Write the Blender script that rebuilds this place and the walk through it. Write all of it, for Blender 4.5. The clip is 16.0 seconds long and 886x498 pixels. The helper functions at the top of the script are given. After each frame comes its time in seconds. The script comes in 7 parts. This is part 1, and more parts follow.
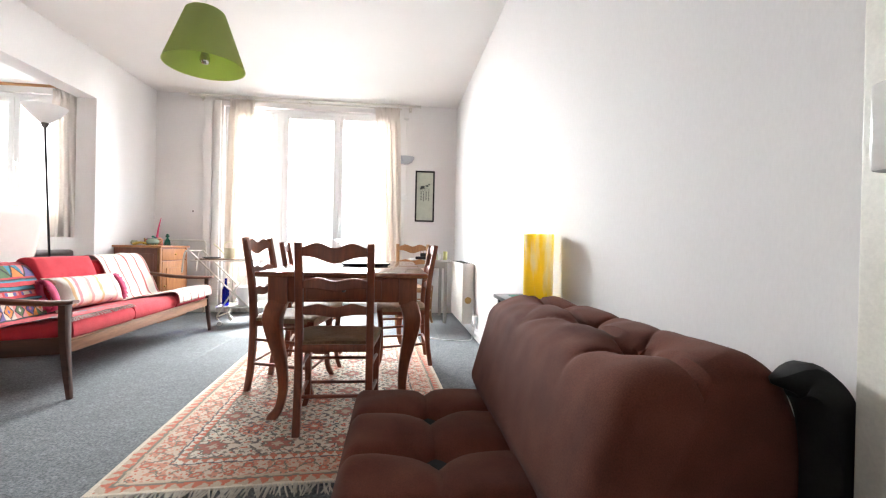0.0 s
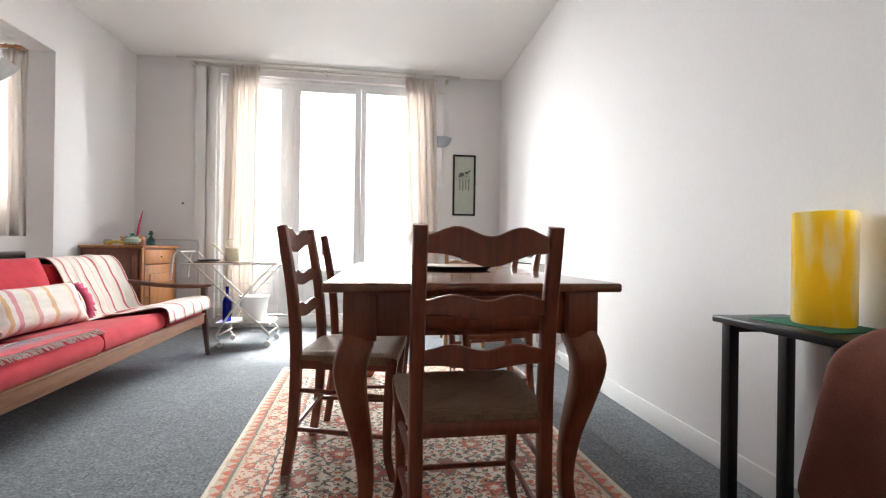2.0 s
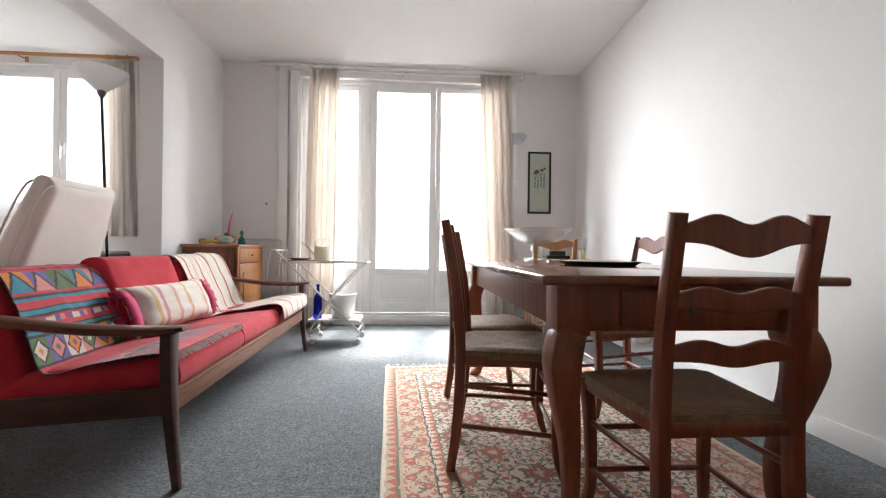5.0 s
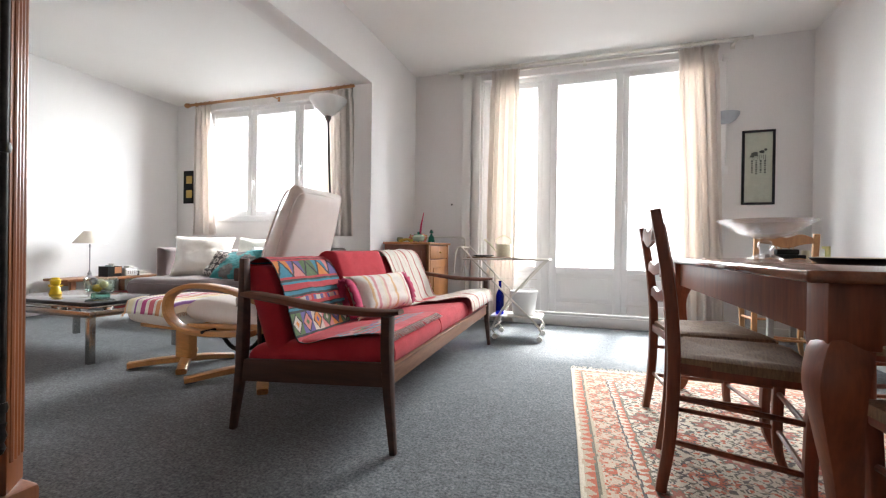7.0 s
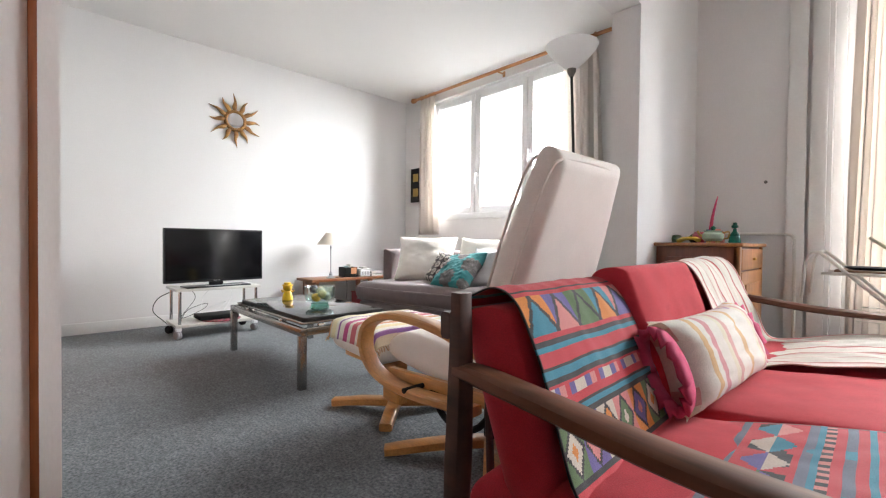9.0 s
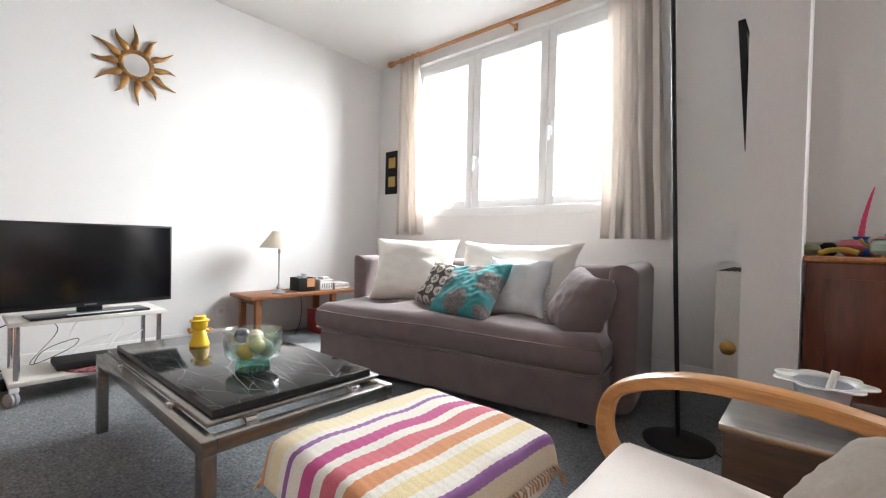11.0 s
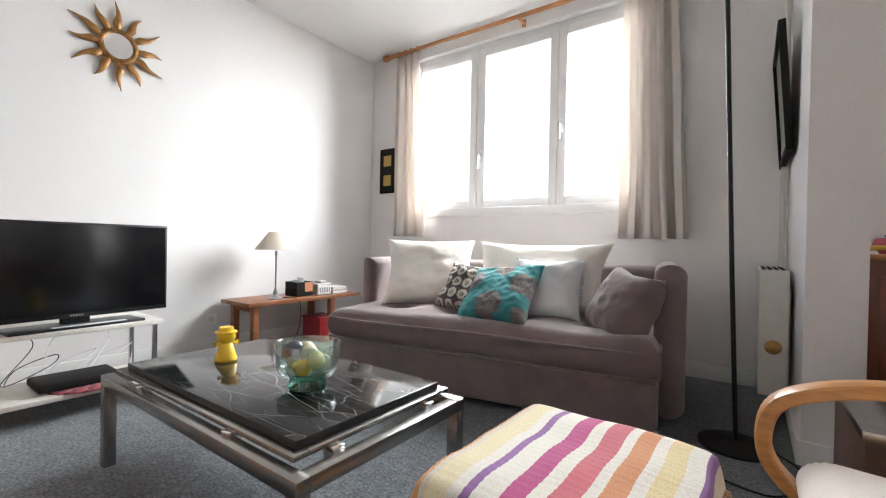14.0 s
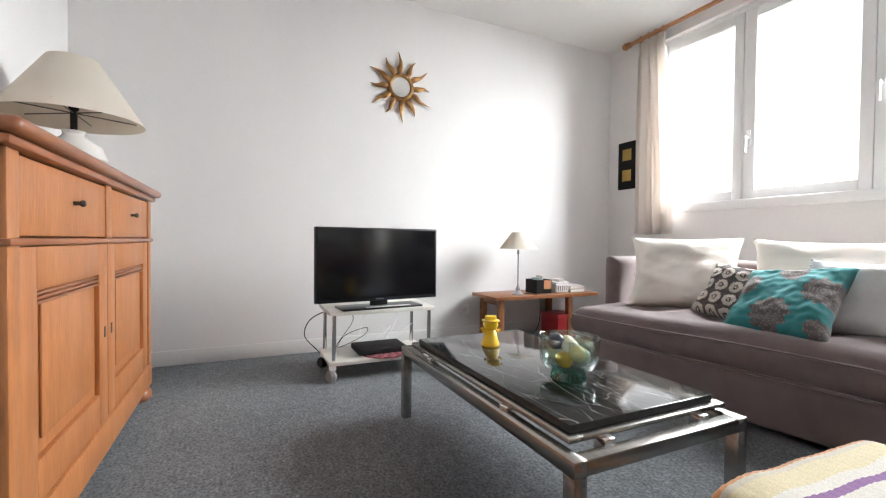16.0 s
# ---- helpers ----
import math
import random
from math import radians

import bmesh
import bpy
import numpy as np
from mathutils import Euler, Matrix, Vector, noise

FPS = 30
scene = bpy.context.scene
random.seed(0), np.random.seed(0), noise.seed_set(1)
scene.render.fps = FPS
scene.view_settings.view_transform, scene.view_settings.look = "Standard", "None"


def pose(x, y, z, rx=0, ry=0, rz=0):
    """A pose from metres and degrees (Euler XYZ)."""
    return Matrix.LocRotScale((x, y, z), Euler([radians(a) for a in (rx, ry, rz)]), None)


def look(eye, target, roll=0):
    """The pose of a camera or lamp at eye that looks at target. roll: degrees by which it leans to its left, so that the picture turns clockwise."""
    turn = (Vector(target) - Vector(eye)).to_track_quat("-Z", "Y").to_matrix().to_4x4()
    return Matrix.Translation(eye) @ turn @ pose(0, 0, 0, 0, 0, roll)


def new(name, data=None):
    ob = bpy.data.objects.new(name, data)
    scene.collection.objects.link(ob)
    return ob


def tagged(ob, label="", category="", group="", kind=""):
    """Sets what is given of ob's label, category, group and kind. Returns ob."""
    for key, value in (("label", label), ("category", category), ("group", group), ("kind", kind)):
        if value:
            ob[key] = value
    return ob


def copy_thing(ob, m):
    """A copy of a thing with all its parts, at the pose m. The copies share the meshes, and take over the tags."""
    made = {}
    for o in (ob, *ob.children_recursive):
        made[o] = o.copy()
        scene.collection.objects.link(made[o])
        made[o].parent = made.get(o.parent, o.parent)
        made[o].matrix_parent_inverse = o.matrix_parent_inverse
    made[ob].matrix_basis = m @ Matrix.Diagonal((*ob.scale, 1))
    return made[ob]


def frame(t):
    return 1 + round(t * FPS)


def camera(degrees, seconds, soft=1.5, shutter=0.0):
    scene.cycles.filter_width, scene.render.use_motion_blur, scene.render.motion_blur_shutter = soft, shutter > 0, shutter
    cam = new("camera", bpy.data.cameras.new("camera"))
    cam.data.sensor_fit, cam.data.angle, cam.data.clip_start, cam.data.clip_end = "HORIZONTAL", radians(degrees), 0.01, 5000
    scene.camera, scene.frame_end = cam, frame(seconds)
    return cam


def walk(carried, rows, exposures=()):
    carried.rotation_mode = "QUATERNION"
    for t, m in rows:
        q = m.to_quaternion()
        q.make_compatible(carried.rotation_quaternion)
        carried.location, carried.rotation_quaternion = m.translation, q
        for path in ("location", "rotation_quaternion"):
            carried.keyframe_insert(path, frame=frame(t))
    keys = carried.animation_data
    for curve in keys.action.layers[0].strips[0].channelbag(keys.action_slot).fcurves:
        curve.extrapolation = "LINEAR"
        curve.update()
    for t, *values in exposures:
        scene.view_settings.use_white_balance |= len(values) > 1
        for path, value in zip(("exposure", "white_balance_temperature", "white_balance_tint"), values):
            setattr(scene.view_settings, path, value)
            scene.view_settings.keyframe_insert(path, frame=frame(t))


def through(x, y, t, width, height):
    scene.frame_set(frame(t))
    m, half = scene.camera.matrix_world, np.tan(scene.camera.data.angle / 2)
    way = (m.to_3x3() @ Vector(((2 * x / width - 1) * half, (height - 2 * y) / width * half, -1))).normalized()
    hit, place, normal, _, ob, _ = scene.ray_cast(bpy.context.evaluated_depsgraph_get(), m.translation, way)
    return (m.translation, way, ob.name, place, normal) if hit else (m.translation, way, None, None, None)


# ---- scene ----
cam = camera(92.0, 16.0, 1.2)
PATH = [
    (0, (0.399, -0.249, 0.943), (0.626, 1.738, 0.935), 1.2),
    (0.5, (0.243, 0.172, 0.919), (0.449, 2.161, 0.912), 1.2),
    (1, (0.063, 0.451, 0.905), (0.304, 2.437, 0.905), 1.1),
    (1.5, (-0.065, 0.657, 0.895), (0.208, 2.638, 0.894), 0.9),
    (2, (-0.151, 0.831, 0.895), (0.135, 2.811, 0.897), 0.8),
    (2.5, (-0.276, 0.922, 0.89), (0.028, 2.899, 0.897), 0.9),
    (3, (-0.394, 0.966, 0.892), (-0.068, 2.94, 0.902), 0.9),
    (5.5, (-0.701, 0.911, 0.858), (-0.713, 2.911, 0.861), 0.7),
    (6, (-0.726, 0.906, 0.855), (-0.943, 2.894, 0.853), 0.8),
    (6.5, (-0.741, 0.909, 0.843), (-1.151, 2.866, 0.842), 0.7),
    (7, (-0.767, 0.935, 0.834), (-1.398, 2.832, 0.83), 0.8),
    (7.5, (-0.817, 1.034, 0.811), (-1.674, 2.841, 0.803), 0.7),
    (8, (-0.963, 1.266, 0.803), (-2.14, 2.883, 0.788), 0.6),
    (8.5, (-1.207, 1.55, 0.83), (-2.555, 3.027, 0.804), 0.5),
    (9, (-1.606, 1.849, 0.88), (-3.062, 3.22, 0.847), 0.6),
    (11.5, (-2.862, 2.53, 0.919), (-4.092, 4.107, 0.888), 1.3),
    (12, (-2.922, 2.528, 0.908), (-4.064, 4.17, 0.882), 1.2),
    (12.5, (-3.01, 2.521, 0.9), (-4.095, 4.201, 0.879), 1.4),
    (13, (-3.094, 2.468, 0.905), (-4.176, 4.15, 0.883), 1.2),
    (13.5, (-3.139, 2.417, 0.907), (-4.222, 4.098, 0.887), 1.2),
    (14, (-3.168, 2.366, 0.899), (-4.335, 3.99, 0.879), 1.1),
    (14.5, (-3.187, 2.322, 0.898), (-4.514, 3.818, 0.875), 1.1),
    (15, (-3.198, 2.289, 0.894), (-4.698, 3.611, 0.87), 0.9),
    (15.5, (-3.197, 2.251, 0.901), (-4.853, 3.372, 0.869), 0.9),
    (16, (-3.186, 2.223, 0.897), (-4.999, 3.066, 0.858), 0.6),
]
EXPOSURES = [(0.0, 3.4), (1.0, 3.0), (2.0, 2.7), (3.0, 2.5), (8.0, 2.5), (9.0, 2.6), (12.0, 2.55), (14.5, 2.45), (16.0, 2.45)]
walk(cam, [(t, look(eye, target, roll)) for t, eye, target, roll in PATH], EXPOSURES)

# ---- world and light ----
world = bpy.data.worlds.new("sky")
scene.world = world
world.use_nodes = True
wn = world.node_tree.nodes
sky = wn.new("ShaderNodeTexSky")
sky.sky_type, sky.sun_disc = "NISHITA", False
sky.sun_elevation, sky.sun_rotation = radians(57), radians(8)
world.node_tree.links.new(sky.outputs[0], wn["Background"].inputs[0])
wn["Background"].inputs[1].default_value = 0.13


def area_lamp(name, m, sx, sy, watts, colour=(1, 1, 1), spread=180):
    d = bpy.data.lights.new(name, "AREA")
    d.shape, d.size, d.size_y, d.energy, d.color = "RECTANGLE", sx, sy, watts, colour
    d.spread = radians(spread)
    ob = new(name, d)
    ob.matrix_world = m
    return ob


sun = new("sun", bpy.data.lights.new("sun", "SUN"))
sun.data.energy, sun.data.angle, sun.data.color = 2.2, radians(6), (1.0, 0.97, 0.93)
sun.matrix_world = look((-0.1, 9.55, 8.1), (-1.0, 4.15, 0.0))
area_lamp("daylight", pose(-2.5, 8.5, 5.9, -80, 0, 0), 9.0, 8.0, 1660, (0.945, 0.98, 1.0), 180)


# white overcast distance seen through the panes
b_mat = bpy.data.materials.new("overcast_white")
b_mat.use_nodes = True
b_mat.node_tree.nodes.clear()
em, mo = b_mat.node_tree.nodes.new("ShaderNodeEmission"), b_mat.node_tree.nodes.new("ShaderNodeOutputMaterial")
em.inputs[0].default_value, em.inputs[1].default_value = (0.97, 0.985, 1.0, 1), 0.6
b_mat.node_tree.links.new(em.outputs[0], mo.inputs[0])
me = bpy.data.meshes.new("backdrop")
me.from_pydata([(-70, 62, -40), (70, 62, -40), (70, 62, 60), (-70, 62, 60)], [], [(0, 3, 2, 1)])
me.materials.append(b_mat)
tagged(new("backdrop", me), "plain white overcast sky far beyond the windows", "backdrop", kind="structure")

# ---- materials ----
def nodes_of(name):
    m = bpy.data.materials.new(name)
    m.use_nodes = True
    nt = m.node_tree
    return m, nt, nt.nodes["Principled BSDF"]


def surface(name, a, b=None, rough=0.6, metal=0.0, scale=8.0, stretch=(1, 1, 1), detail=6.0, bump=0.1, fine=120.0, mottle=0.25,
            sheen=0.0, coat=0.0, spec=0.5, each=0.0, depth=0.002):
    """Two colours mixed by a broad noise, darkened a little by a fine one, with fine relief. each: how far single pieces differ."""
    m, nt, p = nodes_of(name)
    n, ln = nt.nodes, nt.links
    b = b or tuple(c * 0.82 for c in a)
    tc = n.new("ShaderNodeTexCoord")
    mp = n.new("ShaderNodeMapping")
    mp.inputs["Scale"].default_value = stretch
    ln.new(tc.outputs["Object"], mp.inputs[0])
    big = n.new("ShaderNodeTexNoise")
    big.inputs["Scale"].default_value, big.inputs["Detail"].default_value = scale, detail
    small = n.new("ShaderNodeTexNoise")
    small.inputs["Scale"].default_value, small.inputs["Detail"].default_value = fine, 4.0
    ln.new(mp.outputs[0], big.inputs["Vector"])
    ln.new(mp.outputs[0], small.inputs["Vector"])
    ramp = n.new("ShaderNodeValToRGB")
    ramp.color_ramp.elements[0].position, ramp.color_ramp.elements[1].position = 0.32, 0.68
    ramp.color_ramp.elements[0].color, ramp.color_ramp.elements[1].color = (*a, 1), (*b, 1)
    ln.new(big.outputs["Fac"], ramp.inputs[0])
    mix = n.new("ShaderNodeMix")
    mix.data_type, mix.blend_type = "RGBA", "MULTIPLY"
    mix.inputs["Factor"].default_value = mottle
    ln.new(ramp.outputs[0], mix.inputs["A"])
    cr = n.new("ShaderNodeValToRGB")
    cr.color_ramp.elements[0].position, cr.color_ramp.elements[1].position = 0.3, 0.7
    cr.color_ramp.elements[0].color = (0.25, 0.25, 0.25, 1)
    ln.new(small.outputs["Fac"], cr.inputs[0])
    ln.new(cr.outputs[0], mix.inputs["B"])
    last = mix.outputs["Result"]
    if each:
        info = n.new("ShaderNodeObjectInfo")
        hs = n.new("ShaderNodeHueSaturation")
        mr = n.new("ShaderNodeMapRange")
        mr.inputs[3].default_value, mr.inputs[4].default_value = 1 - each, 1 + each
        ln.new(info.outputs["Random"], mr.inputs[0])
        ln.new(mr.outputs[0], hs.inputs["Value"])
        ln.new(last, hs.inputs["Color"])
        last = hs.outputs[0]
    ln.new(last, p.inputs["Base Color"])
    if bump:
        bp = n.new("ShaderNodeBump")
        bp.inputs["Strength"].default_value, bp.inputs["Distance"].default_value = bump, depth
        ln.new(small.outputs["Fac"], bp.inputs["Height"])
        ln.new(bp.outputs[0], p.inputs["Normal"])
    p.inputs["Roughness"].default_value, p.inputs["Metallic"].default_value = rough, metal
    p.inputs["Sheen Weight"].default_value, p.inputs["Coat Weight"].default_value = sheen, coat
    p.inputs["Specular IOR Level"].default_value = spec
    return m


def wood(name, a, b, rough=0.42, axis="z", scale=3.0, coat=0.0, each=0.0):
    st = {"x": (1, 9, 9), "y": (9, 1, 9), "z": (9, 9, 1)}[axis]
    return surface(name, a, b, rough, 0, scale, st, 7, 0.12, 14.0, 0.35, coat=coat, each=each, depth=0.001)


def woven(name, rough=0.85, fine=420.0, bump=0.35, sheen=0.1):
    """Cloth that takes its dyed pattern from the mesh's colour layer, with threads in relief."""
    m, nt, p = nodes_of(name)
    n, ln = nt.nodes, nt.links
    at = n.new("ShaderNodeAttribute")
    at.attribute_name = "dye"
    tc = n.new("ShaderNodeTexCoord")
    ns = n.new("ShaderNodeTexNoise")
    ns.inputs["Scale"].default_value, ns.inputs["Detail"].default_value = fine, 3
    ln.new(tc.outputs["Object"], ns.inputs["Vector"])
    cr = n.new("ShaderNodeValToRGB")
    cr.color_ramp.elements[0].position, cr.color_ramp.elements[1].position = 0.3, 0.62
    cr.color_ramp.elements[0].color = (0.55, 0.55, 0.55, 1)
    ln.new(ns.outputs["Fac"], cr.inputs[0])
    mix = n.new("ShaderNodeMix")
    mix.data_type, mix.blend_type = "RGBA", "MULTIPLY"
    mix.inputs["Factor"].default_value = 0.6
    ln.new(at.outputs["Color"], mix.inputs["A"])
    ln.new(cr.outputs[0], mix.inputs["B"])
    ln.new(mix.outputs["Result"], p.inputs["Base Color"])
    bp = n.new("ShaderNodeBump")
    bp.inputs["Strength"].default_value, bp.inputs["Distance"].default_value = bump, 0.002
    ln.new(ns.outputs["Fac"], bp.inputs["Height"])
    ln.new(bp.outputs[0], p.inputs["Normal"])
    p.inputs["Roughness"].default_value, p.inputs["Sheen Weight"].default_value = rough, sheen
    return m


def glass(name, colour=(1, 1, 1), rough=0.02, ior=1.45):
    """Thin glass: it lets light through, tinted, and mirrors more at a grazing angle."""
    m, nt, p = nodes_of(name)
    n, ln = nt.nodes, nt.links
    tr, gl, lw, pw, ma, mix = (n.new(k) for k in ("ShaderNodeBsdfTransparent", "ShaderNodeBsdfGlossy", "ShaderNodeLayerWeight", "ShaderNodeMath", "ShaderNodeMath", "ShaderNodeMixShader"))
    tr.inputs[0].default_value = (*colour, 1)
    gl.inputs["Roughness"].default_value, lw.inputs[0].default_value = rough, 0.5
    pw.operation, pw.inputs[1].default_value = "POWER", 4.0
    ma.operation, ma.inputs[1].default_value, ma.inputs[2].default_value = "MULTIPLY_ADD", 0.55, ((ior - 1) / (ior + 1)) ** 2
    ln.new(lw.outputs["Facing"], pw.inputs[0])
    ln.new(pw.outputs[0], ma.inputs[0])
    ln.new(ma.outputs[0], mix.inputs[0])
    ln.new(tr.outputs[0], mix.inputs[1])
    ln.new(gl.outputs[0], mix.inputs[2])
    ln.new(mix.outputs[0], n["Material Output"].inputs[0])
    return m


def cloth_thin(name, colour, through=0.45):
    """Thin curtain cloth that lets some daylight pass."""
    m, nt, p = nodes_of(name)
    n, ln = nt.nodes, nt.links
    p.inputs["Base Color"].default_value = (*colour, 1)
    p.inputs["Roughness"].default_value = 0.9
    tr = n.new("ShaderNodeBsdfTranslucent")
    tr.inputs[0].default_value = (colour[0], colour[1] * 0.995, colour[2] * 0.985, 1)
    mix = n.new("ShaderNodeMixShader")
    mix.inputs[0].default_value = through
    tc = n.new("ShaderNodeTexCoord")
    ns = n.new("ShaderNodeTexNoise")
    ns.inputs["Scale"].default_value = 260
    ln.new(tc.outputs["Object"], ns.inputs["Vector"])
    bp = n.new("ShaderNodeBump")
    bp.inputs["Strength"].default_value, bp.inputs["Distance"].default_value = 0.25, 0.001
    ln.new(ns.outputs["Fac"], bp.inputs["Height"])
    ln.new(bp.outputs[0], p.inputs["Normal"])
    ln.new(p.outputs[0], mix.inputs[1])
    ln.new(tr.outputs[0], mix.inputs[2])
    ln.new(mix.outputs[0], n["Material Output"].inputs[0])
    return m


def carpet():
    """Short loop pile: dense specks of light and dark yarn, with broad faint patches of wear."""
    m, nt, p = nodes_of("carpet_pile")
    n, ln = nt.nodes, nt.links
    tc = n.new("ShaderNodeTexCoord")

    def grain(scale, detail, lo, hi, a, b):
        ns, cr = n.new("ShaderNodeTexNoise"), n.new("ShaderNodeValToRGB")
        ns.inputs["Scale"].default_value, ns.inputs["Detail"].default_value, ns.inputs["Roughness"].default_value = scale, detail, 0.65
        ln.new(tc.outputs["Object"], ns.inputs["Vector"])
        cr.color_ramp.elements[0].position, cr.color_ramp.elements[1].position = lo, hi
        cr.color_ramp.elements[0].color, cr.color_ramp.elements[1].color = (*a, 1), (*b, 1)
        ln.new(ns.outputs["Fac"], cr.inputs[0])
        return ns.outputs["Fac"], cr.outputs[0]

    def times(a, b, f):
        mx = n.new("ShaderNodeMix")
        mx.data_type, mx.blend_type = "RGBA", "MULTIPLY"
        mx.inputs["Factor"].default_value = f
        ln.new(a, mx.inputs["A"])
        ln.new(b, mx.inputs["B"])
        return mx.outputs["Result"]
    f1, c1 = grain(85, 9, 0.38, 0.64, (0.096, 0.108, 0.116), (0.305, 0.32, 0.33))
    f2, c2 = grain(22, 6, 0.32, 0.68, (0.50, 0.51, 0.52), (1, 1, 1))
    f3, c3 = grain(1.7, 5, 0.35, 0.68, (0.72, 0.73, 0.74), (1, 1, 1))
    ln.new(times(times(c1, c2, 0.8), c3, 0.9), p.inputs["Base Color"])
    bp = n.new("ShaderNodeBump")
    bp.inputs["Strength"].default_value, bp.inputs["Distance"].default_value = 0.7, 0.004
    ln.new(f1, bp.inputs["Height"])
    ln.new(bp.outputs[0], p.inputs["Normal"])
    p.inputs["Roughness"].default_value, p.inputs["Sheen Weight"].default_value, p.inputs["Specular IOR Level"].default_value = 0.95, 0.12, 0.1
    return m


M_WALL = surface("wall_paint", (0.775, 0.76, 0.752), (0.735, 0.72, 0.713), 0.72, scale=1.3, fine=160, bump=0.12, mottle=0.05, stretch=(1, 1, 0.35))
M_CEIL = surface("ceiling_paint", (0.83, 0.82, 0.80), (0.80, 0.79, 0.77), 0.7, scale=0.9, fine=90, bump=0.08, mottle=0.04)
M_TRIM = surface("white_gloss_paint", (0.78, 0.775, 0.76), (0.74, 0.735, 0.72), 0.32, scale=3, fine=60, bump=0.04, mottle=0.06)
M_PVC = surface("window_plastic", (0.80, 0.80, 0.80), (0.77, 0.77, 0.77), 0.3, scale=4, fine=80, bump=0.02, mottle=0.03)
M_CARPET = carpet()
M_SEAM = surface("carpet_seam", (0.15, 0.165, 0.175), (0.21, 0.225, 0.23), 0.95, scale=60, fine=400, bump=0.4, mottle=0.5)
M_TABLE = wood("polished_cherry", (0.27, 0.09, 0.038), (0.16, 0.05, 0.021), 0.2, "y", 2.2, coat=0.35)
M_LEG = wood("cherry_leg", (0.31, 0.085, 0.032), (0.20, 0.052, 0.02), 0.4, "z", 3, coat=0.04)
M_CHAIR = wood("stained_chair_wood", (0.28, 0.070, 0.028), (0.17, 0.042, 0.017), 0.38, "z", 4, coat=0.04)
M_PINECHAIR = wood("light_chair_wood", (0.42, 0.22, 0.09), (0.32, 0.15, 0.06), 0.45, "z", 4)
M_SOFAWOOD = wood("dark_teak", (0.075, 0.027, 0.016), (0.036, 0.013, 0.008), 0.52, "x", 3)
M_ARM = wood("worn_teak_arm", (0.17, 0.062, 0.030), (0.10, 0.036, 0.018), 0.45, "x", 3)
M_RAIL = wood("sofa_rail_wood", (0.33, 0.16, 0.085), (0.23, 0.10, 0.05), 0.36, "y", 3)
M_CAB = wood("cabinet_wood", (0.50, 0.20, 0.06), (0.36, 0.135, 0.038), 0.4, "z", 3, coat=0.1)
# cabinet sides: redder than the front, their shade put into the darker colour
M_CABSIDE = wood("cabinet_shaded_red_side", (0.22, 0.062, 0.026), (0.14, 0.038, 0.017), 0.4, "z", 3, coat=0.1)
M_PINE = wood("waxed_pine", (0.48, 0.185, 0.062), (0.39, 0.142, 0.046), 0.42, "z", 2.5, coat=0.05)
M_PINETOP = wood("waxed_pine_top", (0.36, 0.13, 0.055), (0.26, 0.09, 0.036), 0.3, "x", 2.5, coat=0.15)
M_ARMOIRE = wood("armoire_wood", (0.31, 0.10, 0.036), (0.185, 0.057, 0.021), 0.34, "z", 2.2, coat=0.15)
M_BEECH = wood("bent_beech", (0.60, 0.285, 0.09), (0.50, 0.22, 0.065), 0.36, "x", 3, coat=0.1)
M_BENCH = wood("bench_teak", (0.33, 0.13, 0.05), (0.23, 0.085, 0.033), 0.4, "x", 3)
M_RUSH = surface("woven_rush", (0.38, 0.235, 0.13), (0.22, 0.125, 0.068), 0.7, scale=30, stretch=(1, 6, 1), fine=160, bump=0.7, mottle=0.5, depth=0.003)
M_RED = surface("red_wool", (0.60, 0.045, 0.065), (0.50, 0.032, 0.05), 0.9, scale=12, fine=420, bump=0.35, mottle=0.4, sheen=0.1, spec=0.15)
M_PLUM = surface("grey_plum_cloth", (0.225, 0.175, 0.173), (0.185, 0.144, 0.144), 0.95, scale=9, fine=500, bump=0.35, mottle=0.35, sheen=0.4, spec=0.15)
M_CREAM = surface("cream_cotton", (0.86, 0.835, 0.79), (0.82, 0.79, 0.74), 0.9, scale=10, fine=380, bump=0.3, mottle=0.15, sheen=0.05, spec=0.2)
M_PALE = surface("pale_blue_grey_linen", (0.70, 0.705, 0.73), (0.64, 0.645, 0.67), 0.9, scale=12, fine=380, bump=0.35, mottle=0.2)
M_BEIGE = surface("beige_recliner_cloth", (0.80, 0.735, 0.69), (0.75, 0.685, 0.64), 0.8, scale=8, fine=330, bump=0.22, mottle=0.15, sheen=0.1)
M_VELVET = surface("brown_velvet", (0.165, 0.055, 0.036), (0.095, 0.03, 0.02), 0.85, scale=5, fine=300, bump=0.2, mottle=0.4, sheen=0.06, spec=0.06)
M_BLACK = surface("black_lacquer", (0.009, 0.010, 0.012), (0.015, 0.015, 0.018), 0.35, spec=0.3, scale=6, fine=90, bump=0.04, mottle=0.3)
M_MATTE = surface("matte_black", (0.010, 0.010, 0.011), (0.015, 0.015, 0.015), 0.7, spec=0.2, scale=10, fine=160, bump=0.06, mottle=0.3)
M_SCREEN = surface("dark_screen", (0.004, 0.004, 0.005), (0.006, 0.006, 0.007), 0.12, scale=2, fine=20, bump=0.0, mottle=0.1)
M_STEEL = surface("brushed_steel", (0.46, 0.45, 0.43), (0.38, 0.37, 0.355), 0.27, 1.0, scale=4, stretch=(1, 14, 14), fine=80, bump=0.05, mottle=0.25)
M_CHROME = surface("chrome", (0.75, 0.75, 0.75), (0.7, 0.7, 0.7), 0.12, 1.0, scale=5, bump=0.0, mottle=0.05)
M_DARKIRON = surface("black_iron", (0.045, 0.042, 0.04), (0.02, 0.019, 0.018), 0.3, 0.7, scale=25, fine=160, bump=0.2, mottle=0.4)
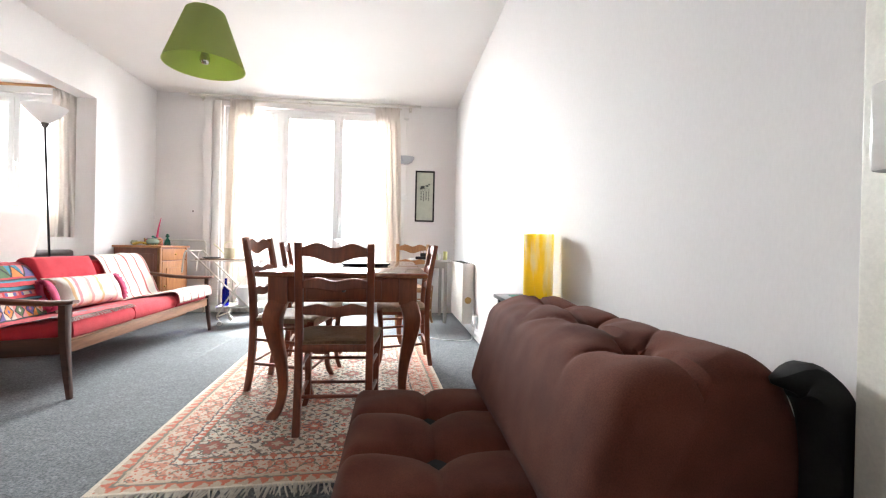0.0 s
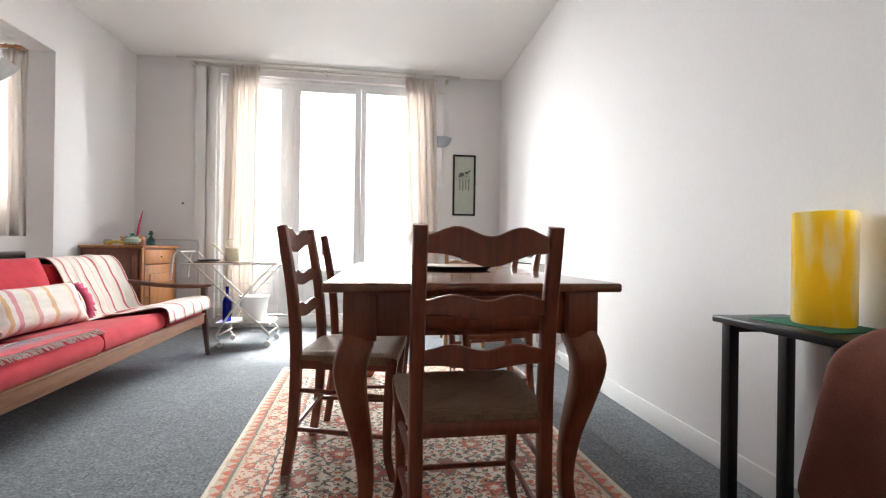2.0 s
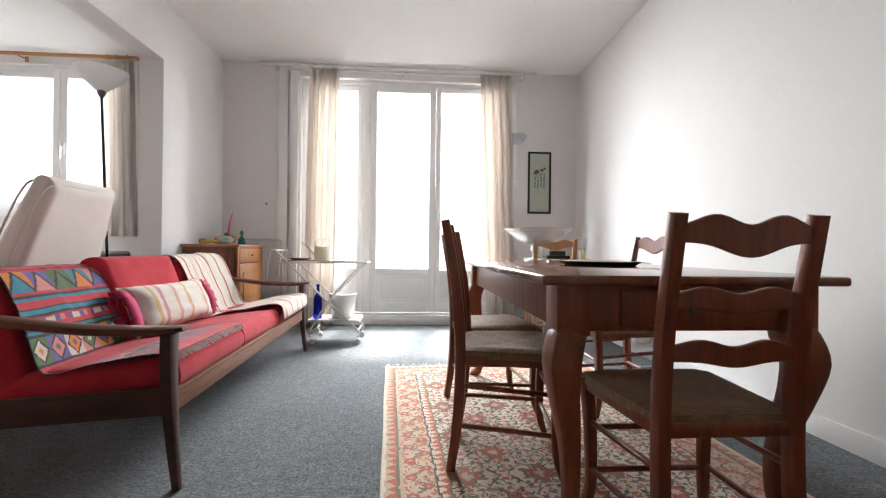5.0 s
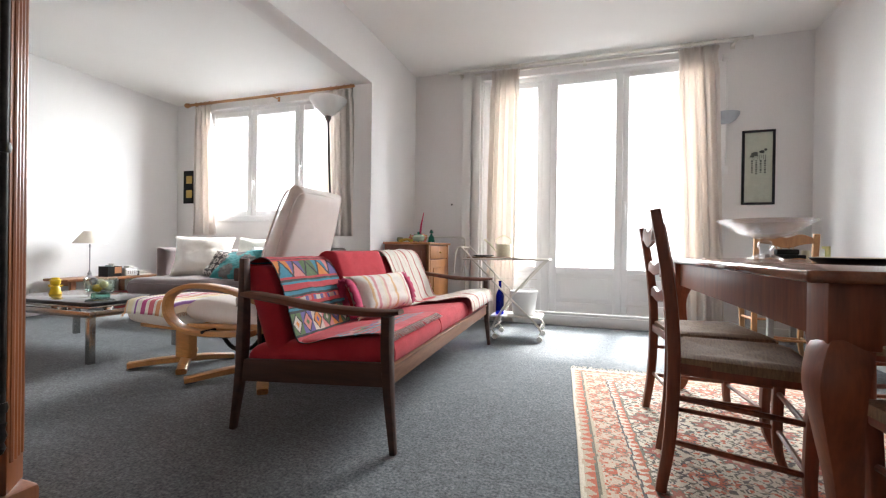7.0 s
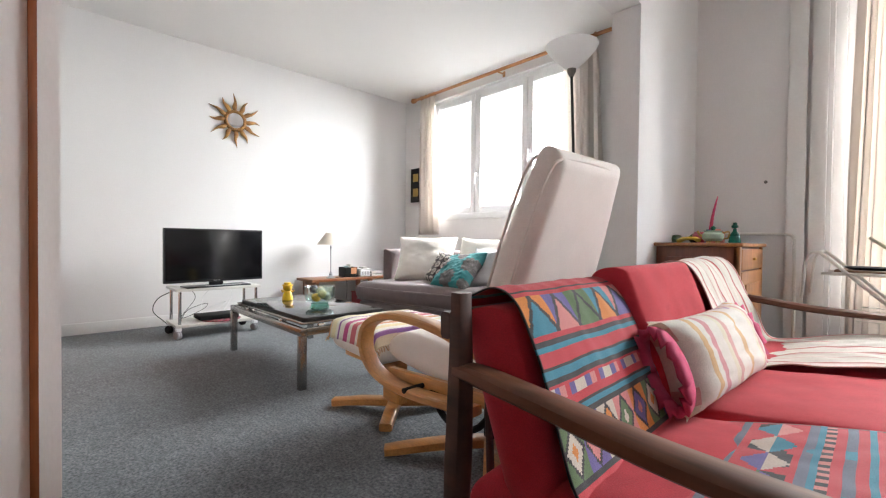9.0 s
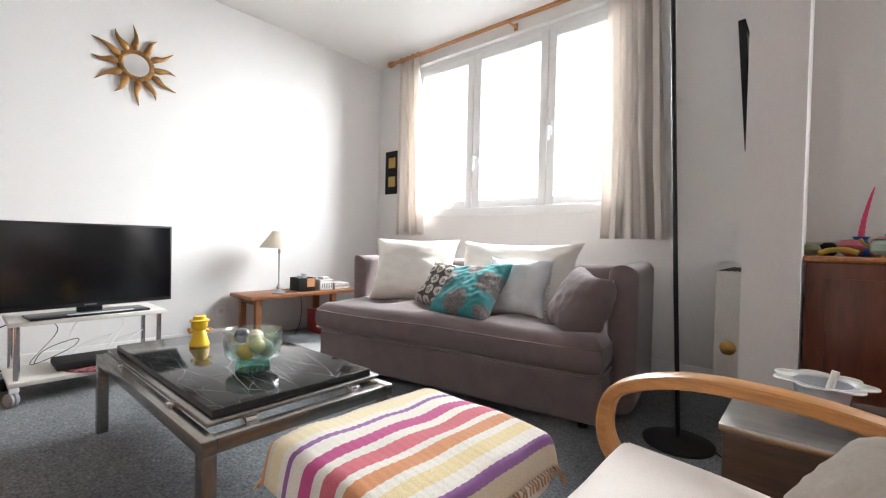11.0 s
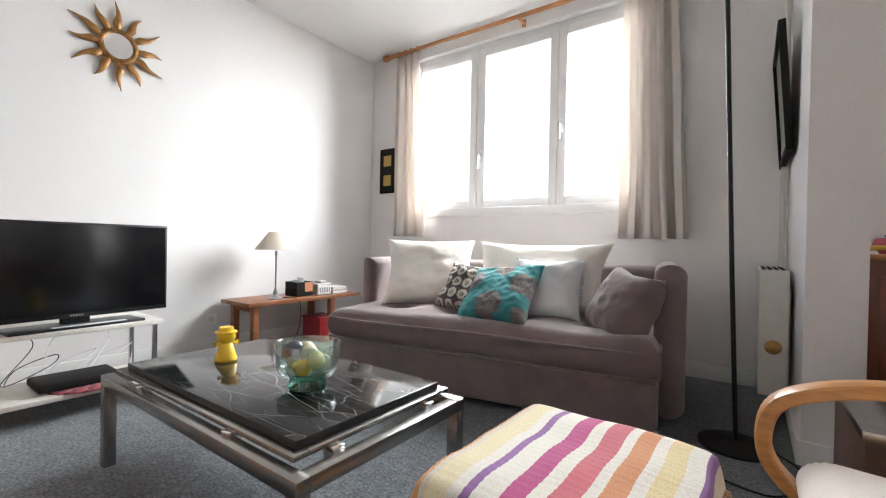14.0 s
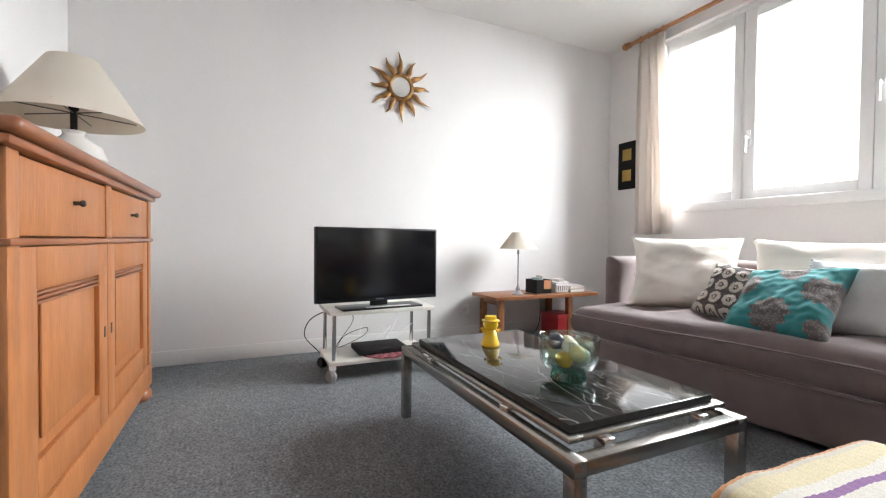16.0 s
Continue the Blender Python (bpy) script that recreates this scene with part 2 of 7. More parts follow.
M_IRON = surface("worn_iron", (0.22, 0.21, 0.2), (0.12, 0.11, 0.105), 0.38, 0.9, scale=25, fine=160, bump=0.25, mottle=0.5)
M_BRASS = surface("aged_brass", (0.55, 0.36, 0.12), (0.38, 0.23, 0.075), 0.35, 0.9, scale=18, bump=0.1, mottle=0.3)
M_GILT = surface("gilded_wood", (0.42, 0.22, 0.06), (0.24, 0.11, 0.035), 0.42, 0.55, scale=22, fine=120, bump=0.4, mottle=0.5)
M_MIRROR = surface("mirror_glass", (0.9, 0.9, 0.9), (0.88, 0.88, 0.88), 0.03, 1.0, bump=0.0, mottle=0.0)
M_GLASS = glass("clear_glass")
M_BOWLGLASS = glass("pressed_glass", (0.90, 0.92, 0.92), 0.22, 2.7)
M_BOWLBODY = glass("pale_green_glass", (0.89, 0.955, 0.935), 0.03, 2.3)
M_TEALFOOT = glass("thick_teal_glass", (0.42, 0.76, 0.66), 0.05, 1.9)
M_BLUEGLASS = glass("cobalt_glass", (0.04, 0.09, 0.62))
M_TEALGLASS = glass("teal_glass", (0.15, 0.55, 0.46))
M_CURTAIN = cloth_thin("curtain_linen", (0.74, 0.685, 0.64), 0.34)
M_CURTAIN2 = cloth_thin("curtain_linen_grey", (0.76, 0.71, 0.67), 0.36)
M_TEXTILE = woven("dyed_weave")
M_KNOT = woven("knotted_wool", 0.95, 260, 0.8, 0.2)
M_FRINGE = surface("cotton_fringe", (0.62, 0.58, 0.50), (0.5, 0.46, 0.4), 0.95, scale=30, fine=300, bump=0.4, mottle=0.3)
M_ENAMEL = surface("cream_enamel", (0.70, 0.68, 0.63), (0.64, 0.62, 0.57), 0.35, scale=10, fine=90, bump=0.06, mottle=0.15)
M_CERAMIC = surface("glazed_white", (0.72, 0.71, 0.68), (0.68, 0.67, 0.64), 0.15, scale=6, bump=0.0, mottle=0.05)
M_SHADE = cloth_thin("lampshade_cloth", (0.82, 0.77, 0.69), 0.45)


def plain(name, c, rough=0.5, metal=0.0):
    return surface(name, c, tuple(x * 0.9 for x in c), rough, metal, scale=14, fine=140, bump=0.05, mottle=0.15)


# ---- mesh helpers ----
def mesh_of(bm, name, material, smooth=True):
    me = bpy.data.meshes.new(name)
    bmesh.ops.recalc_face_normals(bm, faces=bm.faces[:])
    bm.to_mesh(me)
    bm.free()
    if material:
        me.materials.append(material)
    if smooth:
        for f in me.polygons:
            f.use_smooth = True
        me.set_sharp_from_angle(angle=radians(38))
    return me


def part(name, bm, material, parent=None, label=""):
    """One mesh object, under a thing or a part where one is given. bm may be a bmesh or a finished mesh."""
    me = bm if isinstance(bm, bpy.types.Mesh) else mesh_of(bm, name, material)
    ob = new(name, me)
    if parent:
        ob.parent = parent
    return tagged(ob, label)


def thing(name, m, label, category, group="", kind=""):
    ob = new(name)
    ob.empty_display_size = 0.05
    ob.matrix_world = m
    return tagged(ob, label, category, group, kind)


def at(x, y, z, rz=0):
    return pose(x, y, z, 0, 0, rz)


def box(x0, x1, y0, y1, z0, z1, bevel=0.0, segs=2, bm=None):
    out = bm or bmesh.new()
    t = bmesh.new()
    bmesh.ops.create_cube(t, size=1)
    for v in t.verts:
        v.co = Vector(((x0 + x1) / 2 + v.co.x * (x1 - x0), (y0 + y1) / 2 + v.co.y * (y1 - y0), (z0 + z1) / 2 + v.co.z * (z1 - z0)))
    if bevel:
        bmesh.ops.bevel(t, geom=t.edges[:], offset=bevel, segments=segs, profile=0.5, affect="EDGES")
    return join(out, t)


def join(out, t, m=None):
    """Adds the bmesh t to out, moved by m."""
    idx = [out.verts.new(m @ v.co if m else v.co) for v in t.verts]
    t.verts.index_update()
    for f in t.faces:
        out.faces.new([idx[v.index] for v in f.verts])
    t.free()
    return out


def lathe(profile, segs=24, bm=None, at=(0, 0, 0)):
    """Turns (radius, height) pairs round z; a radius of 0 closes an end."""
    out = bm or bmesh.new()
    rings = []
    for r, z in profile:
        if r < 1e-6:
            rings.append([out.verts.new((at[0], at[1], at[2] + z))])
        else:
            rings.append([out.verts.new((at[0] + r * math.cos(2 * math.pi * i / segs), at[1] + r * math.sin(2 * math.pi * i / segs), at[2] + z)) for i in range(segs)])
    for a, b in zip(rings, rings[1:]):
        for i in range(segs):
            j = (i + 1) % segs
            q = [a[i % len(a)], a[j % len(a)], b[j % len(b)], b[i % len(b)]]
            u = []
            for v in q:
                if v not in u:
                    u.append(v)
            if len(u) > 2:
                out.faces.new(u)
    return out


def smooth_path(pts, n=6):
    """Catmull-Rom through the points."""
    p = [Vector(q) for q in pts]
    p = [p[0] * 2 - p[1]] + p + [p[-1] * 2 - p[-2]]
    out = []
    for i in range(1, len(p) - 2):
        for k in range(n):
            t = k / n
            a, b, c, d = p[i - 1], p[i], p[i + 1], p[i + 2]
            out.append(0.5 * ((2 * b) + (c - a) * t + (2 * a - 5 * b + 4 * c - d) * t * t + (3 * b - a - 3 * c + d) * t ** 3))
    out.append(p[-2])
    return out


def sweep(pts, sizes, segs=10, square=0.0, up=(0, 0, 1), bm=None):
    """A bar along pts. sizes: a radius, a pair (half width, half height), or one for each point. square: 0 round, 1 with rounded corners."""
    out = bm or bmesh.new()
    p = [Vector(q) for q in pts]
    n = len(p)
    if not isinstance(sizes, list):
        sizes = [sizes] * n
    rings = []
    for i in range(n):
        d = (p[min(i + 1, n - 1)] - p[max(i - 1, 0)]).normalized()
        side = d.cross(Vector(up))
        if side.length < 0.05:
            side = d.cross(Vector((1, 0.02, 0)))
        side.normalize()
        top = side.cross(d).normalized()
        w, h = sizes[i] if isinstance(sizes[i], tuple) else (sizes[i], sizes[i])
        ring = []
        for k in range(segs):
            a = 2 * math.pi * (k + 0.5) / segs
            c, s = math.cos(a), math.sin(a)
            if square:
                e = 1 - 0.72 * square
                c, s = math.copysign(abs(c) ** e, c), math.copysign(abs(s) ** e, s)
            ring.append(out.verts.new(p[i] + side * (w * c) + top * (h * s)))
        rings.append(ring)
    for a, b in zip(rings, rings[1:]):
        for k in range(segs):
            out.faces.new((a[k], a[(k + 1) % segs], b[(k + 1) % segs], b[k]))
    out.faces.new(rings[0])
    out.faces.new(rings[-1][::-1])
    return out


def tube(pts, r, segs=8, bend=0, bm=None):
    return sweep(smooth_path(pts, bend) if bend else pts, r, segs, bm=bm)


def pad(w, d, h, r=0.04, crown=0.02, nx=20, ny=20, wobble=0.004, seed=0, tufts=(), tuft_depth=0.03, tuft_size=0.07, creases=()):
    """An upholstered slab, w by d by h, with its base at z 0: rounded rim, domed top, buttoned dimples."""
    def rim(u, full):
        # distance inwards from the edge to a height factor
        e = min(u, full - u)
        return 1.0 if e >= r else math.sqrt(max(0.0, 1 - (1 - e / r) ** 2))

    def steps(full, n):
        e_, k_ = 7, max(5, n - 8)
        inner = [r + (full - 2 * r) * i / k_ for i in range(k_ + 1)]
        edge = [r * (1 - math.cos(math.pi / 2 * i / e_)) for i in range(e_)]
        return edge + inner + [full - e for e in reversed(edge)]
    xs, ys = steps(w, nx), steps(d, ny)
    out = bmesh.new()
    top, low = {}, {}
    for i, x in enumerate(xs):
        for j, y in enumerate(ys):
            k = min(rim(x, w), rim(y, d))
            px, py = x - w / 2, y - d / 2
            dome = crown * (1 - (2 * px / w) ** 4) * (1 - (2 * py / d) ** 4)
            nz = wobble * noise.noise(Vector((px * 7 + seed * 3.1, py * 7, seed)))
            t = sum(tuft_depth * math.exp(-((px - a) ** 2 + (py - b) ** 2) / (2 * (tuft_size * 0.35) ** 2))
                    + tuft_depth * 0.55 * math.exp(-((px - a) ** 2 + (py - b) ** 2) / (2 * tuft_size ** 2)) for a, b in tufts)
            for across, level, deep in creases:
                o_ = (px if across else py) - level
                t += deep * math.exp(-(o_ / 0.018) ** 2) + deep * 0.5 * math.exp(-(o_ / 0.06) ** 2)
            # the rim stands back a little where the slab rounds over
            top[i, j] = out.verts.new((px, py, h / 2 + (h / 2) * k + (dome + nz - t) * k))
            low[i, j] = top[i, j] if i in (0, len(xs) - 1) or j in (0, len(ys) - 1) else out.verts.new((px, py, h / 2 - (h / 2) * k))
    for i in range(len(xs) - 1):
        for j in range(len(ys) - 1):
            out.faces.new((top[i, j], top[i + 1, j], top[i + 1, j + 1], top[i, j + 1]))
            q = (low[i, j], low[i, j + 1], low[i + 1, j + 1], low[i + 1, j])
            if len(set(q)) == 4 and set(q) != {top[i, j], top[i + 1, j], top[i + 1, j + 1], top[i, j + 1]}:
                out.faces.new(q)
    return out


def pillow(w, d, h, n=22, seed=0, wrinkle=0.008, slump=0.0):
    """A stuffed cushion with pinched corners, standing in x and z, its thickness along y, its foot at z 0."""
    out = bmesh.new()
    front, back = {}, {}
    for i in range(n + 1):
        for j in range(n + 1):
            u, v = 2 * i / n - 1, 2 * j / n - 1
            pin = 1 - 0.14 * (1 - v * v) * abs(u) ** 3
            pinz = 1 - 0.14 * (1 - u * u) * abs(v) ** 3
            x, z = u * w / 2 * pin, d / 2 + v * d / 2 * pinz
            t = h / 2 * ((1 - u ** 4) * (1 - v ** 4)) ** 0.55
            wr = wrinkle * noise.noise(Vector((u * 2.6 + seed * 5.3, v * 2.6, seed * 1.7))) + 0.5 * wrinkle * noise.noise(Vector((u * 7, v * 7, seed)))
            sl = slump * (1 - (v + 1) / 2) ** 2
            edge = i in (0, n) or j in (0, n)
            zz = z + 0.6 * wr * (1 if edge else 0.4)
            front[i, j] = out.verts.new((x, -t * (1 + sl) + wr, zz))
            back[i, j] = front[i, j] if edge else out.verts.new((x, t * (1 + sl) + wr, zz))
    for i in range(n):
        for j in range(n):
            out.faces.new((front[i, j], front[i + 1, j], front[i + 1, j + 1], front[i, j + 1]))
            q = (back[i, j], back[i, j + 1], back[i + 1, j + 1], back[i + 1, j])
            out.faces.new(q)
    return out


def dyed(name, grid, nu, nv, colour, material=None):
    """A sheet: grid(u, v) gives the place and colour(u, v) the dye of each little square, u and v from 0 to 1."""
    vs = [tuple(grid(i / nu, j / nv)) for j in range(nv + 1) for i in range(nu + 1)]
    fs, cols = [], []
    for j in range(nv):
        for i in range(nu):
            a = j * (nu + 1) + i
            fs.append((a, a + 1, a + nu + 2, a + nu + 1))
            cols.append(colour((i + 0.5) / nu, (j + 0.5) / nv))
    me = bpy.data.meshes.new(name)
    me.from_pydata(vs, [], fs)
    layer = me.color_attributes.new("dye", "FLOAT_COLOR", "CORNER")
    flat = np.repeat(np.array([(*c, 1.0) for c in cols], dtype=np.float32), 4, axis=0)
    layer.data.foreach_set("color", flat.ravel())
    me.materials.append(material or M_TEXTILE)
    for f in me.polygons:
        f.use_smooth = True
    return me


def dye_by_place(me, colour, material=None):
    """Gives a finished mesh a dye layer from the place of each face's middle."""
    layer = me.color_attributes.new("dye", "FLOAT_COLOR", "CORNER")
    cols = np.zeros((len(me.loops), 4), dtype=np.float32)
    for f in me.polygons:
        c = colour(f.center)
        for k in f.loop_indices:
            cols[k] = (*c, 1)
    layer.data.foreach_set("color", cols.ravel())
    me.materials.clear()
    me.materials.append(material or M_TEXTILE)
    return me


def thick(ob, t):
    md = ob.modifiers.new("thickness", "SOLIDIFY")
    md.thickness, md.offset = t, 0
    return ob


# ---- the large structure ----
XE, XW, YN, YS1, YS2, CEIL = 1.26, -6.70, 5.86, -1.5, 1.2, 2.945
PX0, PX1, PY0, PY1, BEAM = -2.98, -2.785, 1.88, 4.715, 2.454
D0, D1, DTOP = -1.93, 0.42, 2.81          # balcony door opening
W0, W1, WLOW, WTOP = -6.15, -3.80, 1.19, 2.83   # living-room window opening


def setting(name, bm, material, label, category="", smooth=True):
    return tagged(part(name, bm, material), label, category or name.split("_")[0], kind="structure")


setting("floor", box(XW - 0.3, XE + 0.3, YS1 - 0.3, YN, -0.2, 0), M_CARPET, "mottled dark grey-blue fitted carpet with faint seams", "floor")
setting("ceiling", box(XW - 0.3, XE + 0.3, YS1 - 0.3, YN + 0.3, CEIL, CEIL + 0.2), M_CEIL, "plain white painted ceiling over both rooms", "ceiling")
b = bmesh.new()
for x0, x1, z0, z1 in ((XW - 0.3, W0, -0.2, CEIL), (W0, W1, -0.2, WLOW), (W0, W1, WTOP, CEIL), (W1, D0, -0.2, CEIL), (D0, D1, DTOP, CEIL), (D1, XE + 0.3, -0.2, CEIL), (D0, D1, -0.2, 0.02)):
    box(x0, x1, YN, YN + 0.3, z0, z1, bm=b)
setting("wall_north", b, M_WALL, "greyish white papered wall with balcony door and window")
setting("wall_east", box(XE, XE + 0.3, YS1 - 0.3, YN, 0, CEIL), M_WALL, "pale grey-white papered long wall of the dining room")
setting("wall_west", box(XW - 0.3, XW, YS2 - 0.2, YN, 0, CEIL), M_WALL, "pale grey-white papered wall behind the television")
setting("wall_south_dining", box(PX0, XE, YS1 - 0.3, YS1, 0, CEIL), M_WALL, "plain pale wall closing the dining room")
setting("wall_south_living", box(XW, PX0, YS2 - 0.2, YS2, 0, CEIL), M_WALL, "pale grey wall behind the pine sideboard")
b = box(PX0, PX1, YS1, PY0, 0, CEIL)
box(PX0, PX1, PY1, YN, 0, CEIL, bm=b)
box(PX0, PX1, PY0, PY1, BEAM, CEIL, bm=b)
setting("wall_partition", b, M_WALL, "white partition wall with a wide opening under a lintel")
setting("wall_pier", box(XE - 0.07, XE, YS1, 0.40, 0, CEIL, 0.006), plain("warm_white_paint", (0.72, 0.70, 0.62), 0.5), "slightly yellowed white boxed-out wall section")


def baseboard(x0, x1, y0, y1, h=0.105):
    return setting("baseboard", box(x0, x1, y0, y1, 0, h, 0.004), M_TRIM, "low white painted wooden baseboard", "baseboard")


T = 0.014
baseboard(XE - T, XE, 0.41, YN)
baseboard(XW, XW + T, YS2, YN)
baseboard(XW + T, PX0 - T, YN - T, YN)
baseboard(PX1 + T, D0 - 0.06, YN - T, YN)
baseboard(D1 + 0.06, XE - T, YN - T, YN)
baseboard(XW + T, PX0 - T, YS2, YS2 + T)
baseboard(PX1, PX1 + T, PY1 - T, YN)
baseboard(PX0 - T, PX0, PY1 - T, YN)
baseboard(PX0, PX1, PY1 - T, PY1)
baseboard(PX1, PX1 + T, YS1, PY0 + T)
baseboard(PX0 - T, PX0, YS2, PY0 + T)
baseboard(PX0, PX1, PY0, PY0 + T)
for x in (-1.18, 0.9):
    b = bmesh.new()
    sweep([(x + 0.004 * noise.noise(Vector((x, y * 0.7, 0))), y, 0.0005) for y in np.linspace(-1.4, 5.8, 30)], (0.004, 0.0014), 6, bm=b)
    setting("carpet_seam", b, M_SEAM, "faint raised seam between two carpet widths", "carpet seam")


def casement(x0, x1, z0, z1, y, stile, low, panel, parent, name):
    """A leaf with a pane; low: height of the bottom rail, panel: height of a filled panel under the pane."""
    f = bmesh.new()
    for a, b_, c, d in ((x0, x0 + stile, z0, z1), (x1 - stile, x1, z0, z1), (x0 + stile, x1 - stile, z1 - stile, z1), (x0 + stile, x1 - stile, z0, z0 + low)):
        box(a, b_, y, y + 0.06, c, d, 0.006, bm=f)
    g0 = z0 + low
    if panel:
        box(x0 + stile, x1 - stile, y, y + 0.06, panel, panel + stile, 0.006, bm=f)
        box(x0 + stile, x1 - stile, y + 0.018, y + 0.045, z0 + low, panel, 0.0, bm=f)
        box(x0 + stile + 0.05, x1 - stile - 0.05, y + 0.008, y + 0.03, z0 + low + 0.05, panel - 0.05, 0.006, bm=f)
        g0 = panel + stile
    leaf = part(name, f, M_PVC, parent)
    p = part("pane", box(x0 + stile, x1 - stile, y + 0.025, y + 0.031, g0, z1 - stile), M_GLASS, leaf, "clear window glass")
    p.visible_shadow = False
    return leaf


def handle(parent, x, y, z):
    b = box(x - 0.016, x + 0.016, y - 0.012, y, z - 0.06, z + 0.06, 0.004)
    sweep([(x, y, z), (x, y - 0.045, z)], 0.009, bm=b)
    sweep([(x, y - 0.042, z + 0.012), (x, y - 0.046, z - 0.12)], (0.011, 0.008), 8, bm=b)
    return part("handle", b, M_PVC, parent, "white lever handle")


# balcony door
door = thing("door_1", at(0, 0, 0), "white glazed three-part balcony door with low filled panels", "balcony door", kind="structure")
y0 = YN + 0.06
b = bmesh.new()
box(D0, D0 + 0.06, y0, y0 + 0.08, 0.02, DTOP, 0.004, bm=b)
box(D1 - 0.06, D1, y0, y0 + 0.08, 0.02, DTOP, 0.004, bm=b)
box(D0 + 0.06, D1 - 0.06, y0, y0 + 0.08, DTOP - 0.05, DTOP, 0.004, bm=b)
box(-1.245, -1.157, y0, y0 + 0.08, 0.10, DTOP - 0.05, 0.004, bm=b)
part("door_frame", b, M_PVC, door)
part("threshold", box(D0, D1, YN - 0.03, y0 + 0.1, 0.0, 0.11, 0.008), M_PVC, door)
part("threshold_step", box(D0, D1, YN - 0.012, YN + 0.05, 0.11, 0.135, 0.004), M_PVC, door)
casement(D0 + 0.06, -1.245, 0.135, DTOP - 0.05, y0 + 0.012, 0.065, 0.10, 0.575, door, "side_leaf")
leaf = casement(-1.155, -0.401, 0.135, DTOP - 0.05, y0 - 0.012, 0.075, 0.11, 0.568, door, "door_leaf")
leaf2 = casement(-0.399, D1 - 0.06, 0.135, DTOP - 0.05, y0 - 0.012, 0.06, 0.11, 0.568, door, "door_leaf")
handle(leaf2, -0.375, y0 - 0.012, 1.30)
b = bmesh.new()
for z in (0.35, 1.0, 1.9, 2.45):
    sweep([(-1.165, y0 - 0.018, z - 0.05), (-1.165, y0 - 0.018, z + 0.05)], 0.009, 8, bm=b)
part("hinges", b, M_PVC, leaf)

# living-room window
win = thing("window_1", at(0, 0, 0), "white plastic three-light window with thick frame and sill", "window", kind="structure")
b = bmesh.new()
for a, c, d, e in ((W0, W0 + 0.05, WLOW, WTOP), (W1 - 0.05, W1, WLOW, WTOP), (W0 + 0.05, W1 - 0.05, WTOP - 0.05, WTOP), (W0 + 0.05, W1 - 0.05, WLOW, WLOW + 0.06)):
    box(a, c, y0, y0 + 0.08, d, e, 0.004, bm=b)
box(-5.345, -5.322, y0, y0 + 0.06, WLOW + 0.06, WTOP - 0.05, bm=b)
part("window_frame", b, M_PVC, win)
part("window_sill", box(W0 - 0.02, W1 + 0.02, YN - 0.025, y0, WLOW - 0.01, WLOW + 0.065, 0.008), M_PVC, win)
for x0, x1 in ((W0 + 0.05, -5.345), (-5.322, -4.535), (-4.532, W1 - 0.05)):
    leaf = casement(x0, x1, WLOW + 0.06, WTOP - 0.05, y0 - 0.012, 0.075, 0.085, 0, win, "window_leaf")
    if x0 > -5.9:
        handle(leaf, x0 + 0.035 if x0 > -5 else x0 + 0.03, y0 - 0.012, 1.93 if x0 > -5 else 1.75)
# closed parapet outside, below the sight line, keeps the balcony real
tagged(part("balcony_slab", box(D0 - 0.6, D1 + 0.6, YN + 0.3, YN + 1.3, -0.2, -0.02), plain("outdoor_concrete", (0.12, 0.118, 0.112), 0.9)), "grey concrete balcony slab outside the glazed door", "balcony", kind="structure")


# ---- dining room ----
def wavy_slat(w, h, hump, sag, t, bow=0.012):
    """A ladder-back slat in x and z, its middle at the origin, with a camel-backed outline and a slight bow in y."""
    n = 18
    out = bmesh.new()
    rows = []
    for i in range(n + 1):
        u = 2 * i / n - 1
        top = h / 2 - hump * math.cos(2 * math.pi * u)
        low = -h / 2 - sag * math.cos(math.pi * u) - hump * 0.3 * math.cos(2 * math.pi * u)
        y = -bow * (1 - u * u)
        rows.append([out.verts.new((u * w / 2, y + a * t / 2, z)) for a, z in ((-1, low + 0.003), (-0.6, low), (0.6, low), (1, low + 0.003), (1, top - 0.003), (0.6, top), (-0.6, top), (-1, top - 0.003))])
    for a, b_ in zip(rows, rows[1:]):
        for k in range(8):
            out.faces.new((a[k], a[(k + 1) % 8], b_[(k + 1) % 8], b_[k]))
    out.faces.new(rows[0])
    out.faces.new(rows[-1][::-1])
    return out


def rush_seat(wb, wf, d, z):
    """Four triangles of woven rush that meet in an X, each a little raised along its rail."""
    n = 16
    out = bmesh.new()
    g, lo = {}, {}
    for i in range(n + 1):
        for j in range(n + 1):
            u, v = 2 * i / n - 1, j / n
            w = wb + (wf - wb) * v
            e = max(abs(u), abs(2 * v - 1))
            x, y = u * w / 2, v * d
            crease = 0.006 * math.exp(-((abs(u) - abs(2 * v - 1)) / 0.07) ** 2)
            ridge = 0.0012 * math.sin(60 * e)
            h = 0.012 * (e ** 2) - crease + ridge - (0.012 if e > 0.99 else 0)
            g[i, j] = out.verts.new((x, y, z + h))
            lo[i, j] = out.verts.new((x, y, z - 0.03)) if e > 0.99 else None
    for i in range(n):
        for j in range(n):
            out.faces.new((g[i, j], g[i + 1, j], g[i + 1, j + 1], g[i, j + 1]))
    rim = [(i, 0) for i in range(n)] + [(n, j) for j in range(n)] + [(i, n) for i in range(n, 0, -1)] + [(0, j) for j in range(n, 0, -1)]
    for a, b_ in zip(rim, rim[1:] + rim[:1]):
        out.faces.new((g[a], lo[a], lo[b_], g[b_]))
    out.faces.new([lo[a] for a in rim])
    return out


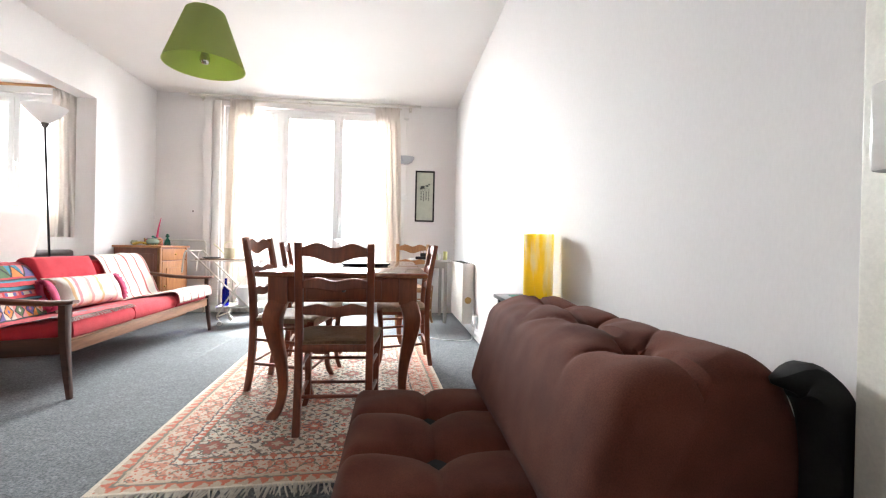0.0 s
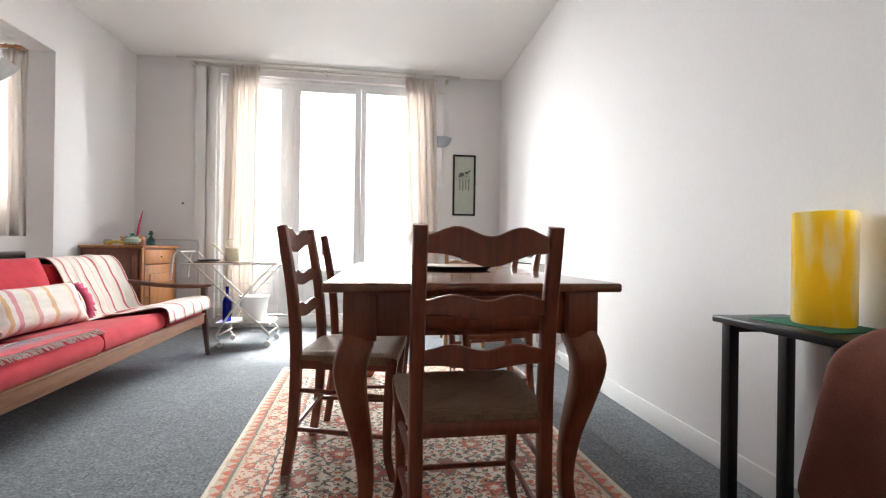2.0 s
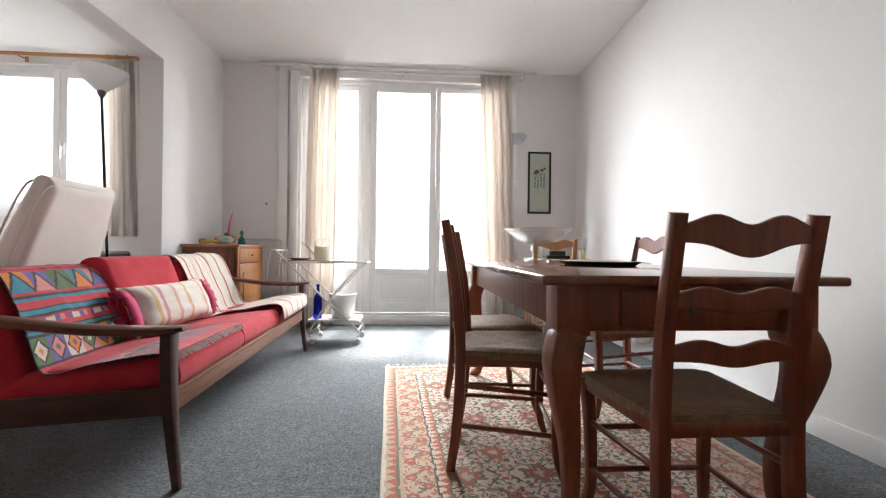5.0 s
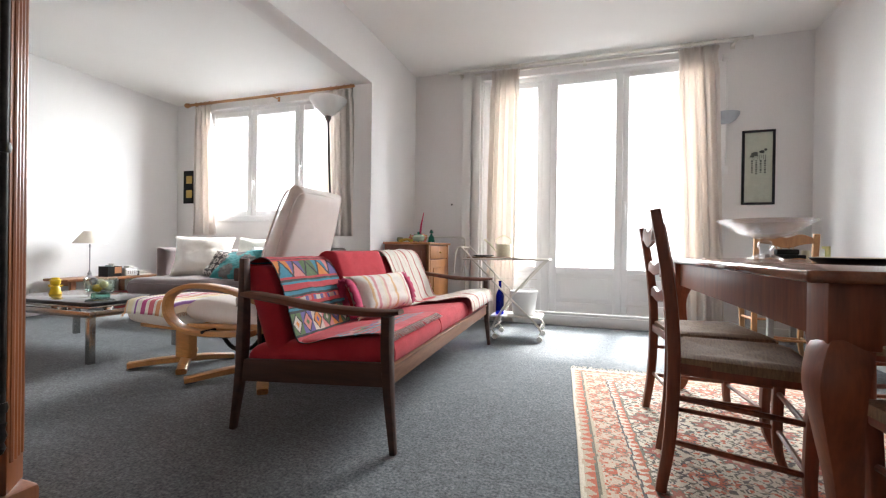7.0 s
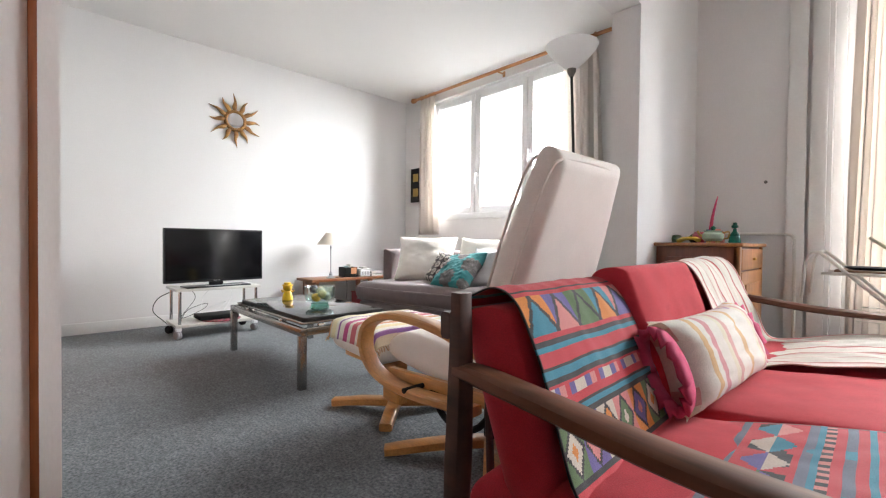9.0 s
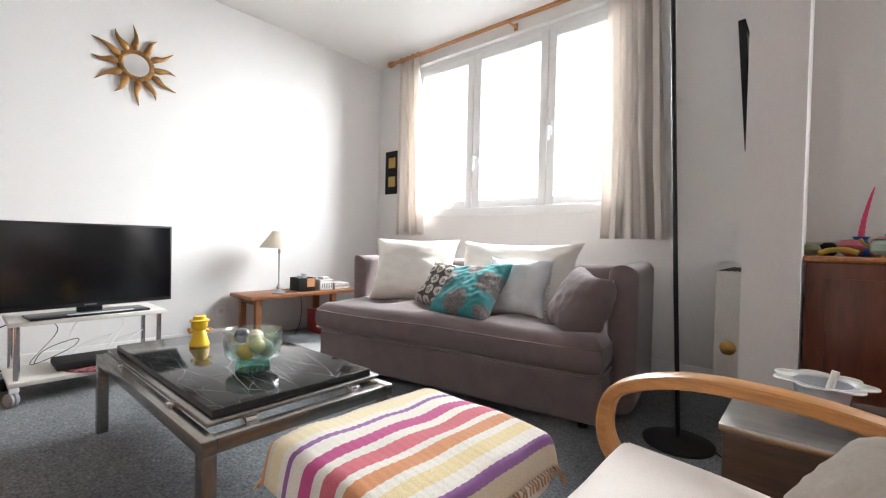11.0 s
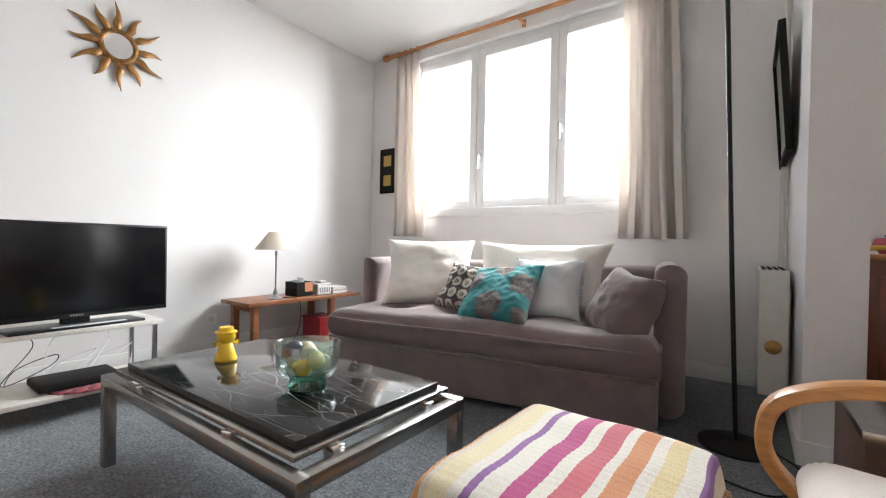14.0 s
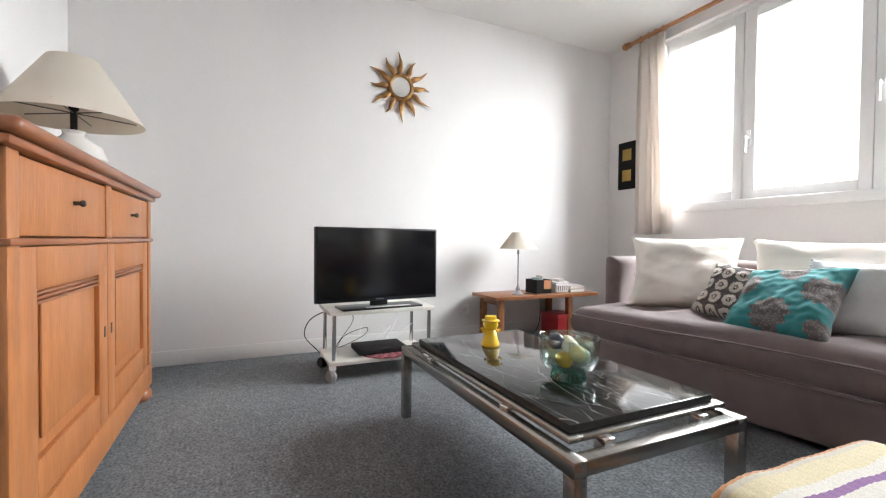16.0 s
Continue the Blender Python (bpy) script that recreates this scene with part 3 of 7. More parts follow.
def ladder_chair(m, wood_mat, label, group, top=0.955, seat=0.465):
    """A ladder-back chair; its back legs stand on the local x axis and it faces +y."""
    c = thing("dining_chair", m, label, "chair", group)
    wb, wf, d = 0.345, 0.41, 0.37
    for s in (-1, 1):
        pts = smooth_path([(s * wb / 2, -0.035, 0), (s * wb / 2, -0.008, 0.2), (s * wb / 2, 0, seat), (s * wb / 2, -0.018, 0.7), (s * wb / 2, -0.062, top)], 4)
        part("back_leg", sweep(pts, [(0.019, 0.017 + 0.004 * math.sin(math.pi * k / (len(pts) - 1))) for k in range(len(pts))], 10, 0.85, up=(0, 1, 0)), wood_mat, c)
        pts = smooth_path([(s * (wf / 2 + 0.012), d + 0.015, 0), (s * (wf / 2 - 0.012), d - 0.014, 0.1), (s * (wf / 2 - 0.01), d - 0.012, 0.3), (s * (wf / 2 - 0.002), d, seat - 0.012)], 4)
        part("front_leg", sweep(pts, [(0.014 + 0.008 * k / (len(pts) - 1), 0.014 + 0.008 * k / (len(pts) - 1)) for k in range(len(pts))], 10, 0.7, up=(0, 1, 0)), wood_mat, c)
        for z in (0.17, 0.32):
            part("side_stretcher", sweep([(s * (wb / 2), 0, z + 0.01), (s * (wf / 2 - 0.01), d - 0.012, z - 0.01)], 0.0095, 8), wood_mat, c)
        part("side_rail", sweep([(s * wb / 2, 0, seat - 0.035), (s * (wf / 2 - 0.003), d, seat - 0.035)], (0.012, 0.019), 8, 0.9), wood_mat, c)
    for z in (0.15, 0.29):
        part("front_stretcher", sweep([(-wf / 2 + 0.01, d - 0.012, z), (wf / 2 - 0.01, d - 0.012, z)], 0.0095, 8), wood_mat, c)
    part("back_stretcher", sweep([(-wb / 2, 0, 0.19), (wb / 2, 0, 0.19)], 0.0095, 8), wood_mat, c)
    part("front_rail", sweep([(-wf / 2, d, seat - 0.035), (wf / 2, d, seat - 0.035)], (0.012, 0.019), 8, 0.9), wood_mat, c)
    part("back_rail", sweep([(-wb / 2, 0, seat - 0.035), (wb / 2, 0, seat - 0.035)], (0.012, 0.019), 8, 0.9), wood_mat, c)
    part("seat", rush_seat(wb + 0.02, wf + 0.03, d + 0.02, seat), M_RUSH, c, "woven rush seat")
    for z, y, h, hump, sag in ((top - 0.048, -0.056, 0.068, 0.012, 0.017), (top - 0.205, -0.026, 0.05, 0.008, 0.006), (top - 0.335, -0.01, 0.05, 0.008, 0.006)):
        b = bmesh.new()
        join(b, wavy_slat(wb - 0.012, h, hump, sag, 0.016), Matrix.Translation((0, y, z)))
        part("slat", b, wood_mat, c)
    return c


CH = "dark-stained ladder-back chair with wavy slats and rush seat"
GR = "chairs round the dining table"
chair = ladder_chair(at(0.115, 1.925, 0, 0), M_CHAIR, CH, GR)
copy_thing(chair, at(-0.450, 2.748, 0, -98) @ Matrix.Scale(1.025, 4))
copy_thing(chair, at(-0.40, 3.27, 0, -84))
copy_thing(chair, at(0.66, 3.29, 0, 92))
ladder_chair(at(0.62, 4.72, 0, -8), M_PINECHAIR, "light wooden ladder-back chair with rush seat by the desk", "", 0.97)

# dining table
TX0, TX1, TY0, TY1, TZ = -0.315, 0.585, 2.05, 3.92, 0.798
table = thing("dining_table", at((TX0 + TX1) / 2, (TY0 + TY1) / 2, 0), "polished reddish cherry farmhouse table with cabriole legs and drawer", "table")
hx, hy = (TX1 - TX0) / 2, (TY1 - TY0) / 2
b = box(-hx, hx, -hy, hy, TZ - 0.028, TZ, 0.009, 3)
part("tabletop", b, M_TABLE, table, "glossy polished cherry top with rounded edge")
for s in (-1, 1):
    part("apron", box(-hx + 0.10, hx - 0.10, s * (hy - 0.085) - 0.012, s * (hy - 0.085) + 0.012, TZ - 0.165, TZ - 0.028, 0.002), M_LEG, table)
    part("apron", box(s * (hx - 0.095) - 0.012, s * (hx - 0.095) + 0.012, -hy + 0.10, hy - 0.10, TZ - 0.165, TZ - 0.028, 0.002), M_LEG, table)
    for q in (-1, 1):
        cx, cy = s * (hx - 0.105), q * (hy - 0.095)
        prof = ((TZ - 0.028, 0.0, 0.045), (0.64, 0.0, 0.045), (0.60, 0.014, 0.05), (0.54, 0.026, 0.05), (0.44, 0.014, 0.04), (0.30, -0.012, 0.030), (0.16, -0.022, 0.024), (0.06, -0.008, 0.022), (0.015, 0.02, 0.027), (0.0, 0.024, 0.026))
        pts = smooth_path([(cx + s * o, cy + q * o, z) for z, o, r in prof], 4)
        rad = [float(np.interp(-p.z, [-z for z, o, r in prof], [r for z, o, r in prof])) for p in pts]
        leg_ = part("leg", sweep(pts, [(r, r) for r in rad], 12, 0.8, up=(0, 1, 0)), M_LEG, table)
        part("leg_block", box(cx - 0.049, cx + 0.049, cy - 0.049, cy + 0.049, TZ - 0.175, TZ - 0.028, 0.004), M_LEG, leg_)
drawer = part("drawer_front", box(-0.2, 0.2, -hy + 0.061, -hy + 0.073, TZ - 0.15, TZ - 0.045, 0.004), M_LEG, table)
part("knob", lathe([(0, 0), (0.006, 0.0), (0.006, 0.012), (0.012, 0.02), (0.008, 0.028), (0, 0.03)], 10), M_IRON, drawer).matrix_local = pose(0, -hy + 0.061, TZ - 0.097, 90, 0, 0)

# things on the table
bowl = thing("pedestal_bowl", at(0.095, 3.50, TZ) @ Matrix.Scale(1.16, 4), "clear glass footed fruit bowl standing on the dining table", "bowl")
part("dish", lathe([(0, 0.088), (0.03, 0.09), (0.09, 0.108), (0.175, 0.165), (0.182, 0.172), (0.176, 0.172), (0.088, 0.116), (0.03, 0.099), (0, 0.097)], 40), M_BOWLGLASS, bowl)
part("foot", lathe([(0, 0), (0.062, 0), (0.066, 0.006), (0.05, 0.014), (0.02, 0.026), (0.018, 0.04), (0.03, 0.06), (0.022, 0.08), (0, 0.0875)], 32), M_BOWLGLASS, bowl)
tray = thing("round_tray", at(0.20, 2.85, TZ), "dark round tray with a pale board on the table", "tray")
part("tray_base", lathe([(0, 0), (0.15, 0), (0.17, 0.012), (0.178, 0.02), (0.172, 0.022), (0.15, 0.008), (0, 0.006)], 40), M_MATTE, tray)
part("tray_inlay", lathe([(0, 0.0065), (0.145, 0.0065), (0.165, 0.021), (0.15, 0.0235), (0, 0.0235)], 36), plain("pale_board", (0.55, 0.42, 0.28), 0.5), tray, "pale wooden disc")

# oriental rug
RX0, RX1, RY0, RY1 = -0.757, 0.757, -1.315, 1.315


def rug_colour(u, v):
    x, y = u * (RX1 - RX0), v * (RY1 - RY0)
    e = min(x, RX1 - RX0 - x, y, RY1 - RY0 - y)
    cream, rust, rose, navy, olive, sand = (0.74, 0.66, 0.53), (0.56, 0.10, 0.035), (0.60, 0.22, 0.13), (0.045, 0.04, 0.05), (0.14, 0.13, 0.085), (0.55, 0.43, 0.30)
    along = y if min(x, RX1 - RX0 - x) < min(y, RY1 - RY0 - y) else x
    n = noise.noise(Vector((x * 30, y * 30, 3.0)))
    if e < 0.018:
        return cream
    if e < 0.06:
        k = (along / 0.05) % 1
        return rust if abs(k - 0.5) * 0.084 < e - 0.018 else sand
    if e < 0.072:
        return olive
    if e < 0.085:
        return sand
    if e < 0.205:
        a, r = along * 2 * math.pi / 0.125, (e - 0.145) / 0.06
        vine = abs(r - 0.55 * math.sin(a))
        k = math.hypot(((along / 0.125) % 1 - 0.25) * 2.1, r - 0.5) if math.sin(a) > 0 else math.hypot(((along / 0.125) % 1 - 0.75) * 2.1, r + 0.5)
        if k < 0.13:
            return sand
        if k < 0.32:
            return rust
        if k < 0.38:
            return olive
        if vine < 0.12:
            return olive
        leaf = math.sin(along * 150 + 3 * r) * math.sin(e * 170 + 2 * math.sin(a))
        if leaf > 0.55:
            return rust if n > -0.1 else olive
        return (0.66, 0.50, 0.37) if n > -0.15 else rose
    if e < 0.215:
        return navy
    if e < 0.25:
        k = (along / 0.04) % 1
        return rust if abs(k - 0.5) * 0.075 < e - 0.212 else cream
    if e < 0.26:
        return olive
    # field: rosettes, palmettes and scrolling stems in a half-drop repeat
    px, py = 0.29, 0.36
    cx = abs(((x - (RX1 - RX0) / 2) / px + 0.5) % 1 - 0.5) * px
    cy = abs((y / py) % 1 - 0.5) * py
    dx, dy = px / 2 - cx, py / 2 - cy
    ang, rad = math.atan2(cy, cx + 1e-6), math.hypot(cx, cy)
    pet = rad * (1 + 0.25 * math.cos(8 * ang))
    if pet < 0.016:
        return cream
    if pet < 0.036:
        return rust
    if pet < 0.045:
        return navy
    if pet < 0.06 and n > -0.1:
        return rose
    rad2, ang2 = math.hypot(dx, dy), math.atan2(dy, dx + 1e-6)
    pet2 = rad2 * (1 + 0.3 * math.cos(6 * ang2 + 1.0))
    if pet2 < 0.02:
        return sand
    if pet2 < 0.045:
        return (0.36, 0.06, 0.035)
    if pet2 < 0.055:
        return olive
    stem = abs(math.sin(cx * 46 + 2.2 * math.sin(cy * 34)) * math.cos(cy * 40 - 1.4 * math.sin(cx * 50)))
    if stem < 0.15:
        return navy if n > -0.2 else olive
    leaf_ = math.sin(cx * 92 + 1.0) * math.sin(cy * 88 + 0.6)
    if leaf_ > 0.72:
        return rust
    if leaf_ < -0.74:
        return olive
    return cream if n < 0.34 else (0.48, 0.36, 0.26)


def rug_place(u, v):
    x, y = RX0 + u * (RX1 - RX0), RY0 + v * (RY1 - RY0)
    x += 0.012 * noise.noise(Vector((0, y * 1.3, 5)))
    return (x, y, 0.009 + 0.0015 * noise.noise(Vector((x * 3, y * 3, 0))))


rug = thing("oriental_rug", at(-0.028, 2.785, 0, 3.0), "cream and rust patterned oriental rug with fringes under the table", "rug")
def worn_rug(u, v):
    c, x, y = rug_colour(u + 0.006 * noise.noise(Vector((u * 40, v * 70, 9))), v + 0.004 * noise.noise(Vector((u * 40, v * 70, 4)))), u * 1.5, v * 2.6
    k = 0.13 + 0.14 * noise.noise(Vector((x * 5, y * 5, 1.0))) + 0.14 * noise.noise(Vector((x * 45, y * 45, 6.0)))
    return tuple(a * (1 - k) + g * k for a, g in zip(c, (0.46, 0.30, 0.21)))


pile = part("rug_field", dyed("rug_field", rug_place, 230, 376, worn_rug, M_KNOT), None, rug)
pile.modifiers.new("depth", "SOLIDIFY").thickness = 0.007
for y, s in ((RY0, -1), (RY1, 1)):
    b = bmesh.new()
    for i in range(150):
        x = RX0 + (RX1 - RX0) * (i + random.random() * 0.8) / 150
        ln, tw = random.uniform(0.05, 0.085), random.uniform(-0.035, 0.035)
        pts = [(x, y - s * 0.004, 0.007), (x + tw * 0.4, y + s * ln * 0.5, 0.008), (x + tw, y + s * ln, 0.004)]
        sweep(pts, [0.0035, 0.004, 0.003], 5, bm=b)
    part("fringe", b, M_FRINGE, rug, "off-white knotted cotton fringe")


# brown velvet lounge chair
vel = thing("velvet_armchair", at(0.0, 0.0, 0, 0), "low brown velvet button-tufted lounge chair with black shell", "armchair")
b = bmesh.new()
join(b, pad(0.62, 0.90, 0.20, 0.055, 0.025, 44, 52, 0.008, 4, [(0.0, -0.16), (0.0, 0.16)], 0.05, 0.075, [(1, 0.0, 0.018), (0, -0.16, 0.018), (0, 0.16, 0.018)]), Matrix.Translation((0.545, 1.24, 0.105)))
part("seat_cushion", b, M_VELVET, vel)


def tufted_back(profile, y0, y1, buttons):
    """A firm upholstered block along y with a crisp cross-section; buttons pull its top down in creases."""
    ring_ = []
    n = len(profile)
    for k in range(n):
        p0, p1, p2 = (Vector((profile[(k + q) % n][0], 0, profile[(k + q) % n][1])) for q in (-1, 0, 1))
        r = min(profile[k][2], (p1 - p0).length * 0.48, (p2 - p1).length * 0.48)
        a, c = p1 + (p0 - p1).normalized() * r, p1 + (p2 - p1).normalized() * r
        for q in range(7):
            t = q / 6
            ring_.append(a * (1 - t) ** 2 + p1 * 2 * t * (1 - t) + c * t * t)
        for q in range(1, 30):
            p3 = Vector((profile[(k + 2) % n][0], 0, profile[(k + 2) % n][1]))
            r2 = min(profile[(k + 1) % n][2], (p2 - p1).length * 0.48, (p3 - p2).length * 0.48)
            e = p2 + (p1 - p2).normalized() * r2
            ring_.append(c + (e - c) * q / 30)
    mid = sum(ring_, Vector()) / len(ring_)
    near_, far_ = 0.10, 0.035
    ys = [(y0 + near_ * (1 - math.cos(math.pi / 2 * q / 6)), 1 - 0.17 * (1 - math.sin(math.pi / 2 * q / 6))) for q in range(6)]
    ys += [(y0 + near_ + (y1 - y0 - near_ - far_) * q / 170, 1.0) for q in range(171)]
    ys += [(y1 - far_ * (1 - math.cos(math.pi / 2 * q / 6)), 1 - 0.08 * (1 - math.sin(math.pi / 2 * q / 6))) for q in range(5, -1, -1)]
    out = bmesh.new()
    rows_ = []
    for y, k in ys:
        row = []
        for p in ring_:
            q = mid + (p - mid) * k
            x, z = q.x, q.z
            top = min(1.0, max(0.0, (z - 0.58) / 0.09))
            t = 0.0
            for bx, by in buttons:
                dx, dy = x - bx, y - by
                d, a = math.hypot(dx, dy), math.atan2(dy, dx)
                t += 0.055 * math.exp(-(d / 0.028) ** 2) + 0.030 * math.exp(-(d / 0.09) ** 2)
                t += 0.030 * min(1, d / 0.03) * math.exp(-(d / 0.13)) * (1 - abs(math.sin(1.5 * a + 0.6 + by * 2))) ** 6
            near = float(np.interp(y, [c[1] for c in sorted(buttons, key=lambda c: c[1])], [c[0] for c in sorted(buttons, key=lambda c: c[1])]))
            t += 0.034 * math.exp(-((x - near) / 0.010) ** 2) + 0.014 * math.exp(-((x - near) / 0.06) ** 2)
            w = 0.004 * noise.noise(Vector((x * 5, y * 5, z * 5))) + 0.003 * noise.noise(Vector((x * 14, y * 14, z * 14)))
            row.append(out.verts.new((x - 0.5 * w, y, z - top * t + w * top)))
        rows_.append(row)
    m_ = len(ring_)
    for a, c in zip(rows_, rows_[1:]):
        for k in range(m_):
            out.faces.new((a[k], a[(k + 1) % m_], c[(k + 1) % m_], c[k]))
    for row, flip in ((rows_[0], False), (rows_[-1], True)):
        out.faces.new(row[::-1] if flip else row)
    return out


b = tufted_back([(0.75, 0.375, 0.02), (0.835, 0.685, 0.045), (0.97, 0.745, 0.06), (1.17, 0.735, 0.06), (1.235, 0.58, 0.05), (1.225, 0.255, 0.03), (0.80, 0.255, 0.03)], 0.50, 1.655,
                [(1.06, 1.45), (1.02, 1.06), (0.99, 0.73)])
part("backrest", b, M_VELVET, vel)
shell_ = smooth_path([(1.125, 0.50, 0.700), (1.165, 0.475, 0.708), (1.20, 0.463, 0.665), (1.216, 0.46, 0.58), (1.220, 0.46, 0.45), (1.220, 0.46, 0.22), (1.220, 0.46, 0.0)], 6)
b = sweep(shell_, [(0.036 * min(1, 0.15 + k / 7), 0.048 * min(1, 0.15 + k / 7)) for k in range(len(shell_))], 10, 0.5, up=(0, 1, 0))
part("side_shell", b, M_MATTE, vel, "matte black curved side shell")
part("base", box(0.34, 1.14, 0.84, 1.58, 0.0, 0.26, 0.02), M_MATTE, vel)

# black side table, mat and yellow vase
st = thing("side_table", at(0.965, 1.72, 0), "slim black lacquered square side table against the wall", "side table")
part("tabletop", box(0, 0.28, 0, 0.42, 0.664, 0.686, 0.004), M_BLACK, st)
for x in (0.02, 0.235):
    for y in (0.02, 0.365):
        part("leg", box(x, x + 0.035, y, y + 0.035, 0, 0.664, 0.003), M_BLACK, st)
for y in (0.028, 0.372):
    part("rail", box(0.055, 0.235, y, y + 0.016, 0.635, 0.664), M_BLACK, st)
tagged(part("table_mat", box(1.03, 1.235, 1.80, 2.06, 0.686, 0.689, 0.001), plain("green_felt", (0.02, 0.16, 0.09), 0.85)), "dark green felt mat lying on the side table", "mat")


def streaked(name, a, b_):
    """Marbled coloured glass with pale vertical streaks."""
    m, nt, p = nodes_of(name)
    n, ln = nt.nodes, nt.links
    tc, mp, ns, cr = (n.new(k) for k in ("ShaderNodeTexCoord", "ShaderNodeMapping", "ShaderNodeTexNoise", "ShaderNodeValToRGB"))
    mp.inputs["Scale"].default_value = (9, 9, 1.6)
    ns.inputs["Scale"].default_value, ns.inputs["Detail"].default_value = 2.2, 6
    ln.new(tc.outputs["Object"], mp.inputs[0])
    ln.new(mp.outputs[0], ns.inputs["Vector"])
    cr.color_ramp.elements[0].position, cr.color_ramp.elements[1].position = 0.46, 0.60
    cr.color_ramp.elements[0].color, cr.color_ramp.elements[1].color = (*a, 1), (*b_, 1)
    ln.new(ns.outputs["Fac"], cr.inputs[0])
    ln.new(cr.outputs[0], p.inputs["Base Color"])
    tr = n.new("ShaderNodeBsdfTranslucent")
    ln.new(cr.outputs[0], tr.inputs[0])
    mix = n.new("ShaderNodeMixShader")
    mix.inputs[0].default_value = 0.8
    p.inputs["Roughness"].default_value = 0.12
    ln.new(p.outputs[0], mix.inputs[1])
    ln.new(tr.outputs[0], mix.inputs[2])
    ln.new(mix.outputs[0], n["Material Output"].inputs[0])
    return m


b = lathe([(0, 0), (0.072, 0), (0.076, 0.006), (0.077, 0.33), (0.074, 0.333), (0.071, 0.33), (0.07, 0.012), (0, 0.01)], 40)
vase = tagged(part("glass_vase", b, streaked("yellow_streaked_glass", (1.0, 0.82, 0.16), (0.96, 0.93, 0.86))), "tall yellow and white streaked glass cylinder vase on green mat", "vase")
vase.location = (1.155, 1.93, 0.689)

# pendant lamp
pl = thing("pendant_lamp", at(-0.925, 2.88, 0.115), "conical green glass pendant lampshade hanging on a thin cable", "pendant lamp")
b = lathe([(0.252, 2.04), (0.257, 2.04), (0.125, 2.41), (0.11, 2.422), (0.0, 2.425), (0.0, 2.42), (0.108, 2.417), (0.121, 2.406), (0.252, 2.04)], 48)
shade = part("shade", b, None, pl, "olive green glass cone")
shade.data.materials.append(cloth_thin("green_shade", (0.46, 0.54, 0.20), 0.5))
part("bulb", lathe([(0, 2.055), (0.022, 2.06), (0.034, 2.08), (0.032, 2.105), (0.02, 2.14), (0.02, 2.175), (0, 2.175)], 16), M_CHROME, pl, "silvered bulb")
part("socket", lathe([(0.02, 2.17), (0.022, 2.24), (0.015, 2.40), (0.0, 2.41)], 14), M_TRIM, pl)
part("cable", sweep([(0, 0, 2.41), (0.002, 0, CEIL - 0.145)], 0.003, 6), M_TRIM, pl)
part("ceiling_rose", lathe([(0, CEIL - 0.15), (0.03, CEIL - 0.145), (0.045, CEIL - 0.117), (0, CEIL - 0.116)], 20), M_TRIM, pl)


# curtains and rods
def curtain(name, x0, x1, x0b, x1b, z0, z1, y, folds, depth, mat, label, seed):
    n, k = folds * 16, 36

    def place(u, v):
        z = z0 + (z1 - z0) * v
        a, c = x0b + (x0 - x0b) * v, x1b + (x1 - x1b) * v
        head = max(0.0, (v - 0.93) / 0.07)
        ph = u * folds * 2 * math.pi + 2.3 * noise.noise(Vector((u * 2.6, v * 0.8, seed * 1.7)))
        amp = depth * (0.8 + 0.9 * noise.noise(Vector((u * 3.1, v * 0.5, seed + 2.0)))) * (1 - 0.3 * v)
        fold = math.sin(ph) + 0.28 * math.sin(2.3 * ph + seed + 1.5 * v)
        pleat = head * 0.5 * depth * math.sin(u * folds * 6 * math.pi)
        w = (c - a) * (1 - 0.10 * math.exp(-((v - 0.955) / 0.02) ** 2))
        x = (a + c) / 2 + w * (u - 0.5) + 0.010 * math.sin(2 * ph + seed) + 0.012 * (1 - v) * noise.noise(Vector((u * 2, v * 3, seed)))
        return (x, y + amp * fold * (1 - 0.6 * head) + pleat + 0.012 * noise.noise(Vector((u * 2, v * 2, seed))), z + 0.012 * head * math.sin(u * folds * 6 * math.pi))
    me = dyed(name, place, n, k, lambda u, v: (1, 1, 1), mat)
    ob = tagged(part(name, me, mat), label, "curtain", "curtains")
    thick(ob, 0.0015)
    return ob


CY = YN - 0.10
curtain("curtain", -1.80, -1.50, -1.85, -1.52, 0.02, 2.865, CY, 4, 0.040, M_CURTAIN, "pale beige linen curtain drawn beside the balcony door", 1)
curtain("curtain", 0.09, 0.44, 0.20, 0.52, 0.02, 2.865, CY, 4, 0.042, M_CURTAIN, "pale beige linen curtain drawn beside the desk", 2)
curtain("curtain", -6.25, -5.95, -6.27, -5.82, 0.98, 2.865, CY, 3, 0.042, M_CURTAIN2, "pale grey-beige curtain at the sofa window by the panel", 3)
curtain("curtain", -3.97, -3.61, -3.98, -3.52, 0.97, 2.865, CY, 4, 0.046, M_CURTAIN2, "pale grey-beige curtain at the sofa window by the lamp", 4)


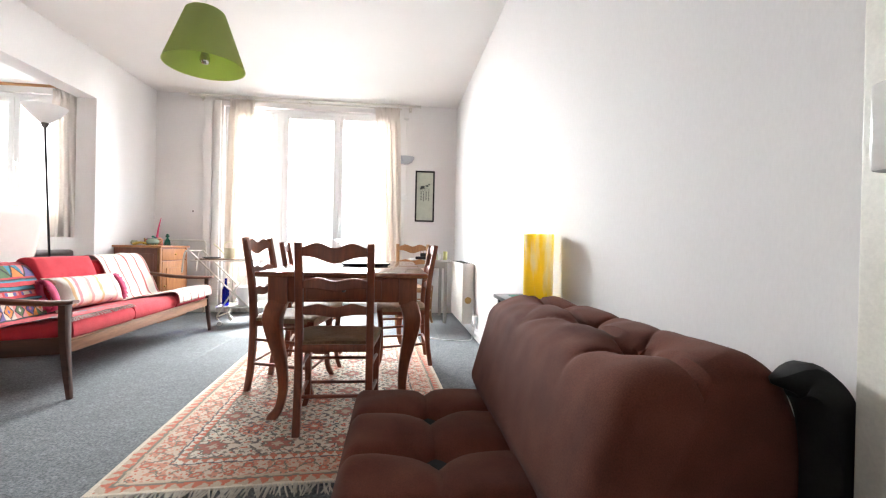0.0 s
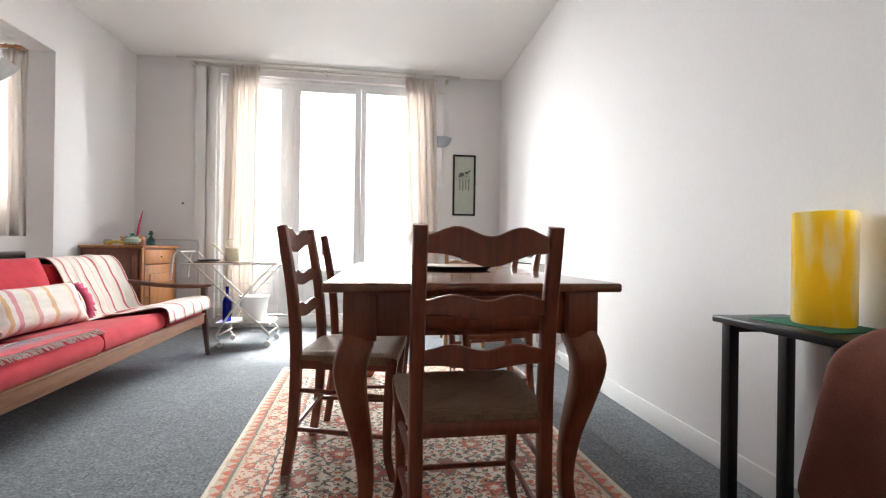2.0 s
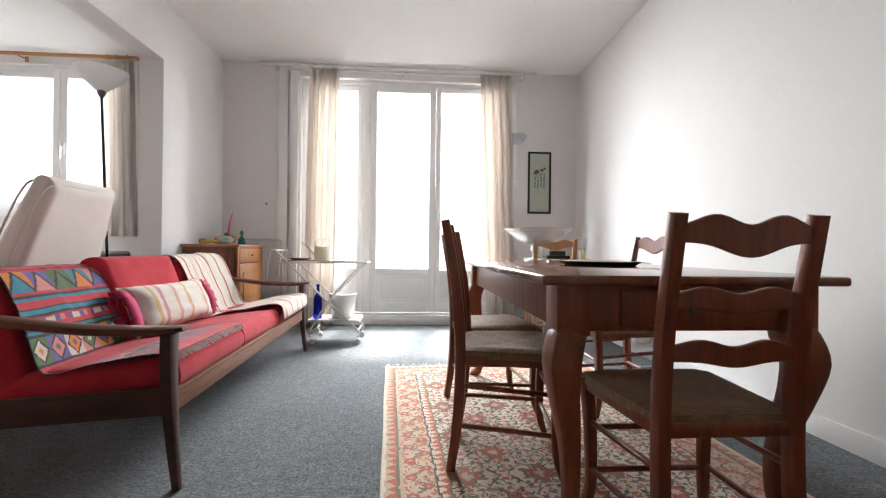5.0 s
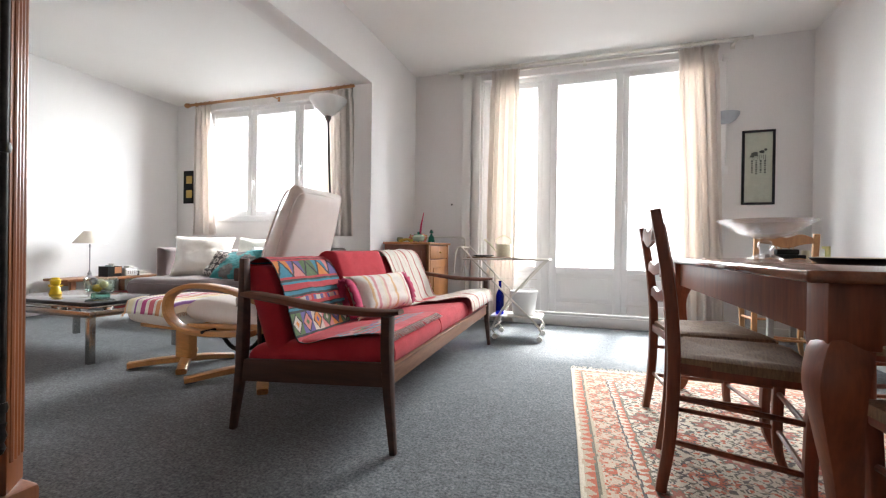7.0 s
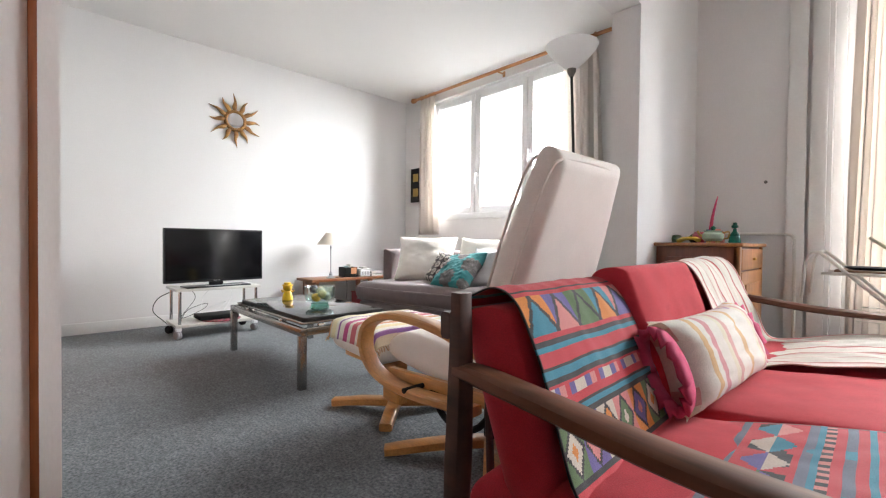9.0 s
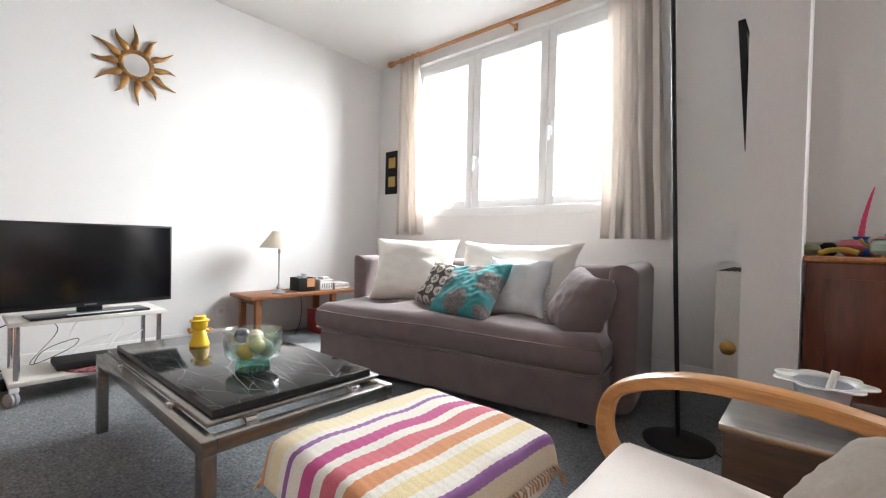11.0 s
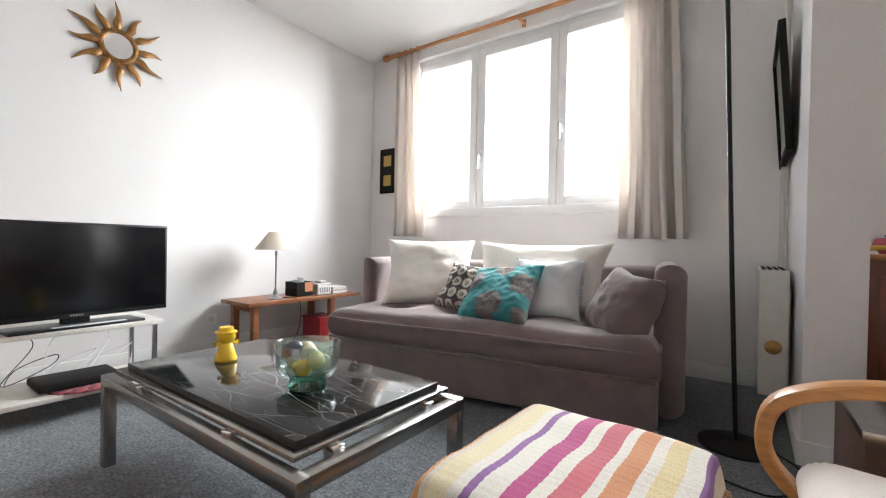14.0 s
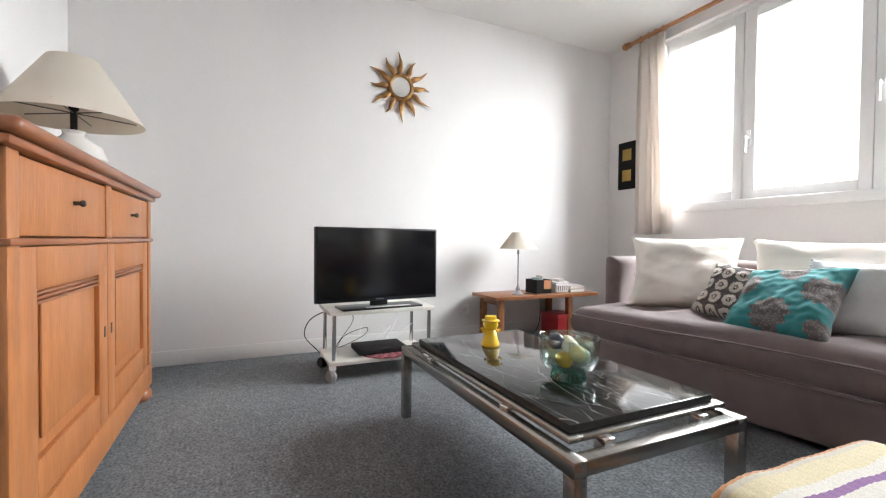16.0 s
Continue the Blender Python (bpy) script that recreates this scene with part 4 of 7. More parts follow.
def curtain_rod(x0, x1, y, z, r, mat, label, twin, finial, rings=()):
    t = thing("curtain_rod", at(0, 0, 0), label, "curtain rod")
    part("rod", sweep([(x0, y, z), (x1, y, z)], r, 12), mat, t)
    if twin:
        part("rear_rod", sweep([(x0 + 0.3, y + 0.055, z - 0.03), (x1 - 0.25, y + 0.055, z - 0.03)], r * 0.8, 10), mat, t)
    for s, x in ((-1, x0), (1, x1)):
        f = bmesh.new()
        if finial:
            join(f, lathe([(0, -0.01), (r * 1.5, 0), (r * 1.6, 0.012), (r, 0.02), (r * 1.9, 0.045), (r * 1.6, 0.07), (0, 0.08)], 14), pose(x, y, z, 0, 90 * s, 0))
        else:
            join(f, lathe([(0, -0.006), (r * 1.25, -0.004), (r * 1.25, 0.012), (0, 0.014)], 12), pose(x, y, z, 0, 90 * s, 0))
        part("finial", f, mat, t)
    for x in rings:
        g_ = tube([(x + 0.004 * math.cos(3 * a_), y + (r + 0.009) * math.cos(a_), z - 0.004 + (r + 0.009) * math.sin(a_)) for a_ in [math.pi * q / 8 for q in range(17)]], 0.0045, 6)
        part("ring", g_, mat, t)
    for x in (x0 + 0.13, (x0 + x1) / 2, x1 - 0.13):
        f = box(x - 0.012, x + 0.012, y - 0.006, YN, z - 0.028, z - r, 0.003)
        box(x - 0.02, x + 0.02, YN - 0.006, YN, z - 0.055, z + 0.01, 0.002, bm=f)
        part("bracket", f, mat, t)
    return t


curtain_rod(-2.32, 0.72, CY, 2.90, 0.016, M_ENAMEL, "cream painted double curtain rod above the balcony door", True, False, (-1.78, -1.68, -1.59, -1.51, 0.11, 0.2, 0.29, 0.42))
curtain_rod(-6.36, -3.32, CY, 2.895, 0.019, wood("rod_pine", (0.50, 0.23, 0.075), (0.40, 0.17, 0.055), 0.4, "x"), "orange varnished wooden curtain rod with turned ends", False, True, (-6.22, -6.13, -6.05, -5.97, -3.94, -3.85, -3.74, -3.64))
sh = thing("roller_guide", at(0, 0, 0), "white box guide fixed high beside the balcony door", "shutter guide")
part("guide_box", box(0.50, 0.57, YN - 0.035, YN, 2.74, 2.80, 0.004), M_TRIM, sh)
b = bmesh.new()
sweep([(-2.12, YN - 0.02, 0.105), (-2.12, YN - 0.02, 2.86)], (0.055, 0.012), 8, 0.95, up=(0, 1, 0), bm=b)
setting("trim", b, M_TRIM, "flat white casing strip beside the balcony door", "trim")
b = bmesh.new()
sweep([(-2.0, YN - 0.02, 0.105), (-2.0, YN - 0.02, 2.86)], (0.045, 0.02), 8, 0.95, up=(0, 1, 0), bm=b)
setting("trim", b, M_TRIM, "flat white casing strip beside the balcony door", "trim")

# sconce, switch, picture
sc = thing("wall_sconce", at(0.53, YN, 2.16), "pale blue-grey half-bowl wall light above the picture", "wall lamp")
b = bmesh.new()
prof = [(0.0, -0.055), (0.05, -0.047), (0.095, -0.02), (0.125, 0.025), (0.13, 0.05), (0.126, 0.05), (0.118, 0.024), (0.09, -0.014), (0.048, -0.04), (0, -0.048)]
rows = [[b.verts.new((r * math.cos(math.pi + math.pi * k / 16), r * 0.95 * math.sin(math.pi + math.pi * k / 16), z)) for k in range(17)] for r, z in prof]
for p_, q_ in zip(rows, rows[1:]):
    for k in range(16):
        b.faces.new((p_[k], p_[k + 1], q_[k + 1], q_[k]))
bmesh.ops.remove_doubles(b, verts=b.verts[:], dist=1e-5)
part("bowl", b, plain("blue_grey_plaster", (0.44, 0.47, 0.52), 0.5), sc)
part("wall_plate", box(-0.06, 0.06, -0.012, 0, -0.04, 0.04, 0.004), M_TRIM, sc)
sw = thing("light_switch", at(0.52, YN, 1.65), "small white square light switch", "switch")
part("plate", box(-0.042, 0.042, -0.012, 0, -0.042, 0.042, 0.004), M_PVC, sw)
part("rocker", box(-0.02, 0.02, -0.017, -0.012, -0.026, 0.026, 0.002), M_PVC, sw)
b = bmesh.new()
sweep([(0.52, YN - 0.006, 0.11), (0.52, YN - 0.006, 1.6)], (0.009, 0.006), 8, 0.9, up=(0, 1, 0), bm=b)
sweep([(0.545, YN - 0.006, 1.7), (0.545, YN - 0.006, 2.74)], (0.009, 0.006), 8, 0.9, up=(0, 1, 0), bm=b)
setting("cable_duct", b, M_TRIM, "thin white surface cable duct on the wall", "trim")


def framed(x0, x1, z0, z1, y, border, label, art):
    t = thing("framed_picture", at((x0 + x1) / 2, y, (z0 + z1) / 2), label, "picture")
    w, h = (x1 - x0) / 2, (z1 - z0) / 2
    f = bmesh.new()
    for a, c, d, e in ((-w, -w + border, -h, h), (w - border, w, -h, h), (-w + border, w - border, h - border, h), (-w + border, w - border, -h, -h + border)):
        box(a, c, -0.022, 0, d, e, 0.003, bm=f)
    part("frame", f, M_BLACK, t)
    part("print", box(-w + border, w - border, -0.010, -0.004, -h + border, h - border), art, t, "greenish off-white paper")
    return t, w, h


paper = plain("aged_paper", (0.52, 0.55, 0.46), 0.7)
ink = plain("faded_ink", (0.10, 0.11, 0.10), 0.8)
pic, pw, ph = framed(0.68, 0.955, 1.30, 2.025, YN, 0.022, "narrow black-framed print with inked horses and brush writing", paper)
b = bmesh.new()
for (x, z), (r1, r2) in (((-0.02, 0.13), (0.045, 0.02)), ((0.035, 0.15), (0.03, 0.014)), ((-0.05, 0.11), (0.02, 0.012)), ((0.06, 0.17), (0.013, 0.012))):
    g = lathe([(0, -0.001), (1, -0.001), (1, 0.001), (0, 0.001)], 12)
    join(b, g, pose(x, -0.0115, z, 90, 0, 10) @ Matrix.Diagonal((r1, r2, 1, 1)))
for k in range(9):
    x = -0.07 + 0.016 * k
    box(x, x + 0.004, -0.0125, -0.0105, 0.09 - 0.012 * (k % 3), 0.12, bm=b)
part("ink_drawing", b, ink, pic, "faded grey ink strokes")
for col in range(4):
    b = bmesh.new()
    z = 0.07
    while z > -0.06:
        hgt = random.uniform(0.008, 0.02)
        box(-0.06 + col * 0.036, -0.045 + col * 0.036, -0.0125, -0.0105, z - hgt, z, bm=b)
        z -= hgt + 0.008
    part("written_column", b, ink, pic, "unreadable column of ink marks")


# radiators
def radiator(m, length, label):
    """A convector on a wall at local x 0: it reaches to local -x 0.135, runs along +y and has a round cap on its near end."""
    r = thing("radiator", m, label, "radiator", "convector radiators")
    part("casing", box(-0.135, -0.012, 0, length, 0.15, 0.79, 0.006), M_ENAMEL, r)
    b_ = bmesh.new()
    for k in range(int(length / 0.05)):
        y = 0.02 + 0.05 * k
        for q in range(4):
            x = -0.125 + q * 0.027
            box(x, x + 0.018, y, y + 0.034, 0.789, 0.7925, bm=b_)
    part("grille_slots", b_, M_MATTE, r, "dark slotted outlet grille")
    part("top_lip", box(-0.139, -0.011, -0.003, length + 0.003, 0.784, 0.7895, 0.002), M_ENAMEL, r)
    cap = part("end_cap", lathe([(0, -0.001), (0.034, -0.001), (0.036, 0.003), (0.03, 0.006), (0, 0.0065)], 28), M_BRASS, r, "round brass-coloured cap")
    cap.matrix_local = pose(-0.073, 0.0, 0.40, 90, 0, 0)
    for y in (0.1, length - 0.1):
        part("bracket", box(-0.013, 0, y, y + 0.03, 0.2, 0.7), M_ENAMEL, r)
    return r


radiator(at(XE, 4.22, -0.015), 0.85, "cream metal convector radiator on the long wall")
radiator(at(PX0 - 0.012, 5.10, 0.012), 0.60, "cream metal convector radiator behind the grey sofa")
b = tube([(XE - 0.02, 4.20, 0.30), (XE - 0.03, 4.10, 0.22), (XE - 0.025, 4.03, 0.14), (XE - 0.05, 4.05, 0.05), (XE - 0.09, 4.02, 0.008), (XE - 0.35, 4.05, 0.006), (XE - 0.62, 4.3, 0.006)], 0.005, 6, 6)
tube([(XE - 0.02, 4.16, 0.28), (XE - 0.06, 4.05, 0.12), (XE - 0.03, 3.98, 0.06), (XE - 0.05, 4.1, 0.03)], 0.005, 6, 6, bm=b)
cw = thing("power_cable", at(0, 0, 0), "looped white cable and plug beside the radiator", "cable")
part("wire", b, M_PVC, cw)
part("plug", box(XE - 0.045, XE, 4.02, 4.09, 0.17, 0.25, 0.008), M_PVC, cw)
bc = thing("lamp_cable", at(0, 0, 0), "thin black cable hanging behind the black side table", "cable")
part("wire", tube([(1.24, 1.97, 0.68), (1.245, 2.0, 0.4), (1.235, 1.98, 0.15), (1.2, 1.9, 0.02), (1.1, 2.05, 0.006), (1.0, 2.0, 0.006), (0.95, 1.85, 0.006)], 0.003, 6, 6), M_MATTE, bc)

# small desk in the corner
dk = thing("small_desk", at(0.60, 4.98, 0), "small grey-painted desk in the corner by the radiator", "desk")
G = plain("grey_desk_paint", (0.36, 0.35, 0.34), 0.5)
part("desktop", box(0, 0.49, 0, 0.72, 0.755, 0.785, 0.004), G, dk)
for x in (0.03, 0.42):
    for y in (0.03, 0.65):
        part("leg", box(x, x + 0.04, y, y + 0.04, 0, 0.755, 0.003), G, dk)
part("apron", box(0.05, 0.44, 0.04, 0.056, 0.68, 0.755), G, dk)
for x, y, r, h, c, lab in ((0.98, 5.06, 0.03, 0.085, (0.72, 0.72, 0.68), "small white ceramic pot on the desk"), (1.04, 5.10, 0.026, 0.105, (0.72, 0.70, 0.30), "small pale yellow tin on the desk"), (0.93, 5.16, 0.026, 0.07, (0.70, 0.66, 0.50), "small cream jar on the desk")):
    o = tagged(part("desk_pot", lathe([(0, 0), (r, 0), (r * 1.02, h * 0.5), (r, h), (r * 0.85, h), (r * 0.85, 0.01), (0, 0.01)], 20), plain("pot_glaze", c, 0.3)), lab, "pot", "pots on the desk")
    o.location = (x, y, 0.785)
ds = thing("desk_organiser", at(0.80, 5.15, 0.785), "black desk organiser holding pens and brushes", "organiser")
b = box(-0.13, 0.11, -0.06, 0.07, 0, 0.035, 0.008)
box(-0.07, 0.09, 0.0, 0.07, 0.035, 0.08, 0.012, bm=b)
part("tray", b, M_MATTE, ds)
for k in range(5):
    part("pen", sweep([(-0.05 + 0.025 * k, 0.02, 0.05), (-0.075 + 0.032 * k, 0.03, 0.13 + 0.01 * (k % 3))], 0.004, 6), (M_PINE, M_BRASS, M_TRIM)[k % 3], ds)


# ---- red sofa and its corner of the dining room ----
SOFA = at(-1.51, 2.51, 0, 1.7)     # near front foot; the sofa runs along local +y and faces +x
SL = 2.085
sofa = thing("red_sofa", SOFA, "dark teak daybed sofa with faded red wool cushions", "sofa")


def taper(pts, sizes, n=4, square=0.7, up=(0, 1, 0), segs=10):
    path = smooth_path(pts, n)
    k = np.linspace(0, len(pts) - 1, len(path))
    w = [float(np.interp(q, range(len(pts)), [s[0] for s in sizes])) for q in k]
    h = [float(np.interp(q, range(len(pts)), [s[1] for s in sizes])) for q in k]
    return sweep(path, list(zip(w, h)), segs, square, up)


for y in (0.0, SL):
    part("front_leg", taper([(0.02, y, 0), (0.0, y, 0.20), (-0.012, y, 0.40), (-0.012, y, 0.555)], [(0.014, 0.016), (0.02, 0.022), (0.024, 0.03), (0.022, 0.034)]), M_SOFAWOOD, sofa)
    part("back_leg", taper([(-0.77, y, 0), (-0.733, y, 0.25), (-0.722, y, 0.42), (-0.718, y, 0.60), (-0.718, y, 0.775)], [(0.014, 0.016), (0.02, 0.024), (0.022, 0.028), (0.02, 0.024), (0.016, 0.02)]), M_SOFAWOOD, sofa)
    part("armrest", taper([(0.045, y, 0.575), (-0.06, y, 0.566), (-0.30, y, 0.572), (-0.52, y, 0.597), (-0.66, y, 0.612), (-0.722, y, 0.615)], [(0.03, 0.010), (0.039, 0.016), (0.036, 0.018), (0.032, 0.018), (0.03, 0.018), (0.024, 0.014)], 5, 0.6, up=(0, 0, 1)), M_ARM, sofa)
    part("side_rail", sweep([(0.0, y, 0.318), (-0.735, y, 0.272)], (0.013, 0.05), 8, 0.9), M_SOFAWOOD, sofa)
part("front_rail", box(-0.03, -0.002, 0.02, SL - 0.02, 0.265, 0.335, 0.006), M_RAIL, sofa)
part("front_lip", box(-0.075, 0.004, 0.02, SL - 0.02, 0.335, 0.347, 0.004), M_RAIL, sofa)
part("back_rail", box(-0.755, -0.725, 0.02, SL - 0.02, 0.25, 0.31, 0.006), M_SOFAWOOD, sofa)
part("top_rail", sweep([(-0.765, 0.0, 0.700), (-0.765, SL, 0.700)], (0.014, 0.03), 8, 0.8), M_SOFAWOOD, sofa)
for k in range(9):
    y = 0.14 + k * (SL - 0.28) / 8
    part("seat_slat", sweep([(-0.03, y, 0.322), (-0.75, y, 0.235)], (0.03, 0.007), 6, 0.9), M_SOFAWOOD, sofa)
    part("back_spindle", sweep([(-0.745, y, 0.31), (-0.765, y, 0.69)], 0.010, 8), M_SOFAWOOD, sofa)
ws = (SL - 0.10) / 3
for k in range(3):
    yc = 0.05 + ws * (k + 0.5)
    b = bmesh.new()
    join(b, pad(0.74, ws - 0.008, 0.115, 0.045, 0.012, 22, 22, 0.006, 10 + k), pose(-0.36, yc, 0.297, 0, -7.0, 0))
    part("seat_cushion", b, M_RED, sofa)
    b = bmesh.new()
    join(b, pad(0.42 + 0.02 * (k == 1), ws - (0.13 if k == 0 else 0.02), 0.12, 0.035, 0.014, 22, 22, 0.006, 20 + k), pose(-0.662 + 0.045 * (k == 1), yc - (0.055, 0.12, 0.05)[k], (0.536, 0.597, 0.562)[k], 0, 70, 0) @ pose(0, 0, -0.06))
    part("back_cushion", b, M_RED, sofa)


def drape(profile, y0, y1, lift, slack=0.006, seed=0, spread=0.0):
    """A cloth over a profile of (x, z) pairs, from y0 to y1 along the sofa."""
    pts = smooth_path([(x, 0, z) for x, z in profile], 8)
    ln = [0.0]
    for a, c in zip(pts, pts[1:]):
        ln.append(ln[-1] + (c - a).length)

    def place(u, v):
        d = v * ln[-1]
        x, z = float(np.interp(d, ln, [p.x for p in pts])), float(np.interp(d, ln, [p.z for p in pts]))
        w = slack * noise.noise(Vector((u * 4, v * 7, seed))) + slack * 0.5 * noise.noise(Vector((u * 12, v * 14, seed)))
        y = y0 + (y1 - y0) * u + spread * v * (u - 0.5) + 0.012 * noise.noise(Vector((v * 3, u, seed + 4)))
        return (x + 0.6 * (lift + w), y, z + lift + w)
    return place


KILIM = ((0.50, 0.030, 0.045), (0.03, 0.20, 0.29), (0.56, 0.48, 0.40), (0.03, 0.026, 0.03), (0.62, 0.20, 0.03), (0.09, 0.15, 0.06), (0.12, 0.09, 0.27), (0.58, 0.20, 0.19))


def kilim_colour(u, v):
    red, blue, cream, black, orange, green, violet, pink = KILIM
    fade = noise.noise(Vector((u * 9, v * 9, 2.0)))
    for lo, hi in ((0.13, 0.145), (0.36, 0.372), (0.40, 0.415), (0.468, 0.480), (0.86, 0.868), (0.93, 0.938)):
        if lo < v < hi:
            return blue
    for lo in (0.243, 0.348, 0.355, 0.394, 0.417, 0.463, 0.482, 0.582):
        if lo < v < lo + 0.007:
            return black
    if 0.432 < v < 0.448:
        return (cream, violet, pink, red, violet, cream)[int(u * 26) % 6]
    if u < 0.012 or u > 0.988:
        return black
    if 0.262 < v < 0.338:
        k, h = (u * 5.0) % 1, (v - 0.262) / 0.076
        cell = int(u * 5.0)
        tri = abs(k - 0.5) * 2
        if abs(tri - h) < 0.12:
            return black
        pal = (blue, pink, green, orange, violet, green)
        return pal[cell % 6] if tri < h else pal[(cell + 3) % 6]
    if 0.488 < v < 0.58:
        k, h = (u * 7.0) % 1 - 0.5, (v - 0.534) / 0.046
        q = abs(k) * 2 + abs(h) * 0.95
        cell = int(u * 7.0)
        if abs(q - 0.86) < 0.10:
            return black
        pal = (cream, pink, orange, green, violet)
        return (pal[cell % 5] if q > 0.3 else pal[(cell + 2) % 5]) if q < 0.86 else pal[(cell + 3) % 5]
    dull = (0.13, 0.14, 0.20)
    for lo, hi in ((0.612, 0.626), (0.690, 0.702), (0.736, 0.748), (0.846, 0.858), (0.902, 0.914)):
        if lo < v < hi:
            return dull if fade > -0.25 else blue
    if 0.646 < v < 0.672 and (u * 17) % 1 < 0.55:
        return (orange, violet, pink, blue)[int(u * 17) % 4]
    if 0.764 < v < 0.834:
        k, h = (u * 6.0) % 1 - 0.5, (v - 0.799) / 0.035
        if abs(k) * 2 + abs(h) * 0.9 < 1.0:
            return (blue, pink, green, violet, (0.50, 0.40, 0.34))[(int(u * 6.0) + int(h > 0)) % 5]
        return black if fade > 0.1 else red
    if 0.87 < v < 0.885:
        return black if (u * 40) % 2 < 1 else pink
    return red


SEATB = [(-0.845, 0.58), (-0.82, 0.71), (-0.785, 0.742), (-0.72, 0.762), (-0.662, 0.735), (-0.602, 0.635), (-0.545, 0.505), (-0.505, 0.405), (-0.455, 0.382), (-0.30, 0.420), (-0.10, 0.456), (-0.035, 0.456)]
kil = thing("kilim_throw", SOFA, "red woven kilim with coloured triangles draped over the sofa", "throw")
weave = part("weave", dyed("weave", drape(SEATB, 0.13, 0.595, 0.013, 0.005, 3, 0.20), 120, 200, kilim_colour), None, kil)
weave.modifiers.new("depth", "SOLIDIFY").thickness = 0.004
b = bmesh.new()
pl_ = drape(SEATB, 0.13, 0.595, 0.013, 0.005, 3, 0.20)
for i in range(60):
    p = Vector(pl_((i + 0.5) / 60, 1.0))
    sweep([p, p + Vector((0.018, random.uniform(-0.008, 0.008), -0.004)), p + Vector((0.035, random.uniform(-0.015, 0.015), -0.018))], 0.0022, 5, bm=b)
part("fringe", b, plain("grey_pink_fringe", (0.62, 0.5, 0.47), 0.9), kil, "short grey-pink fringe")


def throw_colour(u, v):
    cream, red, rose = (0.66, 0.60, 0.53), (0.42, 0.055, 0.055), (0.58, 0.30, 0.27)
    k = (u * 4.6) % 1
    if abs(k - 0.5) < 0.055:
        return red
    if 0.08 < abs(k - 0.5) < 0.105:
        return rose
    if k < 0.03:
        return rose
    return cream


th = thing("striped_throw", SOFA, "cream cotton throw with red stripes over the sofa's far end", "throw")
SEATC = [(-0.845, 0.60), (-0.815, 0.725), (-0.78, 0.778), (-0.715, 0.796), (-0.655, 0.762), (-0.598, 0.655), (-0.54, 0.515), (-0.498, 0.415), (-0.44, 0.395), (-0.30, 0.43), (-0.10, 0.468), (0.0, 0.462), (0.022, 0.41), (0.024, 0.375)]
weave = part("weave", dyed("weave", drape(SEATC, 1.36, 2.06, 0.012, 0.012, 8, 0.03), 110, 60, throw_colour), None, th)
weave.modifiers.new("depth", "SOLIDIFY").thickness = 0.005


def stripes(seq, k):
    k = (k % 1.0) * sum(w for w, c in seq)
    for w, c in seq:
        if k < w:
            return c
        k -= w
    return seq[0][1]


CANDY = ((4, (0.74, 0.69, 0.62)), (0.9, (0.68, 0.44, 0.22)), (1.8, (0.74, 0.69, 0.62)), (0.8, (0.64, 0.28, 0.30)), (3, (0.74, 0.69, 0.62)), (0.5, (0.42, 0.24, 0.42)), (1.5, (0.72, 0.65, 0.50)), (0.9, (0.66, 0.36, 0.33)))
sp = thing("striped_pillow", SOFA @ pose(-0.42, 0.93, 0.418, 0, 0, 0) @ pose(0, 0, 0, 0, 0, 90) @ pose(0, 0, 0, -24, 0, -4), "cream striped bolster pillow with magenta ruffled ends", "pillow")
me = mesh_of(pillow(0.72, 0.27, 0.17, 26, 3), "cover", None)
part("cover", dye_by_place(me, lambda c: stripes(CANDY, c.x / 0.26 + 0.2)), None, sp)
mag = plain("magenta_cotton", (0.50, 0.05, 0.13), 0.9)
for s in (-1, 1):
    b = bmesh.new()
    n = 34
    rows = []
    for j in range(3):
        rows.append([])
        for i in range(n + 1):
            a = 2 * math.pi * i / n
            r_ = 1 + 0.09 * j * math.sin(15 * a)
            rows[-1].append(b.verts.new((s * (0.33 + 0.03 * j), 0.045 * math.cos(a) * r_, 0.135 + 0.11 * math.sin(a) * r_)))
    for p_, q_ in zip(rows, rows[1:]):
        for i in range(n):
            b.faces.new((p_[i], p_[i + 1], q_[i + 1], q_[i]))
    r = part("ruffle", b, mag, sp, "gathered magenta ruffle")
    thick(r, 0.012)

# corner cabinet
CB = at(-2.775, 5.0, 0)
cab = thing("corner_cabinet", CB, "small honey-coloured wooden cabinet with a reddish side, darkened as in shade", "cabinet")
cw_, cd_, chh = 0.505, 0.69, 0.868
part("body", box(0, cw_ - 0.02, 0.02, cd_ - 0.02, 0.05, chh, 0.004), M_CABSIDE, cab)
part("top", box(-0.012, cw_ + 0.012, -0.002, cd_ + 0.01, chh, chh + 0.025, 0.008), M_CAB, cab)
part("plinth", box(0.0, cw_ - 0.012, 0.01, cd_ - 0.01, 0, 0.06, 0.004), M_CAB, cab)
for s in (0.02, cd_ - 0.06):
    part("corner_post", box(cw_ - 0.045, cw_ - 0.005, s, s + 0.04, 0.06, chh, 0.006), M_CAB, cab)
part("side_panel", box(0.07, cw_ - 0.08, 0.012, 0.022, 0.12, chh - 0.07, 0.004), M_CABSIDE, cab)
dr = part("door", box(cw_ - 0.022, cw_ - 0.002, 0.062, cd_ - 0.062, 0.075, chh - 0.16, 0.004), M_CAB, cab)
part("door_panel", box(cw_ - 0.004, cw_ + 0.008, 0.14, cd_ - 0.14, 0.15, chh - 0.24, 0.008), M_CAB, dr)
